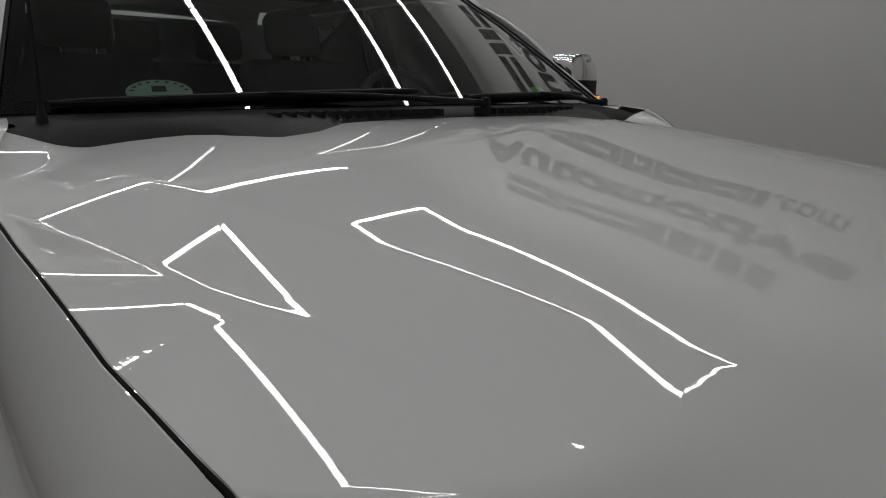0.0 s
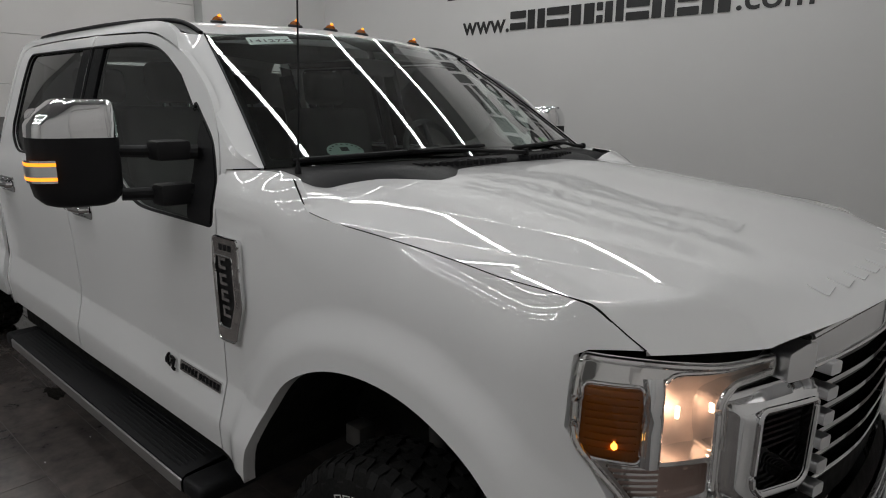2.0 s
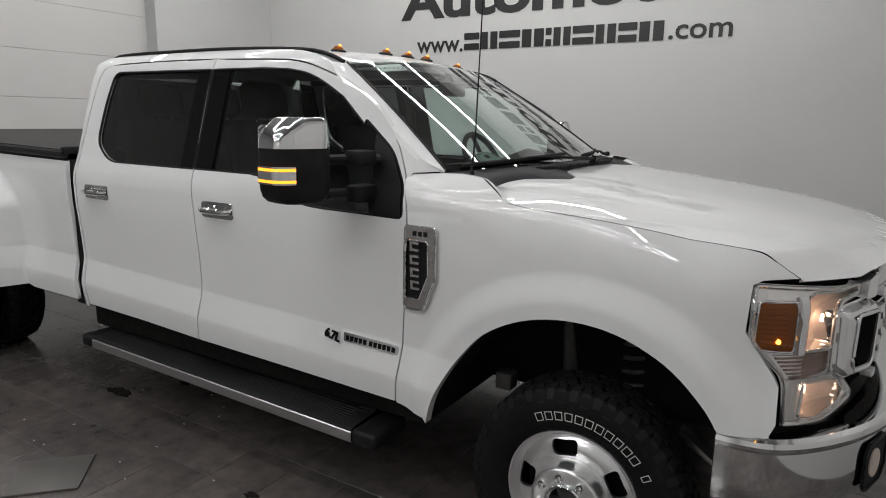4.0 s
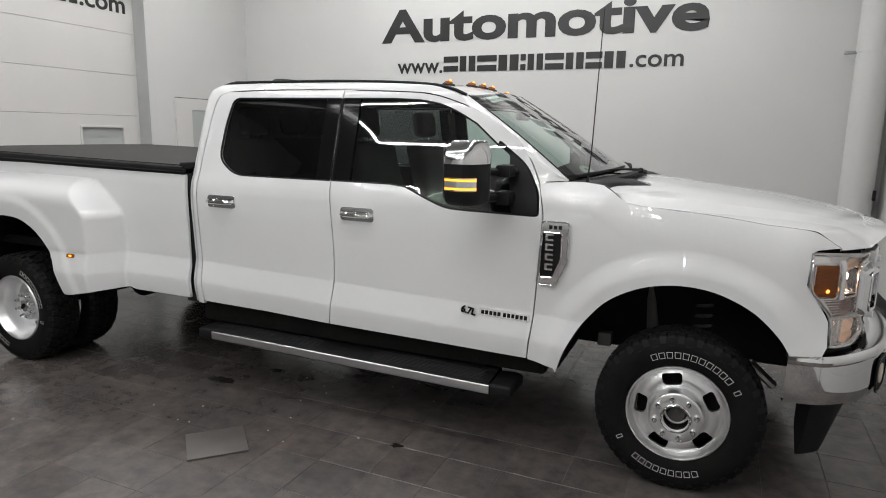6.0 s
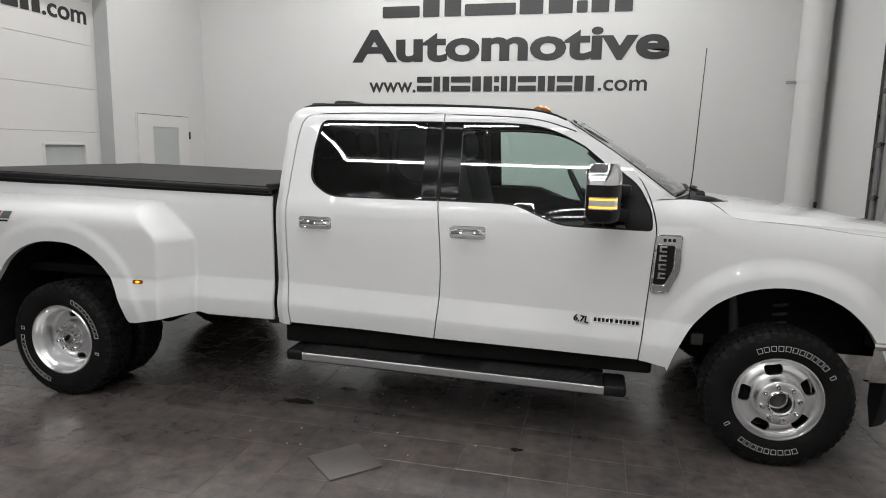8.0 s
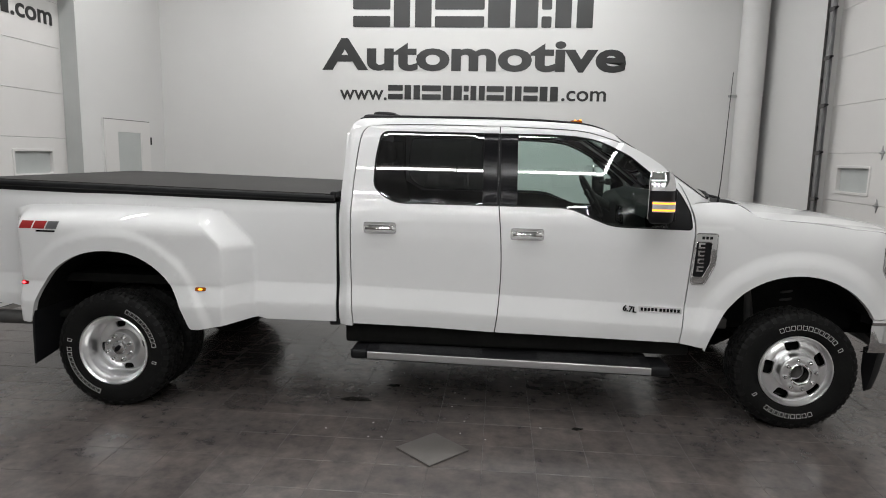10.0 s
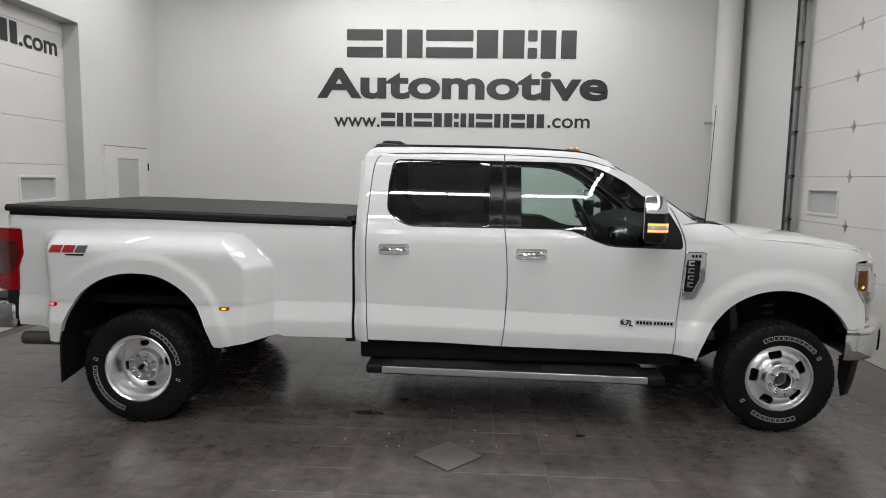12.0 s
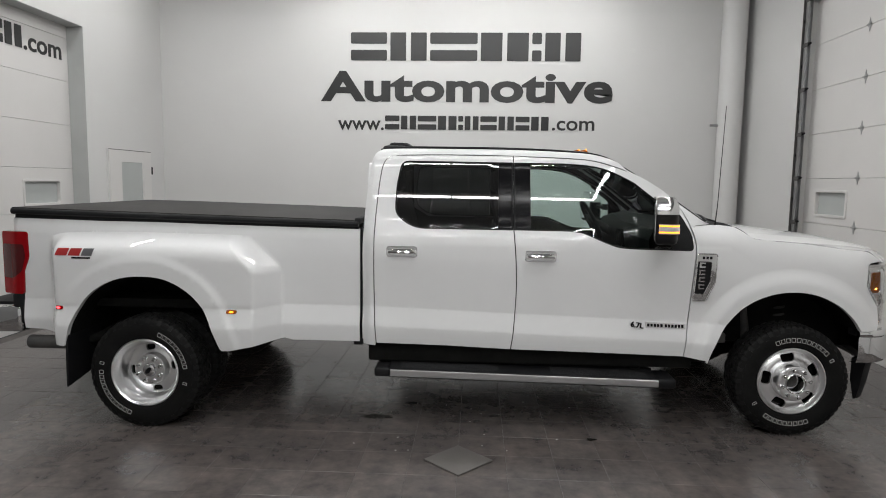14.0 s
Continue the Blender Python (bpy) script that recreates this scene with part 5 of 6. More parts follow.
# exhaust tip
bm = lathe([(0.044, -0.005), (0.048, 0.0), (0.048, 0.30), (0.040, 0.30), (0.040, 0.0)], 28, "x", (-5.42, -0.98, 0.535), True)
part("exhaust_tip", bm, STEEL, TRUCK, "steel exhaust tip")
part("exhaust_pipe", tube([(-5.13, -0.98, 0.535), (-4.95, -0.90, 0.56), (-4.9, -0.6, 0.62)], 0.035, 12), DARK, TRUCK)
# mud flaps
for s in (-1, 1):
    bm = plate([(0.80, 0.34), (1.21, 0.28), (1.215, 0.50), (1.20, 0.70), (0.80, 0.70)], 0.012, lambda u, v, w: Vector((-5.0 - 0.02 * (0.7 - v) + w - 0.01, s * u, v)), 0.002)
    part("mud_flap", bm, BLACK, TRUCK, "black rubber mud flap")

# ---- running boards ----
for s in (-1, 1):
    m = pose(0, 0, 0.0)
    L0, L1 = -2.90, -0.80
    zb = lambda x: 0.413 - 0.0165 * (x + 2.8)
    bm = bmesh.new()
    sec = [(0.82, 0.030), (0.862, 0.034), (0.876, 0.040), (0.890, 0.034), (0.900, 0.024), (1.045, 0.014), (1.058, 0.006), (1.062, -0.012), (1.058, -0.048), (1.045, -0.056), (0.91, -0.056), (0.82, -0.03)]
    rings = [[bm.verts.new((x, s * y, zb(x) + dz)) for y, dz in sec] for x in np.linspace(L0 + 0.11, L1 - 0.13, 12)]
    for a, b in zip(rings, rings[1:]):
        for k in range(len(sec)):
            bm.faces.new((a[k], a[(k + 1) % len(sec)], b[(k + 1) % len(sec)], b[k]))
    board = part("running_board", bm, BLACK, TRUCK, "black running board with a bright edge strip")
    bm = bmesh.new()
    rings = [[bm.verts.new((x, s * (1.0625 + dy), zb(x) + dz)) for dy, dz in ((0, 0.004), (0.005, 0.0), (0.006, -0.040), (0, -0.046))] for x in np.linspace(L0 + 0.115, L1 - 0.125, 8)]
    for a, b in zip(rings, rings[1:]):
        for k in range(4):
            bm.faces.new((a[k], a[(k + 1) % 4], b[(k + 1) % 4], b[k]))
    part("edge_strip", bm, BRUSHED, board, "brushed aluminium edge strip")
    for x0, x1 in ((L0, L0 + 0.112), (L1 - 0.132, L1)):
        z = zb((x0 + x1) / 2)
        part("end_cap", box((x0, s * 0.945 - 0.12, z - 0.054), (x1, s * 0.945 + 0.117, z + 0.014), 0.020, 3), BLACK, board, "black plastic end cap")
    # treads: two groups of fine ribs along the board
    for x0, x1 in ((-2.72, -2.02), (-1.66, -0.98)):
        bm = bmesh.new()
        for j in range(8):
            y = 0.912 + 0.017 * j
            rows = [[bm.verts.new((x, s * (y + dy), zb(x) + 0.0232 - 0.069 * (y - 0.90) + dz)) for dy, dz in ((0, 0), (0.002, 0.0028), (0.007, 0.0028), (0.009, 0))] for x in (x0 + 0.012 * (j % 2), (x0 + x1) / 2, x1 - 0.012 * (j % 2))]
            for a, b in zip(rows, rows[1:]):
                for k in range(3):
                    bm.faces.new((a[k], a[k + 1], b[k + 1], b[k]))
        bmesh.ops.recalc_face_normals(bm, faces=bm.faces)
        part("tread_pad", bm, BLACK, board, "black ribbed tread pad")["kind"] = "stuff"
    for x in (-2.6, -1.8, -1.05):
        part("board_bracket", box((x - 0.04, s * 0.80 - 0.10, zb(x) - 0.02), (x + 0.04, s * 0.80 + 0.10, zb(x) + 0.15), 0.01), DARK, board)

# ---- door handles ----
for rear, doors, hx, hz in ((True, R_DOORS, -2.716, 1.242), (False, F_DOORS, -1.752, 1.226)):
    for s, d in zip((-1, 1), doors):
        y = side_y(hx, hz)
        m = Matrix.Translation((hx, s * y, hz)) @ Matrix.Diagonal((1, -s, 1, 1)) @ pose(0, 0, 0)
        bez = rounded([(-0.108, -0.038), (0.108, -0.038), (0.108, 0.038), (-0.108, 0.038)], 0.022)
        h = part("door_handle", plate(bez, 0.006, lambda u, v, w: m @ Vector((u, -w + 0.001, v)), 0.003, [rounded([(-0.07, -0.028), (0.085, -0.028), (0.085, 0.026), (-0.07, 0.026)], 0.02)]), CHROME, d, "chrome door handle")
        part("handle_cup", plate(rounded([(-0.09, -0.032), (0.09, -0.032), (0.09, 0.032), (-0.09, 0.032)], 0.02), 0.002, lambda u, v, w: m @ Vector((u, -w - 0.0012, v))), CHROME, h)
        bm = bmesh.new()
        add_tube(bm, [m @ Vector((q, -r, 0.001)) for q, r in ((-0.092, 0.004), (-0.082, 0.024), (-0.06, 0.034), (0.0, 0.037), (0.06, 0.034), (0.082, 0.024), (0.092, 0.004))], [0.013, 0.015, 0.015, 0.015, 0.015, 0.015, 0.013], 10)
        part("grip", bm, CHROME, h, "chrome pull")
        part("lock", lathe([(0.0, -0.038), (0.008, -0.038), (0.010, -0.034), (0.010, -0.03)], 14, "y", (hx + 0.066, s * y if s < 0 else s * y + 0.068, hz)), BRUSHED, h)

# ---- tow mirrors ----
for s, d in zip((-1, 1), F_DOORS):
    mir = part("mirror_arm", tube([(-0.86, s * 0.955, 1.497), (-0.915, s * 1.06, 1.500), (-0.945, s * 1.16, 1.503)], [0.030, 0.026, 0.024], 12, True, 0.75), BLACK, d, "black telescoping mirror arm")
    bm = bmesh.new()
    add_box(bm, (-0.92, s * 1.035 - 0.055, 1.475), (-0.845, s * 1.035 + 0.055, 1.535), 0.012)
    part("arm_collar", bm, BLACK, d)
    part("mirror_arm", tube([(-0.86, s * 0.965, 1.372), (-0.915, s * 1.06, 1.372), (-0.945, s * 1.16, 1.375)], [0.030, 0.026, 0.024], 12, True, 0.8), BLACK, d, "black telescoping mirror arm")
    part("arm_collar", box((-0.92, s * 1.03 - 0.055, 1.338), (-0.845, s * 1.03 + 0.055, 1.405), 0.012), BLACK, d)
    M = Matrix.Translation((-0.985, s * 1.262, 1.50)) @ Matrix.Diagonal((1, -s, 1, 1)) @ pose(0, 0, 0, 0, 0, -14)

    def head_ring(z, k):
        """Plan of the mirror head at a height; k shrinks it."""
        o = rounded([(-0.070, -0.122 * k), (0.045, -0.107 * k), (0.072, -0.04), (0.072, 0.066), (0.045, 0.112 * k), (-0.070, 0.122 * k)], [0.02, 0.045, 0.06, 0.06, 0.045, 0.02], 4)
        return [M @ Vector((u, v, z)) for u, v in o]

    def head(levels, name, material, label):
        bm = bmesh.new()
        rings = []
        for z, k, sc, dx in levels:
            c = M @ Vector((dx, -2.2 * dx, z))
            rings.append([bm.verts.new(c + (p - (M @ Vector((0, 0, z)))) * sc) for p in head_ring(z, k)])
        n = len(rings[0])
        for a, b in zip(rings, rings[1:]):
            for i in range(n):
                bm.faces.new((a[i], a[(i + 1) % n], b[(i + 1) % n], b[i]))
        bm.faces.new(rings[0][::-1])
        bm.faces.new(rings[-1])
        bmesh.ops.recalc_face_normals(bm, faces=bm.faces)
        return part(name, bm, material, d, label, 50.0)

    shell = head([(-0.150, 0.86, 0.70, 0), (-0.143, 0.90, 0.88, 0), (-0.125, 0.97, 0.97, 0), (-0.09, 1, 1, 0), (0.0, 1, 1, 0), (0.05, 1, 1, 0)], "mirror_shell", BLACK, "black tow mirror shell")
    head([(0.045, 1, 1.012, 0.0), (0.080, 0.99, 1.005, 0.0), (0.110, 0.93, 0.97, -0.004), (0.134, 0.83, 0.92, -0.010), (0.147, 0.78, 0.86, -0.012), (0.152, 0.76, 0.78, -0.012)], "mirror_cap", CHROME, "chrome mirror cap")
    # glass on the rear face
    gl = rounded([(-0.112, -0.12), (0.112, -0.12), (0.112, 0.125), (-0.112, 0.125)], 0.025)
    part("mirror_glass", plate(gl, 0.004, lambda u, v, w: M @ Vector((-0.071 - w, u, v)), 0.001), CHROME, shell, "mirror glass")
    # side lamp: two lit bars in a clear housing round the outer corner
    for z0, z1, mt, nm in ((-0.031, -0.021, AMBERLIT, "signal_bar"), (-0.071, -0.061, AMBERLIT, "signal_bar"), (-0.061, -0.031, ALLOY, "signal_lens"), (-0.077, -0.071, CHROME, "signal_lens"), (-0.021, -0.015, CHROME, "signal_lens")):
        path = [(-0.05, 0.1275), (0.0, 0.1265), (0.030, 0.1225), (0.050, 0.112), (0.064, 0.097), (0.071, 0.082), (0.0745, 0.068), (0.0755, 0.055)]
        bm = bmesh.new()
        ring = [[bm.verts.new(M @ Vector((u * e, -v * e, z))) for z in (z0, z1)] for u, v in path for e in (1.015,)]
        for a, b in zip(ring, ring[1:]):
            bm.faces.new((a[0], a[1], b[1], b[0]))
        part(nm, bm, mt, shell, "lit amber signal" if mt is AMBERLIT else "clear signal lens")

# ---- roof marker lamps ----
for y in (-0.55, -0.19, 0.0, 0.19, 0.55):
    x = -1.40 + 0.012 * (0.55 - abs(y)) * 2
    z = roof_z(x, y)
    base = part("marker_lamp", plate([(x + 0.040 * math.cos(k), y + 0.026 * math.sin(k)) for k in np.linspace(0, 2 * math.pi, 25)[:-1]], 0.010, lambda u, v, w: Vector((u, v, roof_z(u, v) + w - 0.001)), 0.004), BLACK, TRUCK, "amber roof marker lamp")
    bm = bmesh.new()
    rings = [[bm.verts.new((x - 0.004 + 0.030 * k * math.cos(a), y + 0.019 * k * math.sin(a), z + h)) for a in np.linspace(0, 2 * math.pi, 17)[:-1]] for k, h in ((1, 0.006), (0.92, 0.014), (0.66, 0.021), (0.25, 0.025))]
    for a, b in zip(rings, rings[1:]):
        for i in range(16):
            bm.faces.new((a[i], a[(i + 1) % 16], b[(i + 1) % 16], b[i]))
    bm.faces.new(rings[-1])
    part("lens", bm, AMBER, base, "amber lens")
    bmb = bmesh.new()
    bmesh.ops.create_uvsphere(bmb, u_segments=10, v_segments=6, radius=0.0075, matrix=Matrix.Translation((x + 0.010, y, z + 0.024)))
    part("bulb", bmb, AMBERLIT, base, "lit amber bulb")

# ---- nose: headlamps, grille, bumper ----
NOSE = curve([(0.470, 0.978), (0.53, 0.962), (0.60, 0.925), (0.66, 0.868), (0.71, 0.795), (0.752, 0.69), (0.795, 0.56), (0.835, 0.40), (0.865, 0.22), (0.875, 0.0)], 6)
_d = np.concatenate([[0], np.cumsum([math.dist(a, b) for a, b in zip(NOSE, NOSE[1:])])])
NOSE_A = np.array(NOSE)


def nose(s, z, out, side):
    """A point s metres round the nose from the fender, at height z, out metres proud of the skin."""
    x, y = np.interp(s, _d, NOSE_A[:, 0]), np.interp(s, _d, NOSE_A[:, 1])
    e = 0.01
    s = min(max(s, e), float(_d[-1]) - e)
    dx = np.interp(s + e, _d, NOSE_A[:, 0]) - np.interp(s - e, _d, NOSE_A[:, 0])
    dy = np.interp(s + e, _d, NOSE_A[:, 1]) - np.interp(s - e, _d, NOSE_A[:, 1])
    n = math.hypot(dx, dy)
    nx, ny = -dy / n, dx / n
    # the top of the lamp rolls back under the hood
    out -= 0.036 * float(smooth01(1.13, 1.215, z)) * (1 - float(smooth01(0.12, 0.34, s)))
    return Vector((x + nx * out, side * (y + ny * out), z))


def nose_plate(name, outline, o0, o1, material, side, parent, label="", holes=(), step=0.02, bevel=0.0):
    def face(u, v):
        return nose(u, v, o1, side)
    bm = fill(outline, face, holes, step, side > 0, lambda u, v: nose(u, v, o0, side))
    return part(name, bm, material, parent, label, 40.0)


for s in (-1, 1):
    lamp_out = rounded([(0.018, 1.206), (0.016, 1.052), (0.030, 1.02), (0.118, 0.928), (0.128, 0.90), (0.140, 0.772), (0.30, 0.768), (0.50, 0.795), (0.50, 0.83), (0.40, 0.905), (0.325, 0.93), (0.322, 1.12), (0.345, 1.138), (0.455, 1.145), (0.455, 1.195), (0.12, 1.204)], [0.03, 0.02, 0.02, 0.02, 0.02, 0.01, 0.02, 0.02, 0.01, 0.02, 0.02, 0.02, 0.02, 0.01, 0.01, 0.02])
    hl = nose_plate("headlamp", lamp_out, -0.18, -0.165, GLOSSBLACK, s, TRUCK, "lit headlamp with chrome bezel and amber marker")
    amber = rounded([(0.046, 1.150), (0.042, 1.030), (0.062, 1.012), (0.155, 1.008), (0.155, 1.150)], 0.012)
    main = rounded([(0.195, 1.155), (0.195, 1.005), (0.315, 1.012), (0.318, 1.115), (0.35, 1.152), (0.45, 1.154), (0.45, 1.178), (0.22, 1.172)], 0.012)
    turn = rounded([(0.092, 0.998), (0.160, 0.918), (0.30, 0.935), (0.300, 0.998)], 0.008)
    low = rounded([(0.215, 0.908), (0.205, 0.800), (0.25, 0.790), (0.42, 0.812), (0.44, 0.84), (0.36, 0.893), (0.30, 0.915)], 0.012)
    nose_plate("bezel", grow(lamp_out, -0.004), -0.10, -0.012, CHROME, s, hl, "chrome lamp bezel", [amber, main, turn, low])
    # rounded chrome edges round the lamp and its windows
    for loop, r, o in ((grow(lamp_out, -0.012), 0.0075, -0.010), (grow(main, 0.004), 0.0045, -0.012), (grow(low, 0.004), 0.0045, -0.012), (grow(amber, 0.004), 0.004, -0.012)):
        loop = resample(loop, 0.012)
        part("bezel_edge", tube([nose(u, v, o, s) for u, v in loop + loop[:2]], r, 8), CHROME, hl, "rounded chrome edge")
    # black ring set in the gap round the lamp as its shade
    nose_plate("lamp_gap_shade", grow(lamp_out, 0.016), -0.07, -0.045, DARK, s, hl, "dark ring standing in for shade round the lamp", [grow(lamp_out, -0.003)])
    # amber marker with fine ribs
    nose_plate("marker_lens", grow(amber, 0.002), -0.03, -0.017, AMBER, s, hl, "amber marker lens")
    for k in range(9):
        z = 1.022 + 0.0145 * k
        nose_plate("marker_rib", [(0.050, z), (0.150, z), (0.150, z + 0.006), (0.050, z + 0.006)], -0.02, -0.0125, AMBER, s, hl)
    nose_plate("marker_bulb", [(0.108 + 0.006 * math.cos(k), 1.036 + 0.007 * math.sin(k)) for k in np.linspace(0, 2 * math.pi, 17)[:-1]], -0.018, -0.010, FILAMENT, s, hl, "lit amber bulb")
    for k in range(14):
        u = 0.052 + 0.0072 * k
        nose_plate("marker_tooth", [(u, 1.014), (u + 0.003, 1.014), (u + 0.003, 1.028), (u, 1.028)], -0.016, -0.011, AMBER, s, hl)
    # bowls: bright reflectors with the lit bulbs
    for nm, out, cu, cv, depth in (("reflector", main, 0.262, 1.075, 0.055), ("low_reflector", low, 0.30, 0.853, 0.05)):
        def bowl(u, v, cu=cu, cv=cv, depth=depth):
            q = math.hypot((u - cu) / 0.10, (v - cv) / 0.085)
            return nose(u, v, -0.035 - depth * max(0.0, 1 - q * q * 0.55), s)
        part(nm, fill(grow(out, 0.002), bowl, (), 0.012, s > 0), REFLECTOR, hl, "bright lamp reflector", 60.0)
        tall = 0.011
        b0 = nose(cu, cv, -0.070, s)
        part("bulb", tube([b0 - Vector((0, 0, tall)), b0 + Vector((0, 0, tall))], 0.0036, 10), BULB, hl, "lit warm bulb")
    nose_plate("turn_lens", grow(turn, 0.002), -0.035, -0.026, TURNLENS, s, hl, "clear pinkish turn lamp with ribs")
    for k in range(6):
        z = 0.928 + 0.012 * k
        x0 = max(0.10, 0.160 - (z - 0.918) * 0.85)
        nose_plate("turn_rib", [(x0, z), (0.20, z), (0.20, z + 0.005), (x0, z + 0.005)], -0.03, -0.018, CHROME, s, hl)
    part("pillar", tube([nose(0.177, z, -0.018, s) for z in np.linspace(1.000, 1.165, 8)], 0.021, 16), CHROME, hl, "rounded chrome divider")
    nose_plate("turn_box", rounded([(0.215, 0.945), (0.29, 0.950), (0.29, 0.990), (0.215, 0.990)], 0.006), -0.03, -0.016, LENS, s, hl, "clear lens of the turn lamp")
    nose_plate("divider", [(0.13, 0.916), (0.15, 0.905), (0.36, 0.905), (0.32, 0.928), (0.155, 0.922)], -0.02, -0.004, CHROME, s, hl)
    nose_plate("divider", [(0.19, 1.002), (0.31, 1.006), (0.31, 1.014), (0.19, 1.010)], -0.02, -0.006, CHROME, s, hl)
    # clear outer lens
    nose_plate("outer_lens", grow(lamp_out, -0.006), -0.02, 0.0, LENS, s, hl, "clear outer lens")
    # chrome clamp round the inner air slot
    clamp = rounded([(0.322, 1.121), (0.318, 0.925), (0.350, 0.884), (0.53, 0.868), (0.590, 0.882), (0.600, 0.91), (0.606, 1.117)], [0.022, 0.02, 0.02, 0.02, 0.02, 0.015, 0.008])
    slot = rounded([(0.386, 1.095), (0.383, 0.950), (0.405, 0.925), (0.530, 0.914), (0.550, 0.930), (0.557, 1.084)], 0.012)

    rim = [(a, b) for a, b in zip(clamp, clamp[1:] + clamp[:1])]

    def clamp_face(u, v):
        # rounded towards the outer edge like a polished casting
        d = 1.0
        for a, b in rim:
            lx, lz = b[0] - a[0], b[1] - a[1]
            t = min(max(((u - a[0]) * lx + (v - a[1]) * lz) / (lx * lx + lz * lz + 1e-12), 0.0), 1.0)
            d = min(d, math.hypot(u - a[0] - t * lx, v - a[1] - t * lz))
        return nose(u, v, 0.024 - 0.050 * max(0.0, 1 - d / 0.040) ** 2, s)
    cl = part("grille_clamp", fill(clamp, clamp_face, [slot], 0.008, s > 0, lambda u, v: nose(u, v, -0.05, s)), CHROME, TRUCK, "polished chrome grille clamp round an air slot", 50.0)
    for nm, loop, r, o, lb in (("slot_rim", grow(slot, 0.004), 0.0065, 0.024, "raised chrome rim of the slot"),):
        q = resample(loop, 0.012)
        part(nm, tube([nose(u, v, o, s) for u, v in q + q[:2]], r, 10), CHROME, cl, lb)
    nose_plate("slot_wall", slot, -0.085, 0.022, CHROME, s, cl, "chrome slot wall", [grow(slot, -0.004)])
    nose_plate("slot_back", grow(slot, -0.002), -0.092, -0.080, GLOSSBLACK, s, cl)
    for k in range(10):
        z = 0.934 + 0.0150 * k
        nose_plate("slot_rib", [(0.394, z), (0.546, z), (0.546, z + 0.006), (0.394, z + 0.006)], -0.082, -0.066, BLACK, s, cl)
    # grille: dark field, bright bar ends, thin bright edges
    g = nose_plate("grille", [(0.46, 1.200), (0.46, 1.14), (0.60, 1.13), (0.58, 0.90), (0.50, 0.875), (0.52, 0.79), (1.20, 0.78), (1.20, 1.25), (0.95, 1.235), (0.70, 1.215), (0.60, 1.205)], -0.09, -0.055, BLACK, s, TRUCK, "black and chrome barred grille")
    def top_z(u):
        # the bar follows the hood's front edge with a dark gap between
        return pick(float(np.interp(u, _d, NOSE_A[:, 1])), LIP) - 0.016
    run = list(np.linspace(0.545, 1.20, 28))
    nose_plate("grille_top", [(0.545, 1.140), (1.20, 1.166)] + [(u, top_z(u)) for u in run[::-1]], -0.05, 0.004, CHROME, s, g, "broad chrome top bar")
    part("top_bar_edge", tube([nose(u, top_z(u) - 0.005, 0.003, s) for u in run[:-1]], 0.008, 8), CHROME, g)
    part("top_bar_edge", tube([nose(u, 1.146 + 0.030 * (u - 0.545), 0.004, s) for u in run[:-1]], 0.006, 8), CHROME, g)
    nose_plate("top_bar_cap", rounded([(0.466, 1.192), (0.466, 1.134), (0.548, 1.130), (0.556, 1.142), (0.556, 1.202), (0.52, 1.204)], 0.012), -0.03, 0.012, ALLOY, s, g, "satin end cap of the top bar")
    for k in range(6):
        z = 0.845 + 0.0552 * k
        nose_plate("bar", rounded([(0.60, z), (1.20, z), (1.20, z + 0.024), (0.60, z + 0.024)], 0.004), -0.05, -0.012, GLOSSBLACK, s, g, "gloss black grille bar")
        nose_plate("bar_edge", rounded([(0.64, z + 0.015), (1.20, z + 0.015), (1.20, z + 0.026), (0.64, z + 0.026)], 0.002), -0.02, -0.004, CHROME, s, g, "bright bar edge")
        nose_plate("bar_end", rounded([(0.608, z - 0.001), (0.650, z - 0.001), (0.650, z + 0.026), (0.608, z + 0.026)], 0.007), -0.03, 0.020, ALLOY, s, g, "satin bar end")
    nose_plate("grille_base", [(0.50, 0.80), (0.56, 0.832), (1.20, 0.832), (1.20, 0.765), (0.50, 0.765)], -0.06, -0.02, DARK, s, g, "black lower grille")
    # filler between lamp and bumper
    nose_plate("bumper_filler", [(-0.0, 0.775), (1.20, 0.785), (1.20, 0.70), (-0.0, 0.70)], -0.12, -0.05, BLACK, s, TRUCK)
    # emblem on the hood's nose as plain bars
    for k in range(5):
        y = s * (0.10 + 0.085 * k)
        x0 = front_x(y) - 0.085
        bm = fill(rounded([(x0 - 0.022, y - 0.032), (x0 + 0.022, y - 0.032), (x0 + 0.022, y + 0.032), (x0 - 0.022, y + 0.032)], 0.008), lambda u, v: Vector((u, v, hood_z(u, v) + 0.0025)), (), 0.01, False, lambda u, v: Vector((u, v, hood_z(u, v) - 0.002)))
        part("hood_emblem_bar", bm, PAINT, TRUCK, "pressed white emblem bar")

# bumper
BP = curve([(0.436, 1.003), (0.50, 1.002), (0.58, 0.985), (0.66, 0.935), (0.74, 0.855), (0.81, 0.755), (0.865, 0.64), (0.91, 0.50), (0.945, 0.32), (0.96, 0.15), (0.965, 0.0)], 5)
BP = BP + [(x, -y) for x, y in BP[::-1][1:]]
SECT = [(-0.10, 0.738), (-0.05, 0.750), (-0.012, 0.752), (0.004, 0.744), (0.010, 0.730), (0.008, 0.718), (0.0, 0.708), (0.0, 0.60), (-0.006, 0.55), (-0.020, 0.526), (-0.05, 0.515), (-0.10, 0.512)]


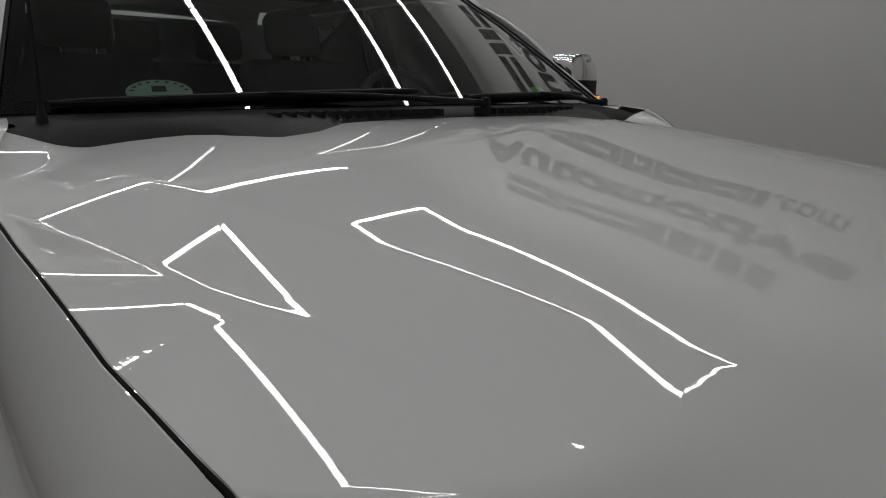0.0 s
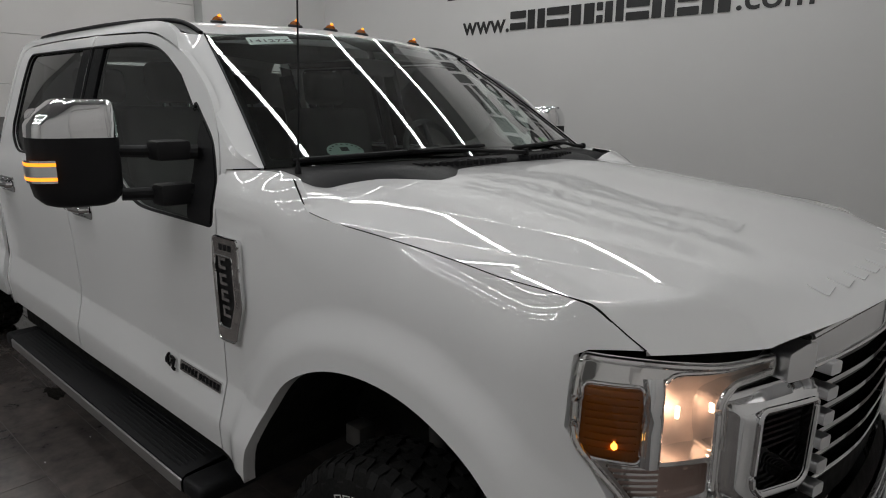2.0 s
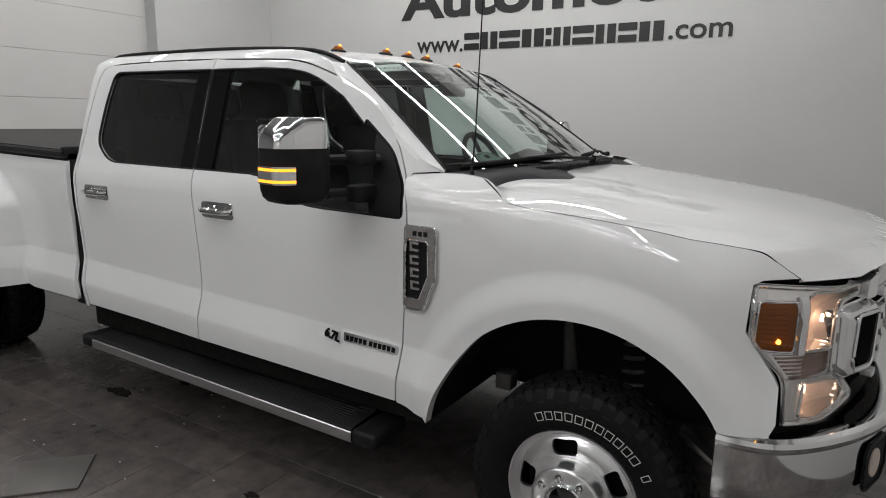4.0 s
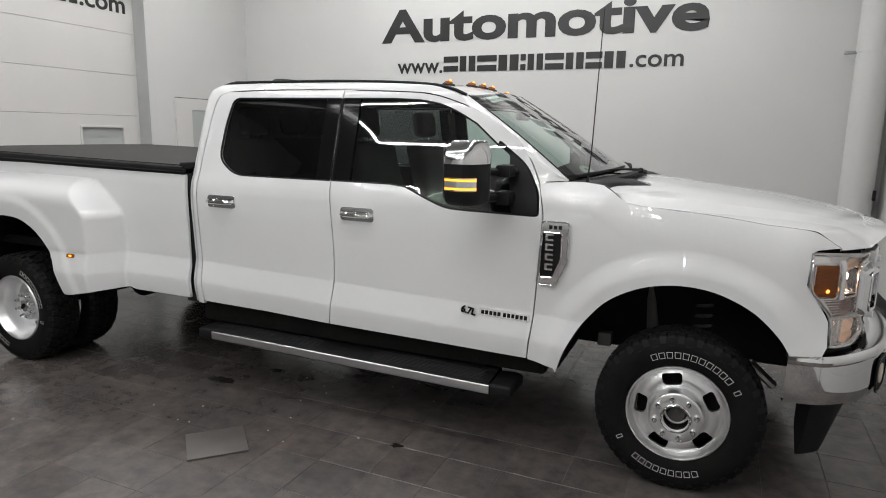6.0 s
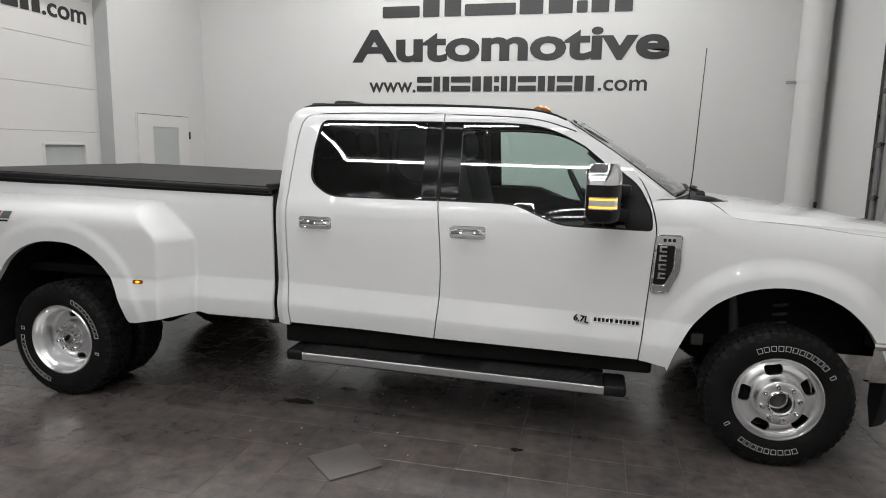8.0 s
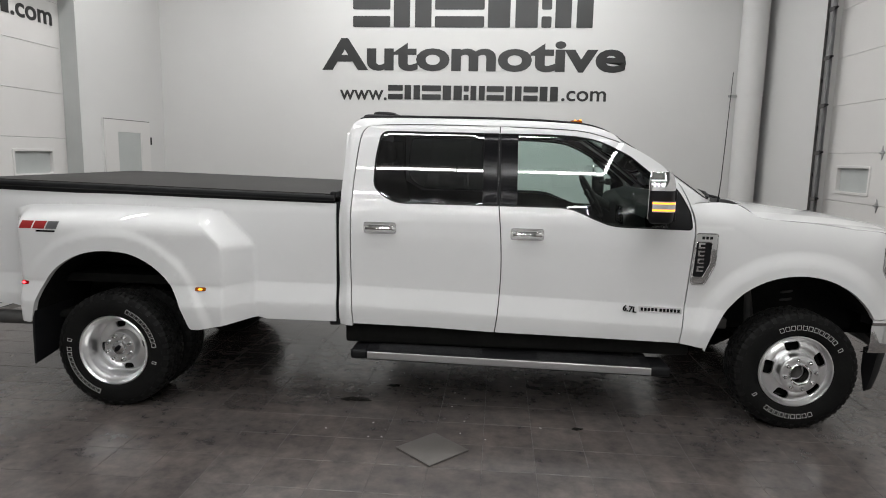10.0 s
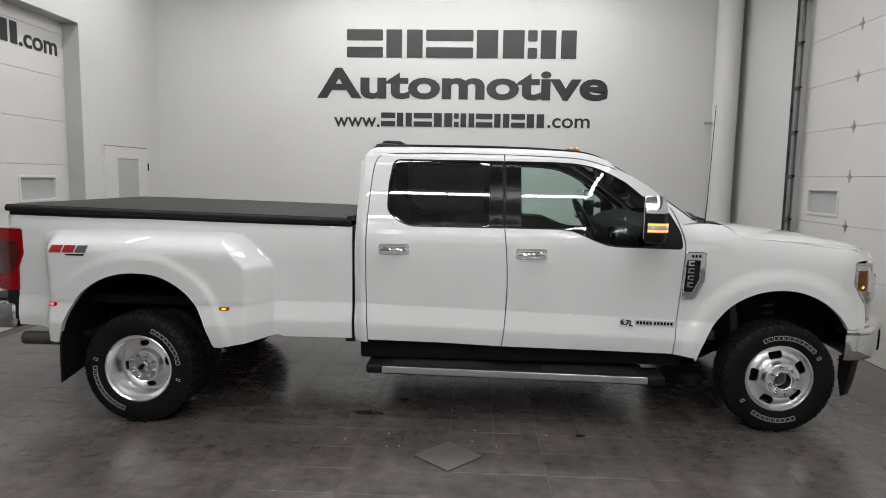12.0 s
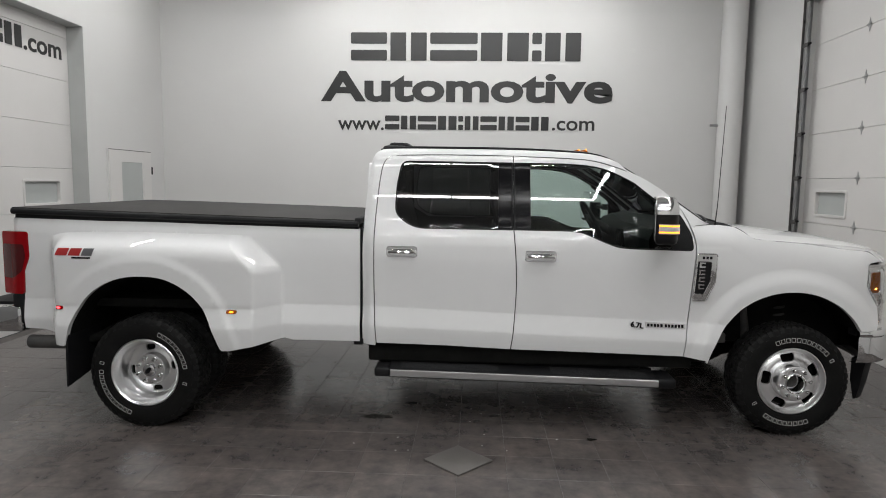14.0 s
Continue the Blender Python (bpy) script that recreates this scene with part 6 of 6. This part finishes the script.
def bumper_ring(i, sect):
    a, b = np.array(BP[max(i - 1, 0)]), np.array(BP[min(i + 1, len(BP) - 1)])
    t = (b - a) / np.linalg.norm(b - a)
    n = np.array([-t[1], t[0]])
    if n[0] * 1.0 + n[1] * BP[i][1] < 0:
        n = -n
    lift = 0.012 * float(smooth01(0.55, 0.85, BP[i][0]))
    return [(BP[i][0] + n[0] * o, BP[i][1] + n[1] * o, z + (lift if z > 0.7 else -lift * 0.5)) for o, z in sect]


bm = bmesh.new()
rings = [[bm.verts.new(p) for p in bumper_ring(i, SECT)] for i in range(len(BP))]
for a, b in zip(rings, rings[1:]):
    for k in range(len(SECT) - 1):
        bm.faces.new((a[k], a[k + 1], b[k + 1], b[k]))
bmesh.ops.recalc_face_normals(bm, faces=bm.faces)
bump = part("front_bumper", bm, CHROME, TRUCK, "chrome front bumper", 25.0)
bm = bmesh.new()
DAM = [(-0.03, 0.516), (-0.045, 0.46), (-0.06, 0.38), (-0.085, 0.30), (-0.10, 0.295), (-0.13, 0.40), (-0.13, 0.515)]
idx = [i for i in range(len(BP)) if BP[i][0] > 0.60]
rings = []
for i in idx:
    low = 1.35 - 0.95 * float(smooth01(0.74, 0.88, BP[i][0]))
    rings.append([bm.verts.new(p) for p in bumper_ring(i, [(o - 0.06, 0.516 + (z - 0.516) * low) for o, z in DAM])])
for a, b in zip(rings, rings[1:]):
    for k in range(len(DAM) - 1):
        bm.faces.new((a[k], a[k + 1], b[k + 1], b[k]))
bm.faces.new(rings[0])
bm.faces.new(rings[-1][::-1])
bmesh.ops.recalc_face_normals(bm, faces=bm.faces)
part("air_dam", bm, BLACK, TRUCK, "black plastic air dam")


def bump_at(y, side):
    i = min(range(len(BP)), key=lambda k: abs(BP[k][1] - side * y))
    a, b = np.array(BP[i - 1]), np.array(BP[i + 1])
    t = (b - a) / np.linalg.norm(b - a)
    n = np.array([-t[1], t[0]])
    if n[0] < 0:
        n = -n
    return np.array(BP[i]), t * (1 if t[1] * side < 0 else -1), n


for s in (-1, 1):
    p, t, n = bump_at(0.655, s)

    def fog(u, v, w):
        q = p + t * u + n * w
        return Vector((q[0], q[1], v))
    oct_ = rounded([(-0.070, 0.565), (-0.050, 0.545), (0.045, 0.560), (0.065, 0.60), (0.065, 0.685), (0.045, 0.700), (-0.065, 0.690), (-0.075, 0.66)], 0.01)
    part("fog_frame", plate(grow(oct_, 0.012), 0.008, lambda u, v, w: fog(u, v, w + 0.002), 0.003, [oct_]), GLOSSBLACK, bump, "black fog lamp surround")
    part("fog_pocket", plate(oct_, 0.003, lambda u, v, w: fog(u, v, w + 0.002), 0.0), BLACK, bump)
    part("fog_lamp", plate([(-0.012 + 0.034 * math.cos(k), 0.625 + 0.048 * math.sin(k)) for k in np.linspace(0, 2 * math.pi, 21)[:-1]], 0.006, lambda u, v, w: fog(u, v, w + 0.005), 0.002), REFLECTOR, bump, "round fog lamp")
    part("tow_hook", tube([(0.90, s * 0.40, 0.645), (1.03, s * 0.40, 0.640), (1.06, s * 0.385, 0.640), (1.06, s * 0.35, 0.640), (1.03, s * 0.335, 0.640), (0.92, s * 0.335, 0.645)], 0.014, 10), CHROME, bump, "chrome tow hook")

# ---- cowl, wipers, antenna ----
bm = bmesh.new()
rows = []
for k in range(41):
    u = -1 + 2 * k / 40
    a = screen(u, 0.0)
    y = a.y
    ay = abs(y)
    rx = pick(ay, [(0.0, -0.335), (0.15, -0.33), (0.32, -0.31), (0.44, -0.235), (0.51, -0.225), (0.62, -0.375), (0.74, -0.415), (0.85, -0.415), (0.92, -0.40)])
    rows.append([bm.verts.new(p) for p in ((a.x - 0.03, y, a.z + 0.004), (a.x + 0.02, y, a.z - 0.008), (a.x + 0.6 * (rx - a.x), y, a.z - 0.020), (rx, y, hood_z(rx, y) - 0.012), (rx + 0.01, y, hood_z(rx, y) - 0.03))])
for a, b in zip(rows, rows[1:]):
    for k in range(4):
        bm.faces.new((a[k], b[k], b[k + 1], a[k + 1]))
part("cowl_panel", bm, BLACK, TRUCK, "black plastic cowl panel")
bm = bmesh.new()
for side in (0.08, -0.45):
    for i in range(14):
        y = side + 0.38 * i / 13
        a = screen(y / 0.893, 0)
        add_box(bm, (a.x + 0.035, y - 0.004, a.z - 0.022), (a.x + 0.085, y + 0.004, a.z - 0.006))
part("cowl_grating", bm, BLACK, TRUCK, "black cowl vent grating")["kind"] = "stuff"


def wiper(y0, y1, pivot_y):
    """A blade lying low across the glass and the arm that holds it."""
    n = 14
    pts = []
    for i in range(n + 1):
        y = y0 + (y1 - y0) * i / n
        p = screen(y / 0.88, 0.022 + 0.030 * i / n)
        pts.append(p + Vector((0.005, 0, 0.007)))
    bl = part("wiper", tube(pts, [0.004] + [0.0065] * (n - 1) + [0.004], 8, True, 1.3), BLACK, TRUCK, "black windscreen wiper")
    q = screen(pivot_y / 0.89, 0) + Vector((0.05, 0, 0.004))
    mid = pts[n // 2]
    part("wiper_arm", tube([q, q + Vector((0.0, (mid.y - q.y) * 0.25, 0.008)), q.lerp(mid, 0.6) + Vector((0.006, 0, 0.008)), mid + Vector((0.003, 0, 0.006))], [0.009, 0.008, 0.006, 0.004], 8), BLACK, bl)
    part("wiper_cap", lathe([(0.0, 0.016), (0.010, 0.014), (0.013, 0.006), (0.013, -0.01)], 16, "z", q), BLACK, bl)


wiper(-0.80, -0.05, 0.10)
wiper(0.10, 0.76, 0.80)
part("antenna_mast", tube([(-0.515, -0.832, 1.47), (-0.505, -0.830, 1.60), (-0.483, -0.827, 2.28)], [0.0040, 0.0030, 0.0022], 8), BLACK, TRUCK, "thin black whip antenna")
part("antenna_base", lathe([(0.0, 0.026), (0.004, 0.024), (0.007, 0.008), (0.010, 0.0), (0.010, -0.02)], 16, "z", (-0.515, -0.832, 1.458)), BLACK, TRUCK)
# dark strips laid in the hood seams to draw their shade
for s in (-1, 1):
    part("seam_shade", tube([(x, s * (seam_y(x) + 0.0028), seam_z(x) - 0.0022) for x in np.linspace(-0.415, 0.600, 220)], 0.0026, 6), DARK, TRUCK, "dark strip standing in for the shaded hood seam")

# ---- tail ----
for s in (-1, 1):
    tl = rounded([(-5.62, 1.335), (-5.392, 1.335), (-5.388, 1.155), (-5.432, 1.05), (-5.440, 0.885), (-5.62, 0.885)], 0.02)
    def tail(u, v):
        k = max(0.0, -5.40 - u)
        return 1.003 - 1.2 * k * k
    ob = part("tail_lamp", fill(tl, lambda u, v: Vector((u, s * tail(u, v), v)), (), 0.02, s > 0, lambda u, v: Vector((u, s * (tail(u, v) - 0.05), v))), RED, TRUCK, "red tail lamp")
    part("dark_lens", fill(rounded([(-5.61, 1.245), (-5.425, 1.245), (-5.412, 1.16), (-5.445, 1.05), (-5.52, 1.0), (-5.61, 1.0)], 0.02), lambda u, v: Vector((u, s * (tail(u, v) + 0.004), v)), (), 0.03, s > 0), REDDARK, ob, "dark red lens")
    part("tail_filler", box((-5.54, s * 0.94 - 0.05, 0.66), (-5.44, s * 0.94 + 0.05, 0.89), 0.02), BLACK, TRUCK)
    # flare side markers
    for x, mt, lb in ((-5.06, REDLIT, "lit red side marker"), (-3.858, AMBERLIT, "lit amber side marker")):
        z = 0.835 if x < -5 else 0.828
        y = bed_y(x, z)
        mk = part("side_marker", fill(rounded([(x - 0.035, z - 0.012), (x + 0.035, z - 0.012), (x + 0.035, z + 0.012), (x - 0.035, z + 0.012)], 0.010), lambda u, v: Vector((u, s * (bed_y(u, v) + 0.005), v)), (), 0.015, s > 0, lambda u, v: Vector((u, s * (bed_y(u, v) - 0.004), v))), AMBER if mt is AMBERLIT else RED, TRUCK, lb)
        part("glow", fill([(x + 0.016 * math.cos(k), z + 0.007 * math.sin(k)) for k in np.linspace(0, 2 * math.pi, 13)[:-1]], lambda u, v: Vector((u, s * (bed_y(u, v) + 0.0075), v)), (), 0.02, s > 0), mt, mk)
bm = bmesh.new()
add_box(bm, (-5.83, -1.0, 0.60), (-5.465, 1.0, 0.80), 0.035, 3)
part("rear_bumper", bm, CHROME, TRUCK, "chrome rear bumper")
part("bumper_step", box((-5.81, -0.95, 0.796), (-5.50, 0.95, 0.82), 0.008), BLACK, TRUCK)

# ---- badges ----
for s in (-1, 1):
    def on_side(u, v, w):
        return Vector((u, s * (fender_y(u, v) + w), v))

    vent = [(-0.690, 1.266), (-0.556, 1.266), (-0.560, 1.070), (-0.615, 0.944), (-0.704, 0.942)]
    slot = [(-0.688, 1.212), (-0.590, 1.212), (-0.592, 1.075), (-0.632, 0.985), (-0.698, 0.985)]
    # built in short strips so that it follows the fender
    v = part("fender_vent", fill(rounded(vent, 0.016), lambda u, q: on_side(u, q, 0.016), [rounded(slot, 0.012)], 0.03, s > 0, lambda u, q: on_side(u, q, -0.004)), CHROME, TRUCK, "chrome fender vent with a dark centre")
    for loop, w in ((rounded(vent, 0.016), 0.016), (rounded(slot, 0.012), 0.015)):
        loop = resample(loop, 0.012)
        part("vent_edge", tube([on_side(u, q, w - 0.002) for u, q in loop + loop[:2]], 0.0045, 8), CHROME, v, "rounded chrome edge")
    part("vent_centre", fill(rounded(slot, 0.012), lambda u, q: on_side(u, q, 0.004), (), 0.03, s > 0), BLACK, v, "dark mesh centre")
    for k in range(4):
        z = 1.170 - 0.050 * k
        for a, b, c, d in ((-0.672, -0.632, 0.0, 0.010), (-0.672, -0.632, 0.026, 0.036), (-0.672, -0.660, 0.0, 0.036)):
            part("badge_bar", fill([(a, z + c), (b, z + c), (b, z + d), (a, z + d)], lambda u, q: on_side(u, q, 0.012), (), 0.05, s > 0, lambda u, q: on_side(u, q, 0.003)), CHROME, v)
    for k in range(3):
        a = -0.655 + 0.024 * k
        part("badge_bar", fill([(a, 1.230), (a + 0.016, 1.230), (a + 0.016, 1.248), (a, 1.248)], lambda u, q: on_side(u, q, 0.0175), (), 0.05, s > 0, lambda u, q: on_side(u, q, 0.015)), BLACK, v)
    # door badge
    def on_door(u, q, w):
        return Vector((u, s * (side_y(u, q) + w), q))
    d = F_DOORS[0 if s < 0 else 1]
    pl = part("door_badge", fill(rounded([(-1.012, 0.744), (-0.742, 0.738), (-0.742, 0.772), (-1.016, 0.780)], 0.006), lambda u, q: on_door(u, q, 0.006), (), 0.05, s > 0, lambda u, q: on_door(u, q, -0.002)), CHROME, d, "chrome and black engine badge")
    for k in range(11):
        a = -1.002 + 0.0225 * k + (0.008 if k > 4 else 0)
        zc = 0.760 - 0.024 * (a + 1.0)
        part("badge_bar", fill([(a, zc - 0.010), (a + 0.016, zc - 0.010), (a + 0.016, zc + 0.010), (a, zc + 0.010)], lambda u, q: on_door(u, q, 0.0075), (), 0.05, s > 0, lambda u, q: on_door(u, q, 0.005)), GLOSSBLACK, pl)
    if s < 0:
        low, along = on_door(-1.118, 0.748, 0.006), on_door(-1.030, 0.744, 0.006)
        ax = (along - low).normalized()
        up = (on_door(-1.118, 0.785, 0.006) - low).normalized()
        mm = Matrix((ax, up, ax.cross(up))).transposed().to_4x4()
        mm.translation = low
        text_mesh("badge_lettering", "6.7L", GLOSSBLACK, mm @ Matrix(((1, 0.25, 0, 0), (0, 1, 0, 0), (0, 0, 1, 0), (0, 0, 0, 1))), 0.050, 0.088, 0.003, 0.0018, d)
    # bed decal as plain blocks
    def on_bed(u, q, w):
        return Vector((u, s * (bed_y(u, q) + w), q))
    for a, b, mt, nm in ((-5.068, -4.985, BADGERED, "decal_block"), (-4.975, -4.895, BADGERED, "decal_block"), (-4.885, -4.810, BADGEGREY, "decal_block")):
        for c, dd, e in ((1.196, 1.245, 0.012),):
            part(nm, fill([(a, c), (b, c), (b + e, dd), (a + e, dd)], lambda u, q: on_bed(u, q, 0.004), (), 0.012, s > 0), mt, TRUCK, "red decal block" if mt is BADGERED else "grey decal block")
    part("decal_bar", fill([(-4.95, 1.176), (-4.82, 1.176), (-4.82, 1.187), (-4.95, 1.187)], lambda u, q: on_bed(u, q, 0.004), (), 0.012, s > 0), GLOSSBLACK, TRUCK, "black decal bar")

# ---- cabin ----
def seat(x, y, w, name, rests):
    st = part(name, box((x - 0.28, y - w / 2, 0.92), (x + 0.26, y + w / 2, 1.08), 0.05, 3), SEATS, TRUCK, "grey cloth seat")
    m = Matrix.Translation((x - 0.24, y, 1.06)) @ pose(0, 0, 0, 0, -14, 0)
    bm = box((-0.07, -w / 2 + 0.01, -0.05), (0.07, w / 2 - 0.01, 0.58), 0.055, 3, m)
    part("backrest", bm, SEATS, st)
    for ry in rests:
        m2 = Matrix.Translation((x - 0.385, y + ry, 1.665)) @ pose(0, 0, 0, 0, -8, 0)
        hr = part("headrest", box((-0.05, -0.135, -0.02), (0.05, 0.135, 0.17), 0.045, 3, m2), SEATS, st)
        bm = bmesh.new()
        for k in (-0.06, 0.06):
            add_tube(bm, [(x - 0.385, y + ry + k, 1.58), (x - 0.385, y + ry + k, 1.68)], 0.007, 8)
        part("headrest_post", bm, CHROME, hr)
    return st


seat(-1.62, -0.45, 0.56, "passenger_seat", (0,))
seat(-1.62, 0.45, 0.56, "driver_seat", (0,))
seat(-2.50, 0.0, 1.50, "rear_bench", (-0.45, 0.0, 0.45))
part("console", box((-1.75, -0.14, 0.75), (-0.95, 0.14, 1.12), 0.04), CABIN, TRUCK)
# dashboard
bm = bmesh.new()
sec = [(-0.52, 1.445), (-0.70, 1.462), (-0.86, 1.455), (-0.95, 1.42), (-0.985, 1.34), (-0.96, 1.18), (-0.90, 1.0), (-0.70, 0.9)]
rg = []
for k in range(13):
    y = -0.90 + 1.8 * k / 12
    hump = 0.045 * math.exp(-((y - 0.45) / 0.2) ** 2)
    rg.append([bm.verts.new((x, y * (0.97 if x < -0.8 else 0.94), z + (hump if -0.97 < x < -0.75 else 0))) for x, z in sec])
for a, b in zip(rg, rg[1:]):
    for k in range(len(sec) - 1):
        bm.faces.new((a[k], b[k], b[k + 1], a[k + 1]))
part("dashboard", bm, CABIN, TRUCK, "dark dashboard")
part("centre_screen", box((-0.985, -0.13, 1.22), (-0.965, 0.13, 1.36), 0.008), GLOSSBLACK, TRUCK)
# steering wheel
c = Vector((-1.14, 0.45, 1.40))
mt = Matrix.Translation(c) @ pose(0, 0, 0, 0, 62, 0)
ring = [mt @ Vector((0.19 * math.cos(k), 0.19 * math.sin(k), 0)) for k in np.linspace(0, 2 * math.pi, 33)]
sw = part("steering_wheel", tube(ring, 0.016, 10, False), CABIN, TRUCK, "dark steering wheel")
bm = bmesh.new()
bmesh.ops.create_cone(bm, cap_ends=True, segments=20, radius1=0.075, radius2=0.06, depth=0.04, matrix=mt)
for k in (0.0, math.pi, -math.pi / 2):
    add_tube(bm, [mt @ Vector((0.05 * math.sin(k + 1.57), 0.05 * math.cos(k + 1.57), 0)), mt @ Vector((0.185 * math.sin(k + 1.57), 0.185 * math.cos(k + 1.57), 0))], 0.014, 8)
part("spoke", bm, CABIN, sw)
part("column", tube([c, c + Vector((0.30, 0, -0.16))], 0.04, 12), CABIN, sw)
# inner mirror, grab handle, door tops
part("inner_mirror", box((-1.12, -0.12, 1.77), (-1.09, 0.12, 1.84), 0.012), CABIN, TRUCK, "dark rear-view mirror")
part("mirror_stalk", tube([(-1.105, 0, 1.84), (-1.14, 0, 1.90)], 0.012, 8), CABIN, TRUCK)
for s in (-1, 1):
    part("grab_handle", tube([(-0.86, s * 0.84, 1.52), (-0.92, s * 0.80, 1.58), (-1.02, s * 0.785, 1.66), (-1.08, s * 0.80, 1.71)], 0.016, 8), CABIN, TRUCK)
    part("sun_visor", box((-1.36, s * 0.40 - 0.20, 1.865), (-1.22, s * 0.40 + 0.20, 1.885), 0.008, 2, None), HEADLINER, TRUCK)
    part("centre_post", tube([(-1.94, s * 0.91, 1.38), (-1.94, s * 0.80, 1.84)], 0.03, 8), CABIN, TRUCK)
    part("rear_post", tube([(-2.86, s * 0.86, 1.38), (-2.86, s * 0.78, 1.84)], 0.05, 8), CABIN, TRUCK)
part("bench_back", box((-2.93, -0.86, 0.9), (-2.85, 0.86, 1.46), 0.02), CABIN, TRUCK)
# handwritten stock number on the paper sticker
p0, p1 = screen(-0.785, 0.905), screen(-0.57, 0.914)
ux = (p1 - p0).normalized()
uz = (screen(-0.785, 0.96) - p0).normalized()
un = ux.cross(uz).normalized()
mm = Matrix((ux, uz, un)).transposed().to_4x4()
mm.translation = p0 + un * 0.004
text_mesh("handwriting", "14127Z", INK, mm, 0.030, (p1 - p0).length, 0.0003, 0.0, TRUCK)

# ---- floor: porcelain tiles with open joints, the nearest ones laid singly ----
FX0, FX1 = X0 - 0.2, X1 + 0.3
floor = tagged(part("floor", box((FX0, Y0, -0.12), (FX1, Y1, -0.0022)), GROUT), "dark slate grey porcelain tile floor with fine joints", "floor", kind="structure")
TW, TH, TJ = 0.300, 0.307, 0.003
PX, PY = -2.86, 0.475


def tile_mesh():
    bm = bmesh.new()
    h = TW / 2 - TJ / 2
    k = TH / 2 - TJ / 2
    add = []
    b = 0.0010
    lo = [bm.verts.new(p) for p in ((-h, -k, -0.009), (h, -k, -0.009), (h, k, -0.009), (-h, k, -0.009))]
    md = [bm.verts.new(p) for p in ((-h, -k, -b), (h, -k, -b), (h, k, -b), (-h, k, -b))]
    tp = [bm.verts.new(p) for p in ((-h + b, -k + b, 0), (h - b, -k + b, 0), (h - b, k - b, 0), (-h + b, k - b, 0))]
    for i in range(4):
        j = (i + 1) % 4
        bm.faces.new((lo[i], lo[j], md[j], md[i]))
        bm.faces.new((md[i], md[j], tp[j], tp[i]))
    bm.faces.new(tp)
    return bm


rnd = random.Random(11)
first = part("tile", tile_mesh(), TILE, floor)
tile_me = first.data
bpy.data.objects.remove(first)
near, rest = [], []
for i in range(int((FX0 - PX) / TW) - 1, int((FX1 - PX) / TW) + 2):
    for j in range(int((Y0 - PY) / TH) - 1, int((Y1 - PY) / TH) + 2):
        x, y = PX + (i + 0.5) * TW, PY + (j + 0.5) * TH
        if FX0 + 0.05 < x < FX1 - 0.05 and Y0 + 0.02 < y < Y1 - 0.14:
            (near if -4.6 < x < 0.2 and -0.7 < y < 1.0 else rest).append((x, y))
near.sort(key=lambda p: math.hypot((p[0] + 2.2) / 2.4, (p[1] - 0.2) / 1.0))
rest += near[290:]
for x, y in near[:290]:
    ob = new("tile", tile_me)
    ob.parent = floor
    ob.matrix_basis = pose(x, y, rnd.uniform(-0.0006, 0.0006), rnd.uniform(-0.12, 0.12), rnd.uniform(-0.12, 0.12), 0)
vs, fs = [], []
base_v = [tuple(v.co) for v in tile_me.vertices]
base_f = [tuple(p.vertices) for p in tile_me.polygons]
for x, y in rest:
    k = len(vs)
    dz, ax, ay = rnd.uniform(-0.0006, 0.0006), rnd.uniform(-0.002, 0.002), rnd.uniform(-0.002, 0.002)
    vs += [(x + a, y + b, c + dz + ax * a + ay * b) for a, b, c in base_v]
    fs += [tuple(k + q for q in f) for f in base_f]
me = bpy.data.meshes.new("tiles")
me.from_pydata(vs, [], fs)
me.materials.append(TILE)
ob = new("tiles", me)
ob.parent = floor
ob["kind"] = "stuff"

# ---- loose things on the floor ----
c = Vector((-2.257, 0.686, 0))
lt = thing("loose_tile", pose(c.x, c.y, 0.0, 0, 0, 47), "loose square grey floor tile lying askew", "tile")
LOOSE = worn("loose_tile_face", (0.10, 0.092, 0.086), (0.12, 0.110, 0.102), 0.4, 0.5, 8.0, 90.0, 0.1, 0.001)
part("body", box((-0.153, -0.152, 0.002), (0.153, 0.152, 0.011), 0.0015), LOOSE, lt)

WET = mat_base("oily_stain", (0.022, 0.020, 0.018), 0.16)
PAPER = mat_base("pale_scrap", (0.42, 0.40, 0.38), 0.7)


def blot(name, x, y, rx, ry, seed, material, label, cat, n=26):
    r = random.Random(seed)
    pts = [(rx * math.cos(k) * (0.55 + 0.6 * r.random()), ry * math.sin(k) * (0.55 + 0.6 * r.random())) for k in np.linspace(0, 2 * math.pi, n + 1)[:-1]]
    t = thing(name, pose(x, y, 0.0012), label, cat)
    part("film", plate(curve(pts, 2, True), 0.0012, lambda u, v, w: Vector((u, v, w)), 0.0), material, t)
    return t


# the last entry is a small dark object drawn as a flat blot
BLOTS = [(-2.865, 1.395, 0.12, 0.05, 3), (-1.363, 1.091, 0.040, 0.026, 5), (-2.645, 1.70, 0.075, 0.03, 8)]
for x, y, a, b, sd in BLOTS:
    blot("floor_blot", x, y, a, b, sd, WET, "dark oily-looking blot on the grey tiles", "stain")
r = random.Random(21)
for i in range(22):
    x, y = r.uniform(-3.0, -1.2), r.uniform(0.75, 2.3)
    t = thing("floor_crumb", pose(x, y, 0.001, 0, 0, r.uniform(0, 180)), "small pale crumb of dirt on the tiles", "debris", "crumbs on the floor")
    part("body", box((-0.004, -0.003, 0), (0.004 + 0.006 * r.random(), 0.003, 0.003), 0.001, 1), PAPER, t)
